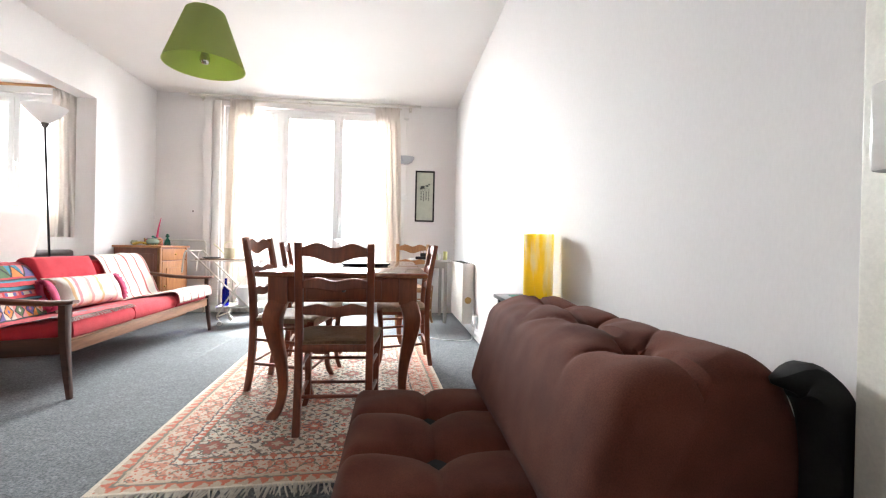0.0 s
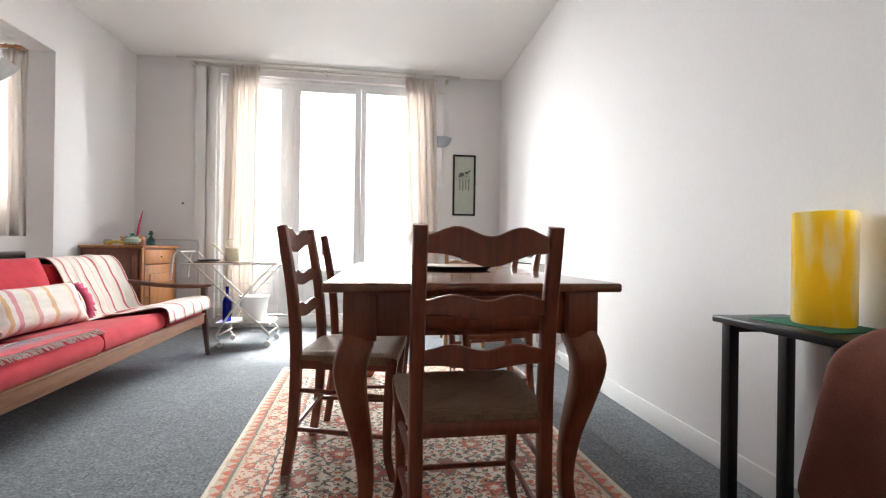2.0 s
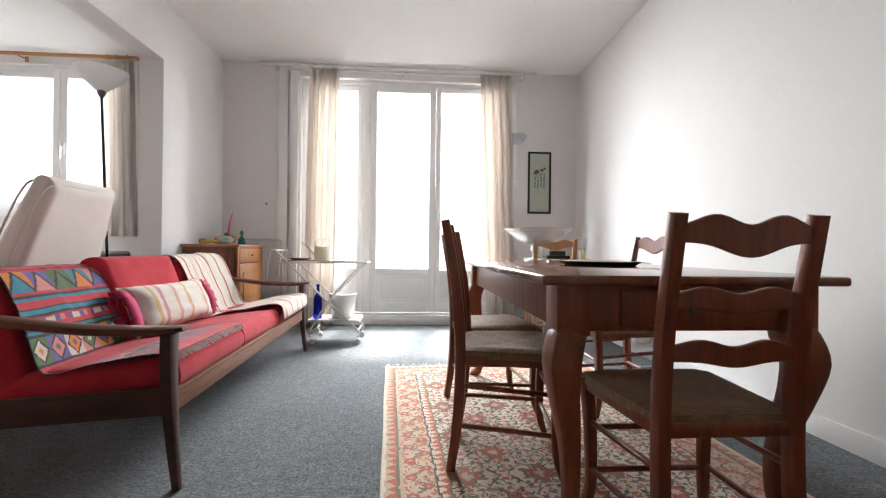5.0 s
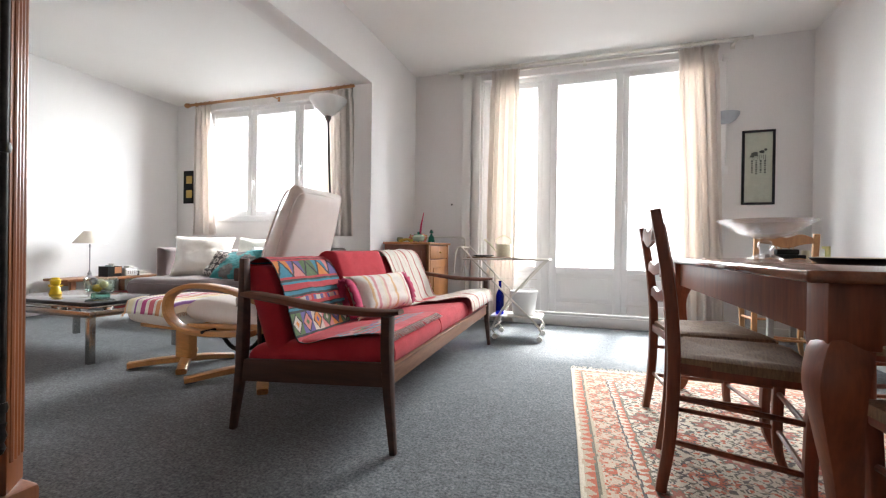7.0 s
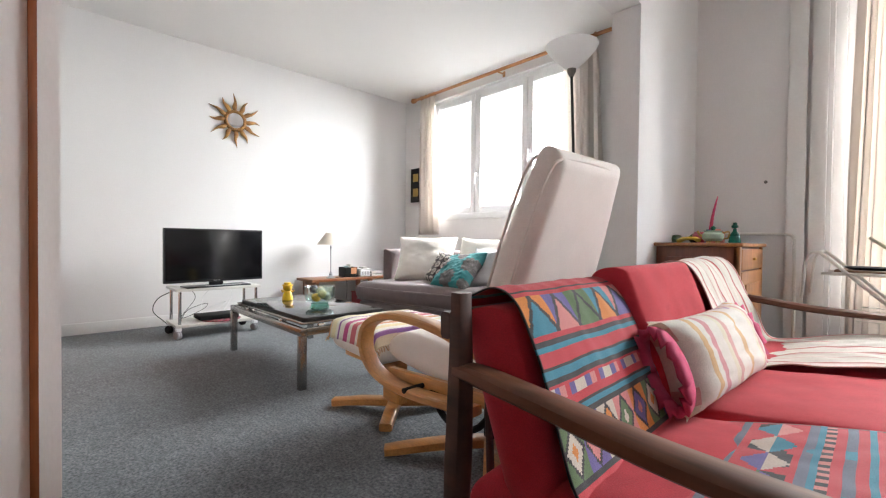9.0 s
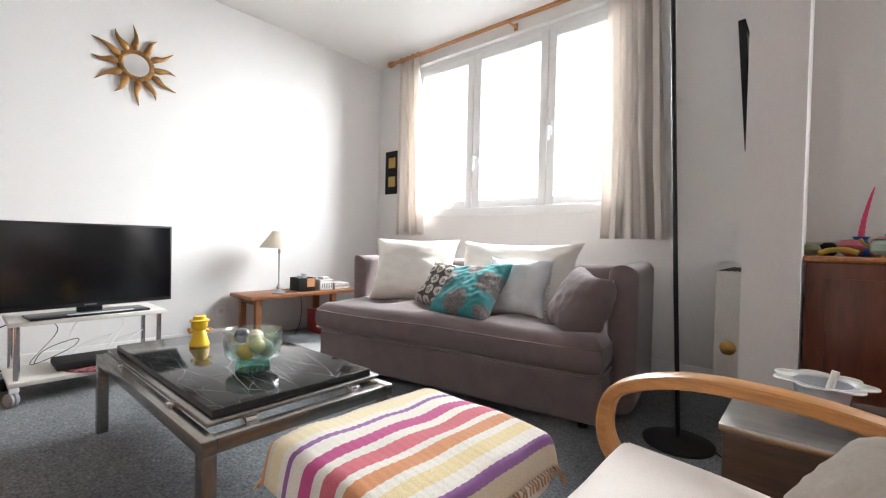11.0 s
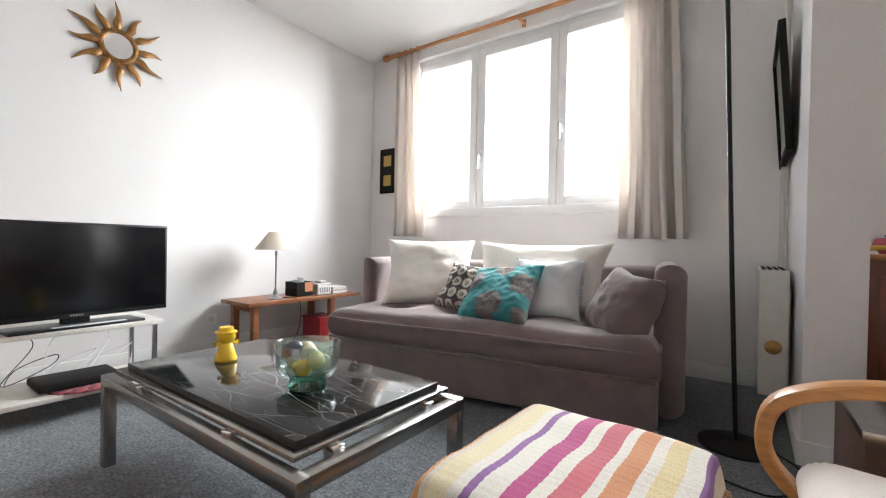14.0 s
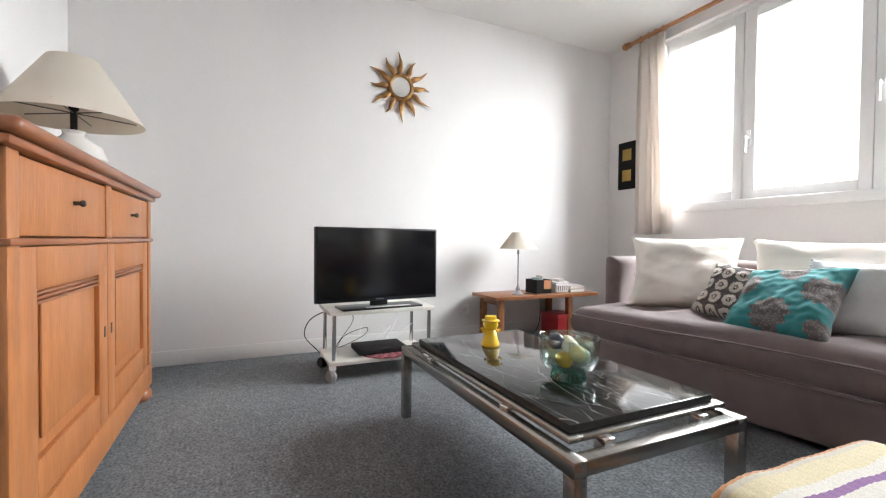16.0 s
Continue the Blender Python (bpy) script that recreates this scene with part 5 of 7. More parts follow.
part("knob", lathe([(0, 0), (0.006, 0), (0.012, 0.016), (0, 0.024)], 10), M_BRASS, dr).matrix_local = pose(cw_ - 0.002, 0.10, 0.42, 0, 90, 0)
dw = part("drawer", box(cw_ - 0.022, cw_ - 0.002, 0.062, cd_ - 0.062, chh - 0.148, chh - 0.015, 0.004), M_CAB, cab)
part("knob", lathe([(0, 0), (0.006, 0), (0.012, 0.016), (0, 0.024)], 10), M_BRASS, dw).matrix_local = pose(cw_ - 0.002, cd_ / 2, chh - 0.08, 0, 90, 0)
CT = 0.893


def flask(x, y, prof, mat, label, category, name="bottle"):
    o = tagged(part(name, lathe(prof, 24), mat), label, category)
    o.location = (x, y, CT)
    return o


flask(-2.50, 5.42, [(0, 0), (0.042, 0), (0.045, 0.01), (0.045, 0.075), (0.02, 0.095), (0.016, 0.10), (0, 0.10)], plain("pink_glaze", (0.62, 0.22, 0.19), 0.25), "squat pink glazed flask on the cabinet", "flask")
g = thing("green_bottle", at(-2.39, 5.40, CT), "small teal glass bottle with a knob stopper", "bottle")
part("flask", lathe([(0, 0), (0.036, 0), (0.038, 0.008), (0.03, 0.06), (0.012, 0.085), (0.012, 0.10), (0, 0.10)], 20), M_TEALGLASS, g)
part("stopper", lathe([(0, 0.10), (0.02, 0.106), (0.022, 0.12), (0.012, 0.132), (0.014, 0.142), (0, 0.146)], 16), plain("dark_green_glaze", (0.02, 0.12, 0.09), 0.2), g)
g = thing("perfume_bottle", at(-2.57, 5.52, CT), "blue glass bottle with a tall twisted pink stopper", "bottle")
part("flask", lathe([(0, 0), (0.05, 0), (0.052, 0.008), (0.034, 0.05), (0.024, 0.085), (0.034, 0.10), (0, 0.105)], 20), plain("blue_glaze", (0.02, 0.09, 0.30), 0.12), g)
b = bmesh.new()
pts = smooth_path([(0, 0, 0.10), (0.004, 0, 0.15), (0.012, 0.0, 0.21), (0.028, 0, 0.29), (0.042, 0, 0.35)], 6)
sweep(pts, [0.012 * (1 - k / (len(pts) - 1)) ** 0.7 * (1 + 0.10 * math.cos(k * 2.1)) + 0.002 for k in range(len(pts))], 12, up=(0, 1, 0), bm=b)
part("stopper", b, plain("pink_twisted_glass", (0.70, 0.06, 0.17), 0.15), g, "tall twisted pink spire")
flask(-2.61, 5.42, [(0, 0), (0.02, 0), (0.05, 0.03), (0.055, 0.055), (0.04, 0.08), (0.0, 0.085)], plain("rose_glass", (0.55, 0.12, 0.18), 0.2), "round rose glass pot on the cabinet", "pot", "round_pot")
g = thing("gilt_teapot", at(-2.49, 5.27, CT), "small mint green and gilt teapot on the cabinet", "teapot")
part("pot", lathe([(0, 0.012), (0.05, 0.012), (0.066, 0.03), (0.066, 0.06), (0.05, 0.078), (0.06, 0.085), (0, 0.088)], 24), plain("mint_glaze", (0.42, 0.55, 0.45), 0.2), g)
part("handle", tube([(0.058, 0, 0.07), (0.095, 0, 0.075), (0.09, 0, 0.035), (0.06, 0, 0.03)], 0.006, 8, 5), M_BRASS, g, "gilt handle")
part("spout", tube([(-0.055, 0, 0.04), (-0.085, 0, 0.06), (-0.098, 0, 0.085)], 0.008, 8, 5), M_BRASS, g, "gilt spout")
for k in range(4):
    part("foot", lathe([(0, 0), (0.008, 0), (0.007, 0.014), (0, 0.02)], 8, at=(0.04 * math.cos(k * 1.57 + 0.8), 0.04 * math.sin(k * 1.57 + 0.8), 0)), M_BRASS, g, "gilt ball foot")
part("lid_leaf", lathe([(0, 0.086), (0.012, 0.09), (0.02, 0.104), (0.008, 0.116), (0, 0.118)], 12), M_TEALGLASS, g)
o = flask(-2.76, 5.38, [(0, 0), (0.03, 0.004), (0.042, 0.03), (0.03, 0.056), (0, 0.062)], plain("olive_glaze", (0.28, 0.32, 0.20), 0.3), "small round olive green pot on the cabinet", "pot", "round_pot")
o = flask(-2.69, 5.56, [(0, 0), (0.024, 0), (0.04, 0.02), (0.04, 0.05), (0.02, 0.068), (0, 0.07)], M_MATTE, "small round black jar on the cabinet", "jar", "black_jar")
b = bmesh.new()
for k in range(3):
    tube([(-0.07, -0.01 + 0.022 * k, 0.012), (-0.03, 0.005 + 0.022 * k, 0.03), (0.03, 0.005 + 0.022 * k, 0.034), (0.07, -0.004 + 0.02 * k, 0.02)], 0.0135, 8, 4, bm=b)
o = tagged(part("bananas", b, plain("banana_skin", (0.62, 0.42, 0.05), 0.5)), "small bunch of yellow bananas on the cabinet", "bananas")
o.location = (-2.66, 5.30, CT - 0.002)
b = tube([(-2.12, YN - 0.03, 0.93), (-2.15, YN - 0.03, 0.96), (-2.3, YN - 0.03, 0.965), (-2.82, YN - 0.03, 0.965)], 0.012, 8, 4)
tube([(-2.12, YN - 0.03, 0.93), (-2.115, YN - 0.03, 0.6), (-2.115, YN - 0.03, 0.12), (-2.14, YN - 0.03, 0.0)], 0.012, 8, 4, bm=b)
setting("heating_pipe", b, M_ENAMEL, "cream painted heating pipe bent along the wall", "pipe")
o = tagged(part("wall_plug", lathe([(0, 0), (0.012, 0), (0.012, 0.006), (0, 0.008)], 12), M_IRON), "small dark screw plug in the wall", "wall plug")
o.matrix_world = pose(-2.30, YN, 1.36, 90, 0, 0)

# white wire trolley
TR = thing("wire_trolley", at(-1.50, 5.02, 0), "white enamelled folding wire trolley on castors", "trolley")
for y in (-0.17, 0.17):
    part("cross_frame", tube([(-0.46, y, 0.60), (-0.44, y, 0.80), (-0.40, y, 0.845), (-0.34, y, 0.80), (0.0, y, 0.46), (0.34, y, 0.14), (0.35, y, 0.06)], 0.009, 8, 5), M_ENAMEL, TR)
    part("cross_frame", tube([(-0.06, y, 0.06), (-0.07, y, 0.13), (0.10, y, 0.40), (0.36, y, 0.70), (0.42, y, 0.735), (0.34, y, 0.74), (-0.38, y, 0.735)], 0.009, 8, 5), M_ENAMEL, TR)
for x, z in ((-0.40, 0.845), (0.42, 0.735), (-0.06, 0.11), (0.345, 0.11)):
    part("cross_bar", sweep([(x, -0.17, z), (x, 0.17, z)], 0.008, 8), M_ENAMEL, TR)
b = bmesh.new()
for k in range(7):
    y = -0.16 + k * 0.32 / 6
    sweep([(-0.10, y, 0.205), (0.36, y, 0.205)], 0.003, 6, bm=b)
for x in (-0.10, 0.12, 0.36):
    sweep([(x, -0.17, 0.2), (x, 0.17, 0.2)], 0.004, 6, bm=b)
part("lower_shelf", b, M_ENAMEL, TR)
part("shelf_board", box(-0.10, 0.36, -0.16, 0.16, 0.209, 0.217, 0.003), M_ENAMEL, TR)
part("top_tray", box(-0.33, 0.10, -0.165, 0.165, 0.745, 0.757, 0.004), wood("tray_wood", (0.24, 0.14, 0.075), (0.16, 0.09, 0.05), 0.5, "x"), TR, "brown wooden tray")
b = bmesh.new()
for k in range(4):
    sweep([(-0.30 + 0.02 * k, 0.17, 0.30 + 0.08 * k), (0.20 + 0.03 * k, 0.17, 0.30 + 0.08 * k)], 0.003, 6, bm=b)
part("wire_rack", b, M_ENAMEL, TR)
for x in (-0.06, 0.345):
    for y in (-0.17, 0.17):
        cs = part("castor", lathe([(0, -0.01), (0.022, -0.01), (0.026, -0.004), (0.026, 0.004), (0.022, 0.01), (0, 0.01)], 16), M_ENAMEL, TR)
        cs.matrix_local = pose(x + 0.008, y, 0.026, 90, 0, 0)
o = tagged(part("blue_bottle", lathe([(0, 0), (0.036, 0), (0.038, 0.006), (0.038, 0.175), (0.03, 0.205), (0.014, 0.235), (0.013, 0.30), (0.016, 0.302), (0.016, 0.312), (0.012, 0.314), (0.0, 0.31)], 28), M_BLUEGLASS), "cobalt blue glass wine bottle on the trolley", "bottle")
o.location = (-1.53, 4.96, 0.217)
o = tagged(part("white_bucket", lathe([(0, 0), (0.095, 0), (0.10, 0.006), (0.122, 0.205), (0.13, 0.21), (0.132, 0.225), (0.126, 0.226), (0.117, 0.20), (0.094, 0.012), (0, 0.01)], 36), M_PVC), "plain white plastic pot on the trolley's lower shelf", "pot")
o.location = (-1.31, 5.02, 0.217)
wc = thing("watering_can", at(-1.52, 5.06, 0.757), "pale cream watering can with a hoop handle", "watering can")
cm = plain("pale_lime_enamel", (0.72, 0.72, 0.55), 0.35)
part("can", lathe([(0, 0), (0.065, 0), (0.068, 0.006), (0.07, 0.12), (0.066, 0.125), (0.062, 0.12), (0, 0.115)], 28), cm, wc)
part("hoop_handle", tube([(0.06, 0, 0.12), (0.07, 0, 0.17), (0.0, 0, 0.205), (-0.07, 0, 0.17), (-0.06, 0, 0.12)], 0.006, 8, 6), cm, wc)
part("spout", tube([(-0.06, 0, 0.04), (-0.12, 0, 0.11), (-0.19, 0, 0.17)], 0.009, 8, 5), cm, wc)
o = tagged(part("dark_saucer", lathe([(0, 0), (0.07, 0), (0.10, 0.012), (0.096, 0.016), (0.068, 0.005), (0, 0.004)], 26), M_MATTE), "flat dark saucer on the trolley tray", "saucer")
o.location = (-1.70, 4.98, 0.757)

# armoire beside the opening
AR = thing("armoire", at(-2.03, 1.61, 0), "tall old cherrywood armoire with panelled doors and fluted corner", "armoire")
AD, AW, AH = 0.72, 1.50, 2.25
part("carcass", box(-AD, -0.05, -AW + 0.05, -0.004, 0.12, AH, 0.004), M_ARMOIRE, AR)
part("plinth", box(-AD, 0.012, -AW, 0.008, 0.0, 0.25, 0.012), M_ARMOIRE, AR)
part("cornice", box(-AD, 0.06, -AW - 0.05, 0.05, AH, AH + 0.11, 0.02, 3), M_ARMOIRE, AR)
b = bmesh.new()
join(b, box(-0.045, 0.045, -0.02, 0.016, 0.25, AH, 0.003), pose(-0.036, -0.036, 0, 0, 0, -45))
pil = part("fluted_corner", b, M_ARMOIRE, AR, "chamfered corner with vertical flutes")
for k in range(4):
    f = bmesh.new()
    x = -0.027 + 0.018 * k
    join(f, sweep([(x, 0.016, 0.32), (x, 0.016, AH - 0.08)], (0.0062, 0.007), 8), pose(-0.036, -0.036, 0, 0, 0, -45))
    part("flute", f, M_ARMOIRE, pil)
for q in range(2):
    y1 = -0.074 - q * 0.70
    y0_ = y1 - 0.68
    dr = part("door", box(-0.06, -0.05, y0_ + 0.004, y1 - 0.004, 0.264, AH - 0.034), M_ARMOIRE, AR)
    for nm, a, c, e, g_ in (("stile", y0_, y0_ + 0.085, 0.26, AH - 0.03), ("stile", y1 - 0.085, y1, 0.26, AH - 0.03), ("rail", y0_ + 0.085, y1 - 0.085, 0.26, 0.40), ("rail", y0_ + 0.085, y1 - 0.085, 0.765, 0.885), ("rail", y0_ + 0.085, y1 - 0.085, AH - 0.17, AH - 0.03)):
        part(nm, box(-0.0495, -0.018, a, c, e, g_, 0.004), M_ARMOIRE, dr)
    for z0_, z1_ in ((0.40, 0.765), (0.885, AH - 0.17)):
        f = box(-0.058, -0.044, y0_ + 0.085, y1 - 0.085, z0_, z1_)
        box(-0.05, -0.032, y0_ + 0.13, y1 - 0.13, z0_ + 0.045, z1_ - 0.045, 0.010, bm=f)
        part("door_panel", f, M_ARMOIRE, dr)
        for a, c, e, g_ in ((y0_ + 0.085, y0_ + 0.103, z0_, z1_), (y1 - 0.103, y1 - 0.085, z0_, z1_), (y0_ + 0.103, y1 - 0.103, z0_, z0_ + 0.018), (y0_ + 0.103, y1 - 0.103, z1_ - 0.018, z1_)):
            part("moulding", box(-0.045, -0.024, a, c, e, g_, 0.006), M_ARMOIRE, dr)
h = bmesh.new()
sweep([(0.002, -0.066, 0.42), (0.002, -0.066, 2.05)], 0.0085, 10, up=(0, 1, 0), bm=h)
for z in (0.455, 1.05, 1.75):
    lathe([(0, -0.012), (0.011, -0.012), (0.014, 0), (0.011, 0.012), (0, 0.012)], 12, bm=h, at=(0.002, -0.066, z))
lathe([(0, 0.345), (0.005, 0.35), (0.01, 0.362), (0.006, 0.374), (0.012, 0.39), (0.008, 0.405), (0.011, 0.42), (0, 0.425)], 12, bm=h, at=(0.002, -0.066, 0))
part("hinge_rod", h, M_DARKIRON, AR, "long worn iron hinge rod with turned ends")

setting("trim", box(PX1, PX1 + 0.008, 1.832, 1.846, 0.11, BEAM, 0.002), M_ARMOIRE, "thin brown wooden bead near the opening's edge", "trim")

# wall light by the entrance, seen at the edge only
wl = thing("wall_light", at(XE - 0.07, 0.225, 1.19), "small white glass wall light on a metal bracket", "wall lamp")
part("bracket", box(-0.16, 0, -0.01, 0.01, 0.0, 0.012, 0.003), M_STEEL, wl)
part("knob", lathe([(0, 0.012), (0.035, 0.012), (0.03, 0.06), (0, 0.07)], 16), M_IRON, wl)
part("glass_shade", box(-0.13, -0.012, -0.06, 0.06, -0.13, -0.004, 0.008), M_CERAMIC, wl)


# ---- living room ----
# grey sofa
GS = at(-5.42, 4.22, 0, 9)
gs = thing("grey_sofa", GS, "plum-grey fabric sofa bed with piped mattress and low arms", "sofa")
GW, GD = 1.95, 0.92
part("base", box(0.0, GW, 0.03, GD, 0.035, 0.27, 0.03, 3), M_PLUM, gs)
for x in (0.1, GW - 0.1):
    for y in (0.1, GD - 0.1):
        part("foot", lathe([(0, 0), (0.025, 0), (0.03, 0.04), (0, 0.04)], 12), M_MATTE, gs).location = (x, y, 0)
b = bmesh.new()
tufts = [(x, y) for x in (-0.62, -0.2, 0.22, 0.64) for y in (-0.12, 0.2)]
join(b, pad(GW + 0.02, GD - 0.06, 0.20, 0.075, 0.025, 46, 26, 0.010, 31, tufts, 0.046, 0.085), Matrix.Translation((GW / 2, GD / 2 - 0.03, 0.262)))
mt = part("mattress", b, M_PLUM, gs)
for z, o in ((0.415, -0.006), (0.292, -0.006)):
    p_ = bmesh.new()
    sweep(smooth_path([(0.02, GD * 0.6, z), (0.0 + o, 0.10, z), (0.06, -0.006 + o, z), (0.5, -0.012 + o, z - 0.004), (1.0, -0.010 + o, z + 0.003), (1.5, -0.012 + o, z - 0.003), (GW - 0.06, -0.006 + o, z), (GW - o, 0.10, z), (GW - 0.01, GD * 0.4, z)], 8), 0.0065, 6, bm=p_)
    part("piping", p_, M_PLUM, mt)
b = bmesh.new()
join(b, pad(GW + 0.165, 0.50, 0.14, 0.06, 0.0, 30, 16, 0.004, 33), pose(GW / 2 - 0.0375, GD + 0.12, 0.535, 90, 0, 0))
part("backrest", b, M_PLUM, gs)
b = bmesh.new()
join(b, pad(0.62, 0.44, 0.12, 0.055, 0.0, 20, 16, 0.004, 34), pose(-0.06, GD - 0.20, 0.575, 90, 0, 90))
part("armrest", b, M_PLUM, gs)
b = bmesh.new()
join(b, pad(0.80, 0.77, 0.15, 0.06, 0.0, 20, 16, 0.004, 35), pose(GW - 0.03, GD - 0.29, 0.435, 90, 0, 90))
part("armrest", b, M_PLUM, gs)


def cushion(name, x, y, z, rz, tilt, w, h, t, mat, label, seed, colour=None, roll=0):
    m = GS @ at(x, y, z, rz) @ pose(0, 0, 0, -tilt, 0, 0) @ pose(0, 0, 0, 0, roll, 0)
    c = thing(name, m, label, "cushion", "cushions on the grey sofa")
    me = mesh_of(pillow(w, h, t, 26 if not colour else 64, seed, 0.014, 0.25), "cover", mat)
    if colour:
        dye_by_place(me, colour)
    part("cover", me, mat, c)
    return c


cushion("white_pillow", 0.47, 0.50, 0.45, 24, 25, 0.68, 0.54, 0.22, M_CREAM, "large cream cotton pillow leaning in the sofa corner", 1)
cushion("white_pillow", 1.20, 0.64, 0.45, -6, 15, 0.96, 0.50, 0.22, M_CREAM, "long cream cotton pillow against the sofa back", 2)


def spots(c):
    k = (c.x / 0.085 + 0.25, c.z / 0.085 + 0.2)
    r = math.hypot(k[0] % 1 - 0.5, k[1] % 1 - 0.5)
    return (0.55, 0.51, 0.46) if 0.18 < r < 0.43 or r < 0.09 else (0.075, 0.065, 0.066)


def blooms(c):
    teal, grey = (0.032, 0.235, 0.25), (0.13, 0.12, 0.12)
    for x, z, r in ((0.0, 0.11, 0.085), (-0.17, 0.30, 0.075), (0.17, 0.27, 0.08), (0.02, 0.40, 0.06), (0.2, 0.05, 0.05)):
        d, a = math.hypot(c.x - x, c.z - z), math.atan2(c.z - z, c.x - x)
        if d < r * (1 + 0.10 * math.cos(11 * a)):
            return grey if (d * 160) % 2 < 1.5 else (0.22, 0.21, 0.205)
    return teal


cushion("spotted_cushion", 0.77, 0.36, 0.45, -8, 34, 0.42, 0.38, 0.14, M_TEXTILE, "small dark grey cushion printed with white circles", 3, spots, 6)
cushion("teal_cushion", 1.07, 0.105, 0.44, -13, 47, 0.48, 0.48, 0.15, M_TEXTILE, "teal cushion printed with grey flower heads", 4, blooms, -7)
pale = cushion("pale_cushion", 1.33, 0.36, 0.45, 2, 28, 0.44, 0.42, 0.14, M_PALE, "pale blue-grey linen cushion with frayed edges", 5)
for s in (-1, 1):
    b = bmesh.new()
    for k in range(60):
        p_ = Vector((s * 0.196, 0, 0.01 + 0.40 * random.random()))
        sweep([p_, p_ + Vector((s * 0.018, random.uniform(-0.012, 0.012), random.uniform(-0.012, 0.012)))], 0.003, 5, bm=b)
    part("frayed_edge", b, M_PALE, pale)
cushion("plum_cushion", 1.70, 0.25, 0.41, -50, 24, 0.39, 0.40, 0.22, M_PLUM, "plum-grey cushion leaning against the sofa arm", 6, None, 8)

# coffee table
X0, X1, Y0, Y1 = -5.24, -3.98, 2.95, 3.64
ct = thing("coffee_table", at(0, 0, 0), "low brushed steel coffee table with raised inner frame", "coffee table")


def ring(x0, x1, y0, y1, z0, z1, w, bev=0.002):
    f = box(x0, x1, y0, y0 + w, z0, z1, bev)
    box(x0, x1, y1 - w, y1, z0, z1, bev, bm=f)
    box(x0, x0 + w, y0 + w, y1 - w, z0, z1, bev, bm=f)
    box(x1 - w, x1, y0 + w, y1 - w, z0, z1, bev, bm=f)
    return f


part("outer_frame", ring(X0, X1, Y0, Y1, 0.318, 0.36, 0.042), M_STEEL, ct)
part("inner_frame", ring(X0 + 0.055, X1 - 0.06, Y0 + 0.035, Y1 - 0.012, 0.372, 0.386, 0.05), M_STEEL, ct)
for x in (X0, X1 - 0.042):
    for y in (Y0, Y1 - 0.042):
        part("leg", box(x, x + 0.042, y, y + 0.042, 0, 0.318, 0.002), M_STEEL, ct)
for x, y in ((X0 + 0.30, Y0 + 0.04), (X1 - 0.35, Y0 + 0.04), (X1 - 0.062, Y0 + 0.16), (X1 - 0.062, Y1 - 0.14), (X0 + 0.30, Y1 - 0.045), (X0 + 0.045, Y0 + 0.16)):
    part("spacer", box(x - 0.02, x + 0.02, y - 0.02, y + 0.02, 0.33, 0.373, 0.003), M_CHROME, ct, "chromed spacer block")


def marble():
    m, nt, p = nodes_of("black_marble")
    n, ln = nt.nodes, nt.links
    tc = n.new("ShaderNodeTexCoord")
    total = None
    for sc_, wdt in ((3.4, 0.008), (6.5, 0.010), (12.0, 0.012)):
        mp = n.new("ShaderNodeMapping")
        mp.inputs["Rotation"].default_value = (0, 0, 0.5 + 0.06 * sc_)
        mp.inputs["Scale"].default_value = (0.5, 1.8, 0.3)
        ln.new(tc.outputs["Object"], mp.inputs[0])
        wob = n.new("ShaderNodeTexNoise")
        wob.inputs["Scale"].default_value, wob.inputs["Detail"].default_value = sc_ * 2.0, 4.0
        ln.new(mp.outputs[0], wob.inputs["Vector"])
        bend = n.new("ShaderNodeVectorMath")
        bend.operation = "MULTIPLY_ADD"
        bend.inputs[1].default_value = (0.22 / sc_,) * 3
        ln.new(wob.outputs["Color"], bend.inputs[0])
        ln.new(mp.outputs[0], bend.inputs[2])
        vo = n.new("ShaderNodeTexVoronoi")
        vo.voronoi_dimensions, vo.feature = "2D", "DISTANCE_TO_EDGE"
        vo.inputs["Scale"].default_value = sc_
        ln.new(bend.outputs[0], vo.inputs["Vector"])
        cr = n.new("ShaderNodeValToRGB")
        cr.color_ramp.elements[0].position, cr.color_ramp.elements[1].position = 0.0, wdt
        cr.color_ramp.elements[0].color, cr.color_ramp.elements[1].color = (1, 1, 1, 1), (0, 0, 0, 1)
        ln.new(vo.outputs["Distance"], cr.inputs[0])
        mk = n.new("ShaderNodeTexNoise")
        mk.inputs["Scale"].default_value = 4.0 + sc_ * 0.3
        ln.new(tc.outputs["Object"], mk.inputs["Vector"])
        mr = n.new("ShaderNodeMapRange")
        mr.inputs[1].default_value, mr.inputs[2].default_value = 0.38, 0.66
        ln.new(mk.outputs["Fac"], mr.inputs[0])
        ml = n.new("ShaderNodeMath")
        ml.operation = "MULTIPLY"
        ln.new(cr.outputs[0], ml.inputs[0])
        ln.new(mr.outputs[0], ml.inputs[1])
        if total:
            mx = n.new("ShaderNodeMath")
            mx.operation = "MAXIMUM"
            ln.new(total, mx.inputs[0])
            ln.new(ml.outputs[0], mx.inputs[1])
            total = mx.outputs[0]
        else:
            total = ml.outputs[0]
    mix = n.new("ShaderNodeMix")
    mix.data_type = "RGBA"
    mix.inputs["A"].default_value, mix.inputs["B"].default_value = (0.012, 0.013, 0.014, 1), (0.46, 0.455, 0.45, 1)
    ln.new(total, mix.inputs["Factor"])
    ln.new(mix.outputs["Result"], p.inputs["Base Color"])
    p.inputs["Roughness"].default_value = 0.10
    return m


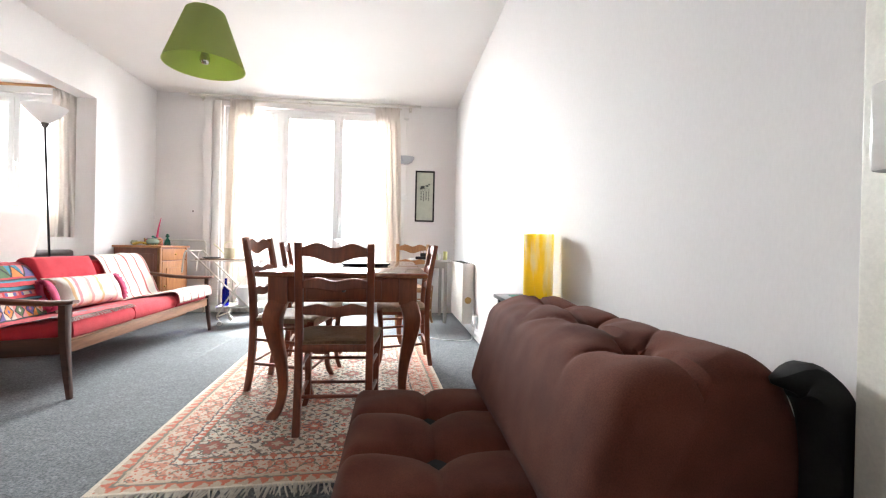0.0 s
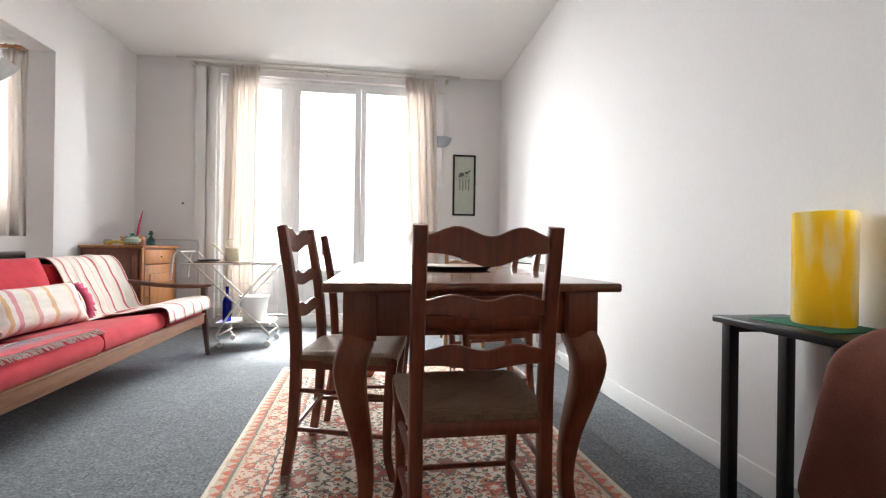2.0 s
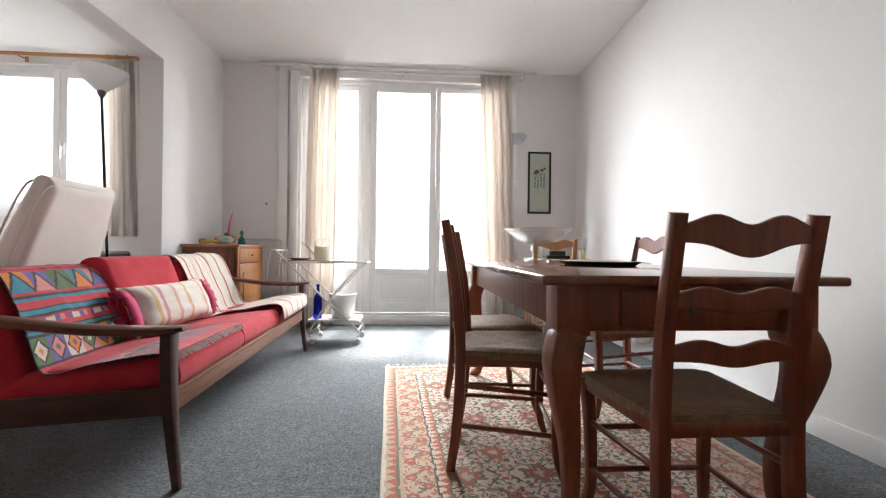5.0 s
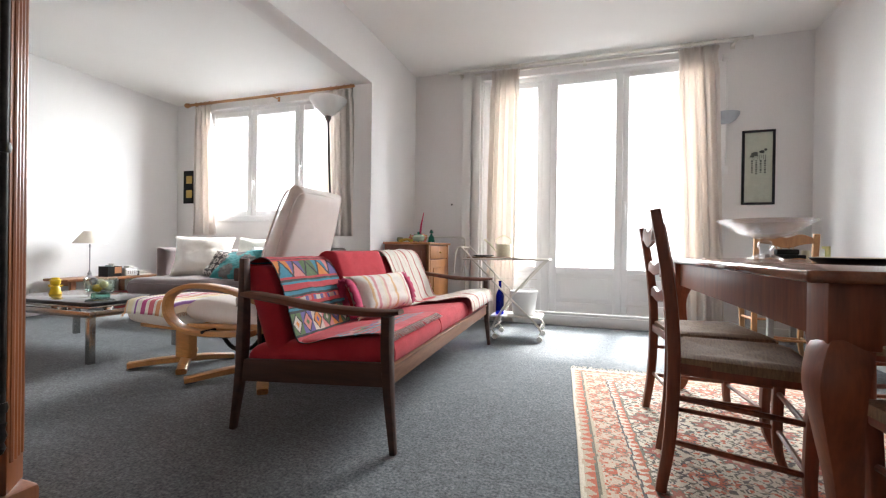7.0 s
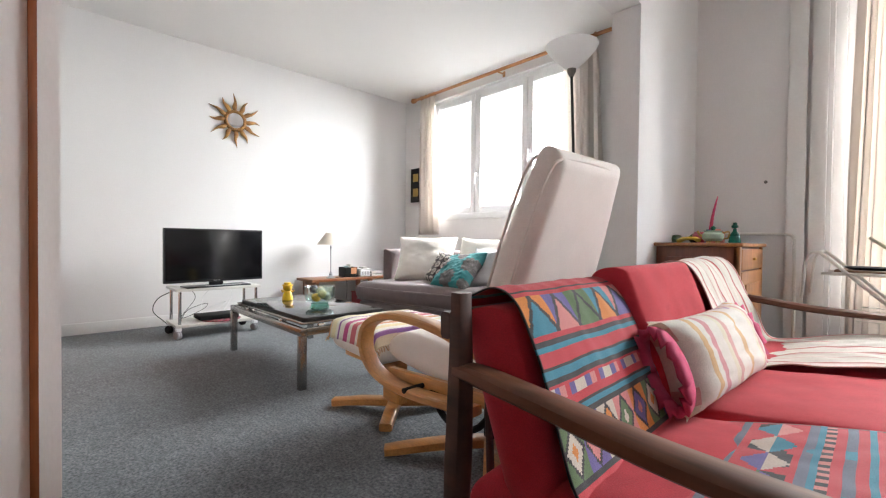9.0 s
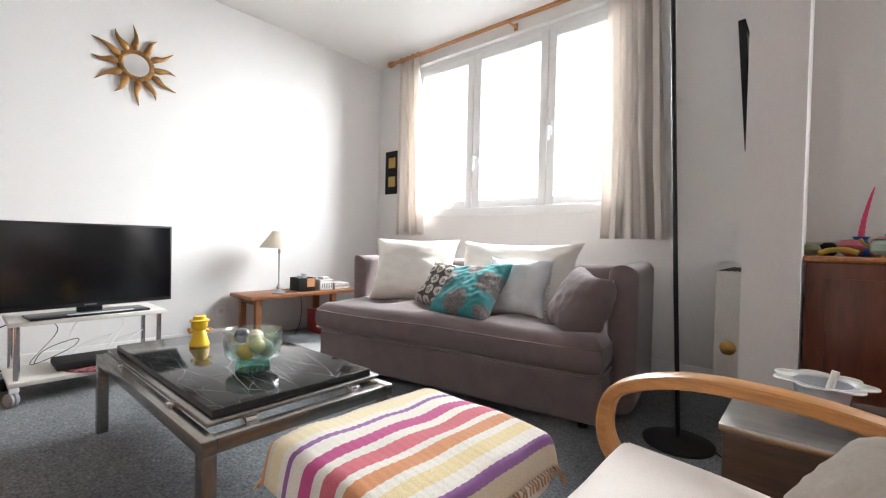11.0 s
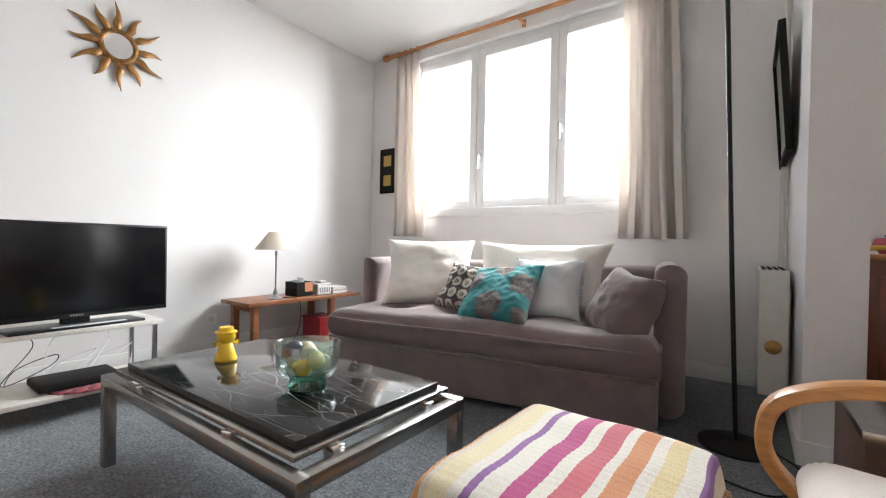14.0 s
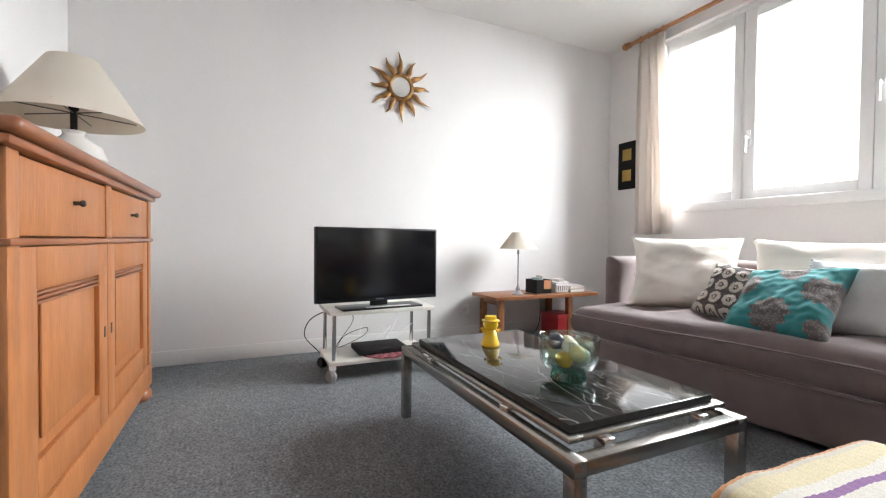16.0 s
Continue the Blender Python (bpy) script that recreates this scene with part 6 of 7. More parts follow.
slab = tagged(part("marble_slab", box(X0 + 0.09, X1 - 0.085, Y0 + 0.06, Y1 - 0.04, 0.386, 0.409, 0.003), marble()), "polished black marble slab with white veins on the steel table", "marble slab")
slab.data.materials.append(surface("cut_marble_edge", (0.014, 0.014, 0.015), (0.035, 0.035, 0.036), 0.35, scale=30, fine=200, bump=0.4, mottle=0.4, spec=0.4))
for f in slab.data.polygons:
    f.material_index = 0 if f.normal.z > 0.6 else 1
TM = 0.409

bw = thing("glass_bowl", at(-4.375, 3.275, TM), "heavy green-tinted glass bowl filled with stone eggs", "bowl")
part("bowl", lathe([(0.058, 0.0365), (0.084, 0.045), (0.098, 0.066), (0.104, 0.105), (0.107, 0.15), (0.105, 0.1535), (0.102, 0.15), (0.098, 0.105), (0.091, 0.070), (0.070, 0.052), (0.03, 0.047), (0, 0.046)], 48), M_BOWLBODY, bw)
part("foot", lathe([(0, 0.0), (0.058, 0.0), (0.063, 0.005), (0.060, 0.02), (0.057, 0.033), (0.060, 0.036), (0.03, 0.040), (0, 0.040)], 48), M_TEALFOOT, bw, "thick teal-tinted glass foot")
eggs = (((0.78, 0.50, 0.06), (0.02, -0.035, 0.075)), ((0.52, 0.55, 0.34), (-0.045, -0.01, 0.076)), ((0.52, 0.56, 0.45), (0.03, 0.03, 0.078)), ((0.80, 0.76, 0.40), (0.055, -0.012, 0.108)), ((0.62, 0.42, 0.25), (-0.01, 0.04, 0.082)), ((0.60, 0.60, 0.42), (0.01, 0.0, 0.122)), ((0.72, 0.66, 0.44), (-0.04, 0.03, 0.118)))
for k, (c, p_) in enumerate(eggs):
    e = tagged(part("stone_egg", lathe([(0.029 * math.sin(math.pi * q / 12) * (1 + 0.12 * math.cos(math.pi * q / 12)), -0.033 * math.cos(math.pi * q / 12)) for q in range(13)], 18), plain("egg_stone", c, 0.25)), "polished coloured stone egg lying in the glass bowl", "stone egg", "stone eggs")
    e.matrix_world = at(-4.375, 3.275, TM) @ pose(p_[0] * 1.12, p_[1] * 1.12, 0.079 + 0.75 * (p_[2] - 0.075), 70 + 40 * k, 30 * k, 55 * k)
e = tagged(part("glass_ball", lathe([(0.03 * math.sin(math.pi * q / 12), -0.03 * math.cos(math.pi * q / 12)) for q in range(13)], 20), plain("swirled_glass", (0.10, 0.11, 0.13), 0.05)), "dark swirled glass ball in the bowl", "glass ball")
e.location = (-4.412, 3.250, TM + 0.128)

# small yellow figure: one plain shape
b = lathe([(0, 0), (0.040, 0.0), (0.043, 0.006), (0.033, 0.04), (0.026, 0.066), (0.018, 0.072), (0.030, 0.08), (0.036, 0.098), (0.032, 0.112), (0.042, 0.114), (0.042, 0.119), (0.028, 0.123), (0.026, 0.138), (0, 0.141)], 20)
sweep([(0.0, 0.016, 0.078), (0.0, 0.042, 0.062), (0.0, 0.05, 0.075)], 0.008, 8, bm=b)
sweep([(0.0, -0.016, 0.078), (0.0, -0.042, 0.068), (0.0, -0.046, 0.085)], 0.008, 8, bm=b)
fig = tagged(part("toy_figure", b, plain("yellow_rubber", (0.86, 0.56, 0.02), 0.35)), "small yellow rubber toy figure standing on the marble", "toy")
fig.location = (-4.90, 3.27, TM)

# television and its cart
TVM = at(-5.985, 3.058, 0, 4.3)
tv = thing("television", TVM, "flat black television switched off on a low cart", "television")
part("casing", box(-0.045, 0.0, -0.432, 0.432, 0.488, 0.978, 0.005), M_BLACK, tv)
part("screen", box(0.0, 0.0025, -0.42, 0.42, 0.512, 0.967), M_SCREEN, tv, "dark glossy screen")
part("stand_foot", box(-0.11, 0.09, -0.28, 0.28, 0.443, 0.456, 0.005), M_BLACK, tv)
part("neck", box(-0.04, -0.012, -0.06, 0.06, 0.456, 0.50, 0.004), M_BLACK, tv)
b = bmesh.new()
for k in range(5):
    box(0.0026, 0.0032, -0.03 + 0.012 * k, -0.022 + 0.012 * k, 0.497, 0.503, bm=b)
part("maker_mark", b, plain("grey_print", (0.4, 0.4, 0.4)), tv, "small grey unreadable mark")
sb = tagged(part("remote_bar", box(0.04, 0.08, -0.12, 0.20, 0.0, 0.014, 0.004), M_PVC), "thin white remote bar lying before the television", "remote")
sb.matrix_world = at(-5.985, 3.058, 0.443, 4.3)
tc_ = thing("television_cart", at(-6.09, 3.065, 0), "white two-shelf cart with chrome legs and castors", "cart")
part("top_shelf", box(-0.20, 0.205, -0.36, 0.36, 0.418, 0.443, 0.004), M_ENAMEL, tc_)
part("lower_shelf", box(-0.20, 0.205, -0.36, 0.36, 0.10, 0.125, 0.004), M_ENAMEL, tc_)
for x in (-0.17, 0.17):
    for y in (-0.325, 0.325):
        part("leg", sweep([(x, y, 0.085), (x, y, 0.418)], 0.014, 14), M_CHROME, tc_)
        w = part("castor", lathe([(0, -0.022), (0.03, -0.022), (0.037, -0.014), (0.037, -0.004), (0.03, 0), (0.037, 0.004), (0.037, 0.014), (0.03, 0.022), (0, 0.022)], 22), plain("grey_castor", (0.25, 0.25, 0.26), 0.5) if x > 0 else M_MATTE, tc_)
        w.matrix_local = pose(x + 0.02, y - 0.02, 0.0375, 90, 0, 25)
        part("castor_fork", box(x - 0.016, x + 0.03, y - 0.03, y + 0.01, 0.07, 0.10, 0.006), M_PVC, tc_)
o = thing("round_placemat", at(-6.02, 3.10, 0.125), "round dark red woven placemat on the cart's lower shelf", "placemat")
me = mesh_of(lathe([(0, 0), (0.17, 0), (0.176, 0.005), (0.17, 0.011), (0.12, 0.0125), (0.05, 0.0125), (0, 0.0125)], 44), "mat", None)
part("mat", dye_by_place(me, lambda c: ((0.30, 0.03, 0.05), (0.42, 0.10, 0.13), (0.09, 0.02, 0.03))[int(math.atan2(c.y, c.x) * 7 + 30 + math.hypot(c.x, c.y) * 60) % 3]), None, o)
o = thing("player_box", at(-6.05, 3.07, 0.1375), "flat black player box on the placemat", "media player")
part("housing", box(-0.11, 0.12, -0.17, 0.17, 0, 0.042, 0.012, 3), M_MATTE, o)
cb = thing("television_cables", at(0, 0, 0), "tangle of black and white cables behind the cart", "cables")
for k in range(3):
    y = 2.90 + 0.17 * k
    z = 0.16 + 0.02 * (k % 3)
    pts = [(-6.24, y, 0.40), (-6.31, y + 0.05 * (-1) ** k, 0.30), (-6.25 + 0.03 * k, y - 0.08, 0.132), (-6.20, y + 0.10, z + 0.05), (-6.28, y + 0.14, 0.25), (-6.33, y - 0.02, 0.18), (-6.40, y - 0.06, 0.02), (-6.55, y, 0.006)]
    part("wire", tube(pts, 0.0024, 6, 6), M_PVC if k else M_MATTE, cb)
part("wire", tube([(-6.32, 2.80, 0.40), (-6.38, 2.66, 0.32), (-6.40, 2.62, 0.2), (-6.36, 2.70, 0.10), (-6.42, 2.78, 0.006)], 0.004, 6, 6), M_MATTE, cb)

# sunburst mirror
sbm = thing("sunburst_mirror", pose(XW + 0.004, 3.435, 2.203, 0, 90, 0), "gilded wooden sunburst mirror with pointed rays", "mirror")
part("glass", lathe([(0, 0.016), (0.085, 0.016), (0.085, 0.02), (0, 0.022)], 32), M_MIRROR, sbm, "small round mirror glass")
b = bmesh.new()
for k in range(32):
    a0 = 2 * math.pi * k / 32
    lathe([(0, -0.012), (0.012, -0.006), (0.0135, 0.002), (0.008, 0.011), (0, 0.013)], 8, bm=b, at=(0.098 * math.cos(a0), 0.098 * math.sin(a0), 0.018))
lathe([(0.083, 0.0), (0.118, 0.0), (0.122, 0.012), (0.112, 0.024), (0.092, 0.028), (0.083, 0.022), (0.083, 0.0)], 40, bm=b)
part("carved_rim", b, M_GILT, sbm)
for k in range(12):
    ln_ = 0.30 if k % 2 == 0 else 0.265
    pts = smooth_path([(0.108, 0, 0.010), (0.15, 0.004 * (-1) ** k, 0.016), (0.21, -0.006 * (-1) ** k, 0.014), (ln_, 0.010 * (-1) ** k, 0.010)], 5)
    wd = [(float(np.interp(q, [0, 0.35, 1], [0.018, 0.026, 0.002])), float(np.interp(q, [0, 0.35, 1], [0.012, 0.014, 0.003]))) for q in np.linspace(0, 1, len(pts))]
    f = bmesh.new()
    join(f, sweep(pts, wd, 8), pose(0, 0, 0, 0, 0, 30 * k + 2))
    part("ray", f, M_GILT, sbm)

# black panel with gold squares
bp_ = thing("wall_panel", at(-6.44, YN, 1.70), "black wall panel with two gold leaf squares", "wall art")
part("board", box(-0.115, 0.115, -0.02, 0, -0.245, 0.245, 0.003), M_MATTE, bp_)
gold = plain("gold_leaf", (0.55, 0.36, 0.10), 0.35, 0.6)
for z in (0.11, -0.105):
    part("gold_square", box(-0.055, 0.055, -0.026, -0.02, z - 0.058, z + 0.058, 0.002), gold, bp_)

# bench with lamp and boxes
bn = thing("low_bench", at(0, 0, 0), "low teak bench with square legs along the wall", "bench")
part("seat_board", box(-6.66, -6.24, 4.14, 5.28, 0.392, 0.422, 0.004), M_BENCH, bn)
for x in (-6.62, -6.33):
    for y in (4.20, 4.95):
        part("leg", box(x, x + 0.05, y, y + 0.05, 0, 0.392, 0.003), M_BENCH, bn)
part("rail", box(-6.60, -6.30, 4.21, 4.24, 0.34, 0.392, 0.003), M_BENCH, bn)
BZ = 0.422
ml_ = thing("table_lamp", at(-6.36, 4.44, BZ), "slim grey table lamp with a cream cone shade", "lamp")
part("stem", lathe([(0, 0), (0.055, 0), (0.058, 0.008), (0.03, 0.022), (0.018, 0.04), (0.022, 0.055), (0.01, 0.075), (0.006, 0.1), (0.006, 0.36), (0.012, 0.37), (0.008, 0.40), (0, 0.40)], 24), plain("grey_lamp_metal", (0.33, 0.33, 0.34), 0.4, 0.3), ml_)
part("shade", lathe([(0.165, 0.41), (0.168, 0.41), (0.060, 0.556), (0.055, 0.557), (0.164, 0.41)], 36), M_SHADE, ml_, "cream cone shade")
part("finial", lathe([(0, 0.54), (0.006, 0.545), (0.008, 0.556), (0, 0.562)], 10), M_BRASS, ml_)
part("shade_ring", sweep([(-0.05, 0, 0.536), (0.05, 0, 0.536)], 0.003, 6), M_IRON, ml_)
part("cord", tube([(0.0, 0.05, 0.005), (0.05, 0.09, 0.01), (0.10, 0.12, 0.003), (0.125, 0.15, -0.05), (0.10, 0.16, -0.25), (-0.05, 0.2, -0.40)], 0.003, 6, 5), M_MATTE, ml_)
o = thing("black_box", at(-6.43, 4.72, BZ), "black open storage box with cards and papers", "box")
f = ring(-0.085, 0.085, -0.085, 0.085, 0.0, 0.125, 0.006, 0.001)
part("box_walls", f, M_MATTE, o)
part("box_floor", box(-0.078, 0.078, -0.078, 0.078, 0.001, 0.006), M_MATTE, o)
for k, c in enumerate(((0.55, 0.24, 0.10), (0.30, 0.42, 0.44), (0.62, 0.60, 0.55), (0.25, 0.33, 0.36))):
    part("card", box(-0.06 + 0.012 * k, 0.07 - 0.01 * k, -0.07 + 0.035 * k, -0.058 + 0.035 * k, 0.01, 0.12 + 0.02 * (k % 3), 0.001), plain("card_ink", c, 0.7), o)
part("front_card", box(0.0862, 0.089, -0.005, 0.075, 0.04, 0.12), plain("orange_card", (0.58, 0.27, 0.13), 0.7), o)
o = thing("white_basket", at(-6.40, 4.92, BZ), "small white lidded basket on the bench", "basket")
part("basket_body", box(-0.07, 0.07, -0.075, 0.075, 0, 0.085, 0.012, 3), M_PVC, o)
part("lid", box(-0.075, 0.075, -0.08, 0.08, 0.085, 0.10, 0.005), M_PVC, o)
part("packet", box(-0.04, 0.05, -0.03, 0.04, 0.10, 0.125, 0.003), M_ENAMEL, o)
b = bmesh.new()
for k in range(5):
    box(0.0705, 0.0725, -0.055 + 0.025 * k, -0.042 + 0.025 * k, 0.02, 0.065, bm=b)
part("slots", b, plain("grey_slot", (0.3, 0.3, 0.3)), o)
for k, (c, lab) in enumerate((((0.62, 0.60, 0.56), "flat pale paperback lying on the bench"), ((0.40, 0.36, 0.32), "grey book lying under another"))):
    o = thing("book", at(-6.41, 5.09, BZ + 0.032 * (1 - k)), lab, "book", "books on the bench")
    part("cover", box(-0.08, 0.09, -0.085, 0.085, 0, 0.03, 0.003), plain("book_cover", c, 0.6), o)
    part("pages", box(-0.074, 0.0915, -0.08, 0.08, 0.004, 0.026), M_CREAM, o)
o = thing("red_box", at(-6.42, 4.86, 0), "red storage box under the bench", "box")
part("box_body", box(-0.12, 0.13, -0.02, 0.20, 0, 0.20, 0.008), plain("red_lacquer", (0.36, 0.02, 0.025), 0.4), o)
part("lid", box(-0.125, 0.135, -0.025, 0.205, 0.2, 0.222, 0.006), plain("red_lid", (0.36, 0.02, 0.025), 0.4), o)
sk = thing("wall_socket", at(XW, 4.08, 0.26), "white double wall socket above the baseboard", "socket")
part("plate", box(0, 0.012, -0.045, 0.045, -0.045, 0.045, 0.004), M_PVC, sk)
part("recess", lathe([(0, 0), (0.02, 0), (0.021, 0.002), (0, 0.002)], 16), M_ENAMEL, sk).matrix_local = pose(0.012, 0, 0, 0, 90, 0)

# floor lamp
fl = thing("torchiere", at(-3.205, 4.745, 0), "black torchiere floor lamp with a frosted glass bowl", "floor lamp")
part("base", lathe([(0, 0), (0.15, 0), (0.152, 0.012), (0.12, 0.024), (0.02, 0.032), (0, 0.034)], 32), M_MATTE, fl)
part("pole", sweep([(0, 0, 0.03), (-0.03, -0.012, 0.80), (-0.075, -0.035, 2.13)], 0.0105, 12), M_BLACK, fl)
part("cup", lathe([(0, 2.11), (0.016, 2.11), (0.03, 2.14), (0.034, 2.17), (0, 2.17)], 20, at=(-0.075, -0.035, 0)), M_IRON, fl)
part("glass_bowl", lathe([(0, 2.19), (0.04, 2.195), (0.12, 2.27), (0.175, 2.335), (0.19, 2.365), (0.186, 2.366), (0.17, 2.34), (0.115, 2.278), (0.038, 2.203), (0, 2.20)], 40, at=(-0.075, -0.035, -0.03)), cloth_thin("frosted_glass", (0.95, 0.95, 0.95), 0.4), fl, "frosted white glass bowl")
part("cable", tube([(0.1, 0.05, 0.01), (0.22, -0.1, 0.006), (0.2, -0.3, 0.006), (0.1, -0.42, 0.006), (-0.1, -0.35, 0.006), (-0.2, -0.2, 0.006)], 0.004, 6, 6), M_MATTE, fl)

# tilted picture on the partition
tp = thing("partition_picture", pose(PX0 - 0.030, 5.50, 1.76, 0, -4.0, 0), "black-framed dark green picture leaning out from the partition", "picture")
f = bmesh.new()
for a, c, d, e in ((-0.33, -0.30, -0.34, 0.34), (0.30, 0.33, -0.34, 0.34), (-0.30, 0.30, 0.31, 0.34), (-0.30, 0.30, -0.34, -0.31)):
    box(-0.045, -0.012, a, c, d, e, 0.003, bm=f)
part("frame", f, M_MATTE, tp)
part("print", box(-0.028, -0.016, -0.30, 0.30, -0.31, 0.31), surface("green_print", (0.10, 0.13, 0.08), (0.28, 0.30, 0.2), 0.35, scale=5, fine=30, bump=0, mottle=0.4), tp)
b = bmesh.new()
sweep([(PX0 - 0.03, 5.74, 0.80), (PX0 - 0.03, 5.74, CEIL)], 0.016, 10, up=(0, 1, 0), bm=b)
setting("heating_pipe", b, M_ENAMEL, "cream painted vertical heating pipe beside the partition", "pipe")


# bentwood recliner and footstool
RC = at(-2.75, 3.22, 0, 0)     # middle of the recliner; it faces -x
rc = thing("recliner", RC, "beige recliner with bent beech arms and a tall leaning back", "armchair")
b = bmesh.new()
join(b, pad(0.56, 0.58, 0.13, 0.06, 0.02, 22, 22, 0.006, 41), pose(-0.06, 0, 0.34, 0, 6, 0))
seat_ = part("seat_cushion", b, M_BEIGE, rc)
b = bmesh.new()
slab_ = pad(0.87, 0.56, 0.14, 0.062, 0.02, 28, 22, 0.006, 43)
for v in slab_.verts:                      # the back narrows and thins towards its head
    k_ = max(0.0, (v.co.x + 0.10) / 0.535)
    v.co.y = v.co.y * (1 - 0.22 * k_ ** 1.5) + 0.025 * k_
    v.co.z = 0.07 + (v.co.z - 0.07) * (1 - 0.22 * k_)
join(b, slab_, pose(0.135, 0, 0.37, 0, -73, 0) @ pose(0.42, 0, -0.07))
back_ = part("back_cushion", b, M_BEIGE, rc)
for s in (-1, 1):
    p_ = bmesh.new()
    loop = [(0.03, s * 0.268, 0.014), (0.40, s * 0.272, 0.014), (0.60, s * 0.258, 0.014), (0.77, s * 0.226, 0.014), (0.822, s * 0.17, 0.014), (0.832, 0, 0.014)]
    for side_ in (0.042, -0.042):
        join(p_, sweep(smooth_path([(x, y, 0.0) for x, y, z in loop], 6), 0.0055, 6), pose(0.135, 0, 0.37, 0, -73, 0) @ pose(0, 0, side_))
    part("piping", p_, M_BEIGE, back_)
    up_ = 0.028 * (s > 0)
    pts = smooth_path([(x, s * 0.372, z + up_ * min(1.0, max(0.0, (z - 0.33) / 0.2))) for x, z in ((0.24, 0.345), (-0.10, 0.322), (-0.28, 0.345), (-0.365, 0.40), (-0.385, 0.47), (-0.35, 0.54), (-0.22, 0.588), (-0.05, 0.594), (0.12, 0.572), (0.30, 0.52))], 6)
    part("armrest", sweep(pts, (0.0165, 0.033), 12, 0.75, up=(0, 1, 0)), M_BEECH, rc, "bent laminated beech arm loop")
    part("arm_bolt", sweep([(-0.08, s * 0.30, 0.335), (-0.08, s * 0.41, 0.335)], 0.010, 8), M_MATTE, rc)
    part("side_bar", sweep([(-0.30, s * 0.30, 0.33), (0.26, s * 0.30, 0.36)], (0.016, 0.026), 8, 0.9), M_BEECH, rc)
part("seat_beam", box(-0.04, 0.04, -0.34, 0.34, 0.295, 0.33, 0.006), M_MATTE, rc)
part("swivel", lathe([(0, 0.06), (0.035, 0.06), (0.035, 0.24), (0.06, 0.27), (0.06, 0.30), (0, 0.30)], 18), M_MATTE, rc)
part("recline_bar", tube([(-0.05, -0.29, 0.30), (0.05, -0.31, 0.24), (0.18, -0.31, 0.25), (0.26, -0.29, 0.34)], 0.012, 8, 5), M_MATTE, rc)
for c_, s_ in ((0.72, 0.85), (-0.72, 0.85), (-0.72, -0.85), (0.72, -0.85)):
    part("foot", sweep(smooth_path([(0, 0, 0.055), (0.2 * c_, 0.2 * s_, 0.045), (0.40 * c_, 0.40 * s_, 0.02)], 4), [(0.034, 0.022)] * 5 + [(0.034, 0.02)] * 3 + [(0.03, 0.018)], 8, 0.85), M_BEECH, rc, "flat beech foot")
o = thing("lumbar_cushion", RC @ at(0.0, -0.14, 0.475, -70) @ pose(0, 0, 0, -35, 0, 0), "small grey-beige cushion lying on the recliner seat", "cushion")
part("cover", mesh_of(pillow(0.36, 0.26, 0.12, 22, 9), "cover", plain("taupe_cloth", (0.34, 0.29, 0.25), 0.9)), None, o)

fs = thing("footstool", at(-3.44, 3.222, 0, -2), "beech footstool with a cream cushion", "footstool")
b = bmesh.new()
join(b, pad(0.43, 0.49, 0.12, 0.052, 0.02, 20, 22, 0.006, 45), pose(0, 0, 0.30, 0, 2, 0))
part("cushion", b, M_BEIGE, fs)
part("column", box(0.0, 0.13, -0.07, 0.0, 0.05, 0.285, 0.012), M_BEECH, fs)
part("seat_frame", box(-0.16, 0.16, -0.2, 0.2, 0.278, 0.306, 0.006), M_BEECH, fs)
for ex, ey in ((-0.21, -0.24), (0.24, -0.21), (0.20, 0.24), (-0.20, 0.24)):
    part("foot", sweep(smooth_path([(0.05, -0.02, 0.045), (0.05 + 0.5 * (ex - 0.05), -0.02 + 0.5 * (ey + 0.02), 0.038), (ex, ey, 0.02)], 4), [(0.032, 0.022)] * 6 + [(0.031, 0.02)] * 3, 8, 0.85), M_BEECH, fs)

STR = ((3, (0.64, 0.30, 0.12)), (0.6, (0.68, 0.62, 0.50)), (2.2, (0.78, 0.68, 0.44)), (1.2, (0.80, 0.75, 0.68)), (1.0, (0.27, 0.11, 0.32)), (2.2, (0.80, 0.75, 0.68)), (1.9, (0.50, 0.06, 0.22)), (1.3, (0.80, 0.75, 0.68)), (2.1, (0.60, 0.13, 0.17)), (1.0, (0.80, 0.75, 0.68)), (2.0, (0.64, 0.27, 0.12)), (1.2, (0.80, 0.75, 0.68)), (1.8, (0.78, 0.64, 0.36)), (1.6, (0.80, 0.75, 0.68)), (1.3, (0.27, 0.11, 0.32)), (1.5, (0.62, 0.50, 0.36)))


def stool_cloth(u, v):
    x, y = -0.262 + 0.524 * v, -0.305 + 0.61 * u
    e = max(abs(x) - 0.195, 0) ** 2 + max(abs(y) - 0.228, 0) ** 2
    z = 0.418 - 0.012 * (x / 0.25) ** 2 - 0.014 * (y / 0.3) ** 4 - min(0.085, 14.0 * e) + 0.006 * noise.noise(Vector((x * 9, y * 9, 2))) + 0.0014 * math.sin(u * 260)
    sx = x if abs(x) < 0.212 else math.copysign(0.212 + (abs(x) - 0.212) * 0.35, x)
    sy = y if abs(y) < 0.250 else math.copysign(0.250 + (abs(y) - 0.250) * 0.35, y)
    return (sx + 0.006 * noise.noise(Vector((y * 8, 1, 0))), sy + 0.006 * noise.noise(Vector((x * 8, 5, 0))), z - 0.010 * x)


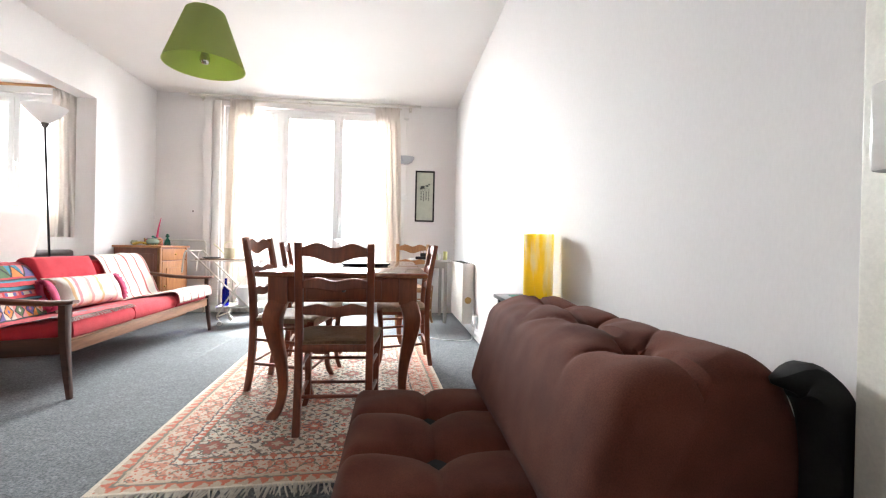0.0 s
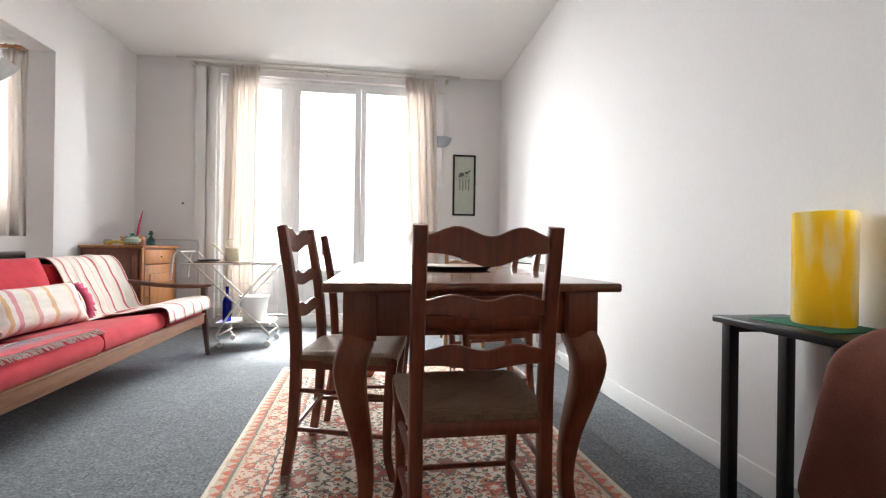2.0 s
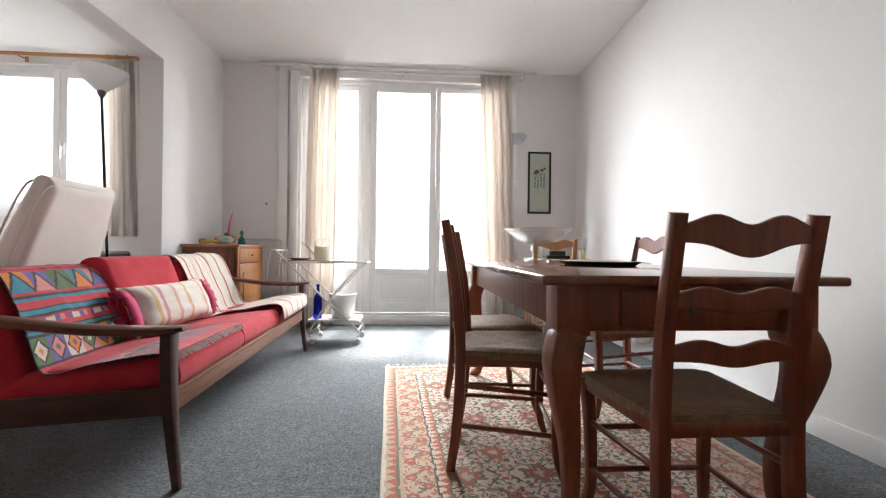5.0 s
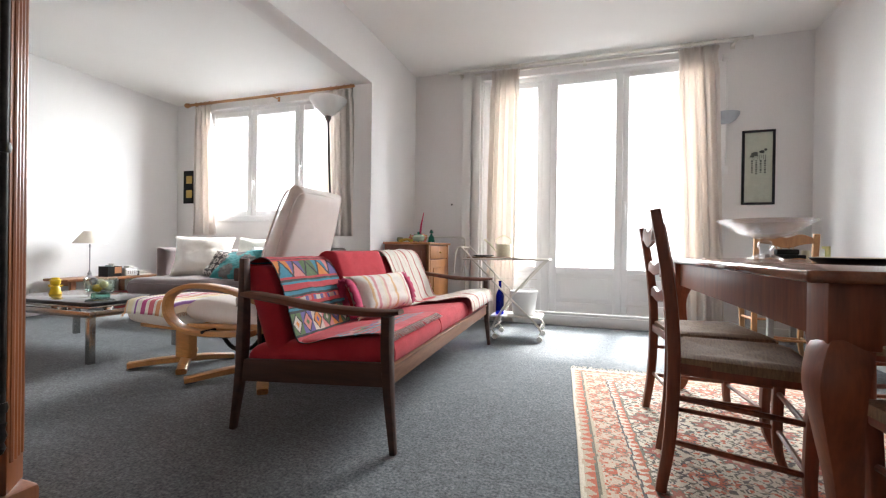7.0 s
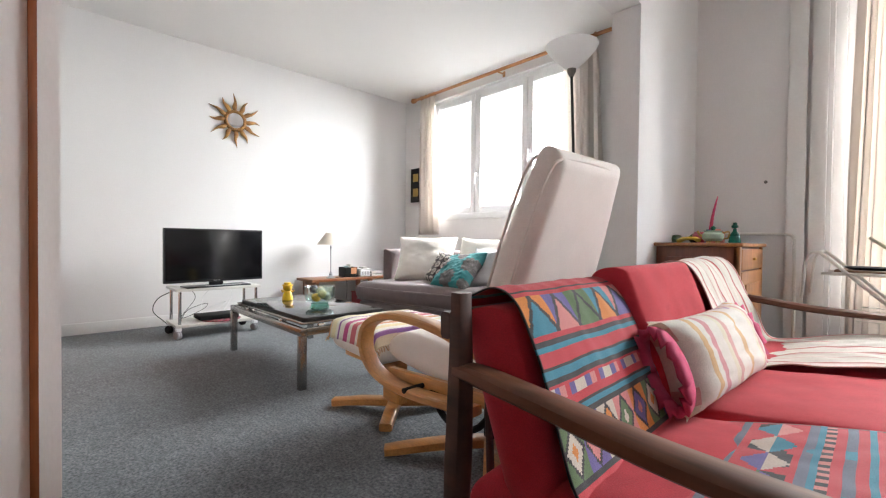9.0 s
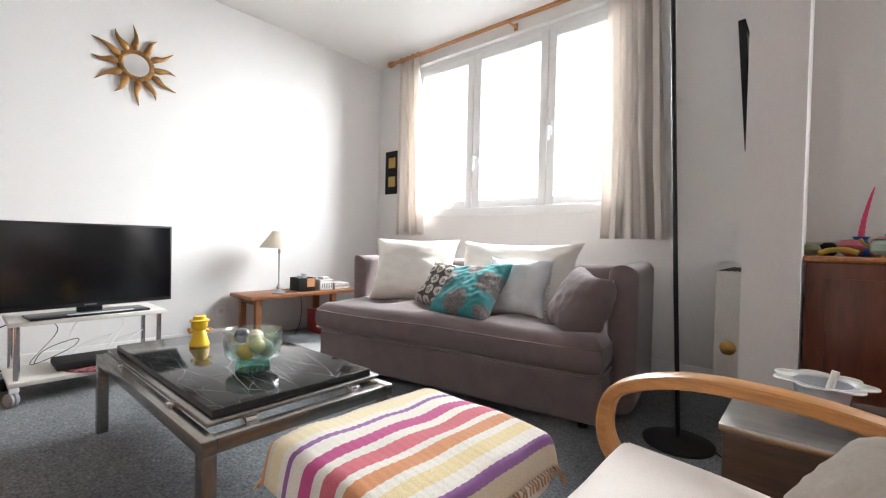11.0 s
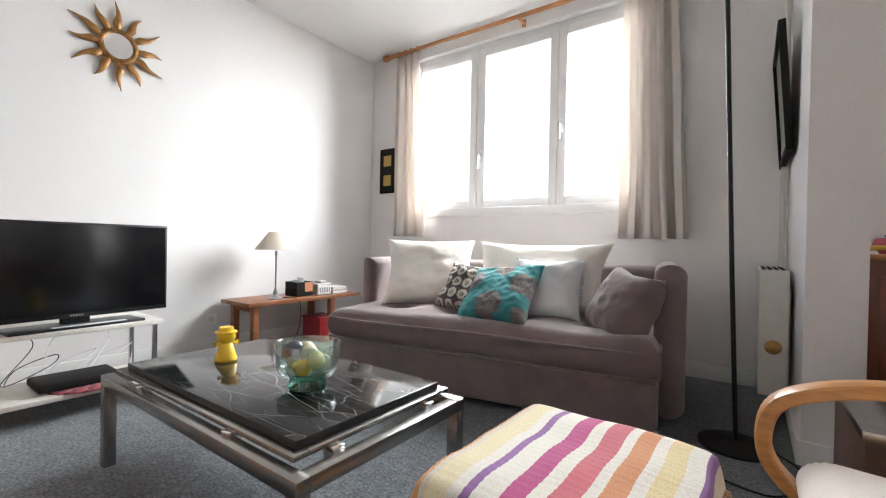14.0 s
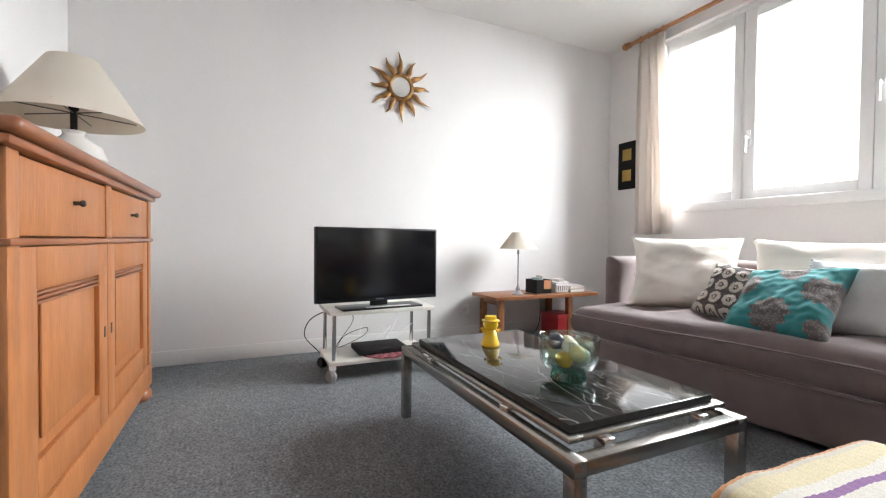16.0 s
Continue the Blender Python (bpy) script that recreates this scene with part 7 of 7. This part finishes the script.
fc = thing("striped_stool_cover", at(-3.44, 3.222, 0.058, -2), "handwoven cream cloth with purple, pink and orange stripes", "cloth")
weave = part("weave", dyed("weave", stool_cloth, 70, 150, lambda u, v: stripes(STR, 0.999 * v)), None, fc)
weave.modifiers.new("depth", "SOLIDIFY").thickness = 0.003
for side in (0, 1):
    b = bmesh.new()
    for i in range(45):
        p_ = Vector(stool_cloth((i + 0.5) / 45, float(side)))
        s = 1 if side else -1
        sweep([p_, p_ + Vector((s * 0.010, random.uniform(-0.004, 0.004), -0.004)), p_ + Vector((s * 0.014, random.uniform(-0.006, 0.006), -0.02))], 0.0025, 5, bm=b)
    part("fringe", b, plain("orange_fringe", (0.62, 0.36, 0.2), 0.9), fc)

# steel-topped chest and flower bucket between recliner and partition
mc = thing("metal_chest", at(-2.93, 3.86, 0), "low brown chest with a brushed steel top", "chest")
part("body", box(0.008, 0.44, 0.012, 0.48, 0.02, 0.425, 0.004), wood("chest_wood", (0.10, 0.05, 0.03), (0.06, 0.03, 0.018), 0.45, "x"), mc)
part("steel_top", box(0, 0.45, 0, 0.49, 0.425, 0.45, 0.003), M_STEEL, mc)
part("plinth", box(0.03, 0.42, 0.03, 0.46, 0, 0.02), M_MATTE, mc)
fb = thing("flower_bucket", at(-2.72, 4.14, 0.45) @ Matrix.Scale(0.80, 4), "white enamel bucket with a daisy-shaped rim", "bucket")
part("bucket", lathe([(0, 0), (0.06, 0), (0.063, 0.005), (0.085, 0.115), (0.082, 0.116), (0.058, 0.01), (0, 0.008)], 30), plain("pale_blue_enamel", (0.60, 0.63, 0.68), 0.25), fb)
b = bmesh.new()
n = 96
inner = [b.verts.new((0.086 * math.cos(2 * math.pi * k / n), 0.086 * math.sin(2 * math.pi * k / n), 0.113)) for k in range(n)]
outer = [b.verts.new(((0.118 + 0.030 * abs(math.cos(3.5 * 2 * math.pi * k / n))) * math.cos(2 * math.pi * k / n), (0.118 + 0.030 * abs(math.cos(3.5 * 2 * math.pi * k / n))) * math.sin(2 * math.pi * k / n), 0.121)) for k in range(n)]
for k in range(n):
    b.faces.new((inner[k], outer[k], outer[(k + 1) % n], inner[(k + 1) % n]))
thick(part("petal_rim", b, M_CERAMIC, fb, "white petal-shaped rim"), 0.005)
part("rolled_paper", sweep([(0.0, 0.0, 0.012), (0.035, 0.01, 0.16)], 0.012, 10), M_CREAM, fb)

# pine sideboard and lamp
SX0, SX1, SY0, SY1, SH = -6.05, -4.42, YS2 + 0.02, 1.75, 1.12
sbd = thing("pine_sideboard", at(0, 0, 0), "waxed honey pine sideboard with two doors and drawers", "sideboard")
part("carcass", box(SX0 + 0.02, SX1 - 0.02, SY0, SY1 - 0.03, 0.10, SH - 0.03, 0.004), M_PINE, sbd)
tp_ = box(SX0 - 0.03, SX1 + 0.03, SY0, SY1 + 0.045, SH, SH + 0.035, 0.014, 3)
box(SX0 - 0.012, SX1 + 0.012, SY0, SY1 + 0.02, SH - 0.025, SH, 0.008, bm=tp_)
part("top", tp_, M_PINETOP, sbd, "darker reddish moulded top")
part("plinth", box(SX0, SX1, SY0, SY1 + 0.004, 0.075, 0.20, 0.010), M_PINE, sbd)
for x in (SX0 + 0.05, SX1 - 0.05):
    part("bun_foot", lathe([(0, 0), (0.045, 0.0), (0.062, 0.02), (0.06, 0.05), (0.04, 0.075), (0, 0.076)], 20), M_PINETOP, sbd).location = (x, SY1 - 0.05, 0)
    part("bun_foot", lathe([(0, 0), (0.045, 0.0), (0.062, 0.02), (0.06, 0.05), (0.04, 0.075), (0, 0.076)], 20), M_PINETOP, sbd).location = (x, SY0 + 0.06, 0)
for x in (SX0 + 0.02, SX1 - 0.08):
    part("corner_stile", box(x, x + 0.06, SY1 - 0.03, SY1 + 0.002, 0.20, SH - 0.025, 0.004), M_PINE, sbd)
part("mid_stile", box(-5.26, -5.19, SY1 - 0.03, SY1 + 0.002, 0.89, SH - 0.025, 0.004), M_PINE, sbd)
part("drawer_rail", box(SX0 + 0.01, SX1 - 0.01, SY1 - 0.02, SY1 + 0.012, 0.875, 0.892, 0.005), M_PINETOP, sbd)
for x0_, x1_ in ((SX0 + 0.085, -5.228), (-5.222, SX1 - 0.085)):
    d = bmesh.new()
    for a, c, e, g_ in ((x0_, x0_ + 0.10, 0.205, 0.872), (x1_ - 0.10, x1_, 0.205, 0.872), (x0_ + 0.10, x1_ - 0.10, 0.205, 0.32), (x0_ + 0.10, x1_ - 0.10, 0.76, 0.872)):
        box(a, c, SY1 - 0.03, SY1 - 0.004, e, g_, 0.003, bm=d)
    dr = part("door", d, M_PINE, sbd)
    f = box(x0_ + 0.10, x1_ - 0.10, SY1 - 0.03, SY1 - 0.020, 0.32, 0.76)
    box(x0_ + 0.15, x1_ - 0.15, SY1 - 0.02, SY1 - 0.012, 0.36, 0.72, 0.004, bm=f)
    part("door_panel", f, M_PINE, dr)
    f = bmesh.new()
    for k in range(3):
        box(x0_ + 0.10, x1_ - 0.10, SY1 - 0.021, SY1 - 0.009 + 0.002 * k, 0.745 - 0.012 * k, 0.754 - 0.012 * k, 0.003, bm=f)
    part("moulding", f, M_PINETOP, dr)
    part("escutcheon", box(x1_ - 0.05 if x0_ < -5.5 else x0_ + 0.03, x1_ - 0.035 if x0_ < -5.5 else x0_ + 0.045, SY1 - 0.004, SY1 - 0.001, 0.52, 0.56), M_IRON, dr)
    dw = part("drawer_front", box(x0_ + 0.01, x1_ - 0.045 if x0_ < -5.5 else x1_, SY1 - 0.03, SY1 - 0.003, 0.897, SH - 0.032, 0.005), M_PINE, sbd)
    part("knob", lathe([(0, 0), (0.007, 0), (0.006, 0.014), (0.012, 0.022), (0.008, 0.03), (0, 0.031)], 12), M_IRON, dw).matrix_local = pose((x0_ + x1_) / 2, SY1 - 0.003, 1.0, -90, 0, 0)
ST = SH + 0.035
bl = thing("ceramic_lamp", at(-5.74, 1.50, ST), "large table lamp with white ceramic base and cream shade", "lamp")
part("ceramic_base", lathe([(0, 0), (0.06, 0), (0.065, 0.01), (0.11, 0.05), (0.13, 0.105), (0.11, 0.165), (0.05, 0.205), (0.04, 0.22), (0.046, 0.235), (0, 0.24)], 36), M_CERAMIC, bl, "rounded white glazed base")
part("stem", lathe([(0.014, 0.235), (0.014, 0.33), (0.02, 0.335), (0.02, 0.38), (0, 0.385)], 14), M_DARKIRON, bl)
part("shade", lathe([(0.275, 0.285), (0.278, 0.285), (0.10, 0.565), (0.096, 0.567), (0.273, 0.287)], 48), M_SHADE, bl, "cream cone shade")
for a in (0, 60, 120):
    c_, s_ = math.cos(radians(a)), math.sin(radians(a))
    part("shade_wire", sweep([(-0.255 * c_, -0.255 * s_, 0.32), (0.255 * c_, 0.255 * s_, 0.32)], 0.003, 6), M_IRON, bl)
part("shade_wire_stem", sweep([(0, 0, 0.33), (0, 0, 0.36)], 0.006, 6), M_IRON, bl)
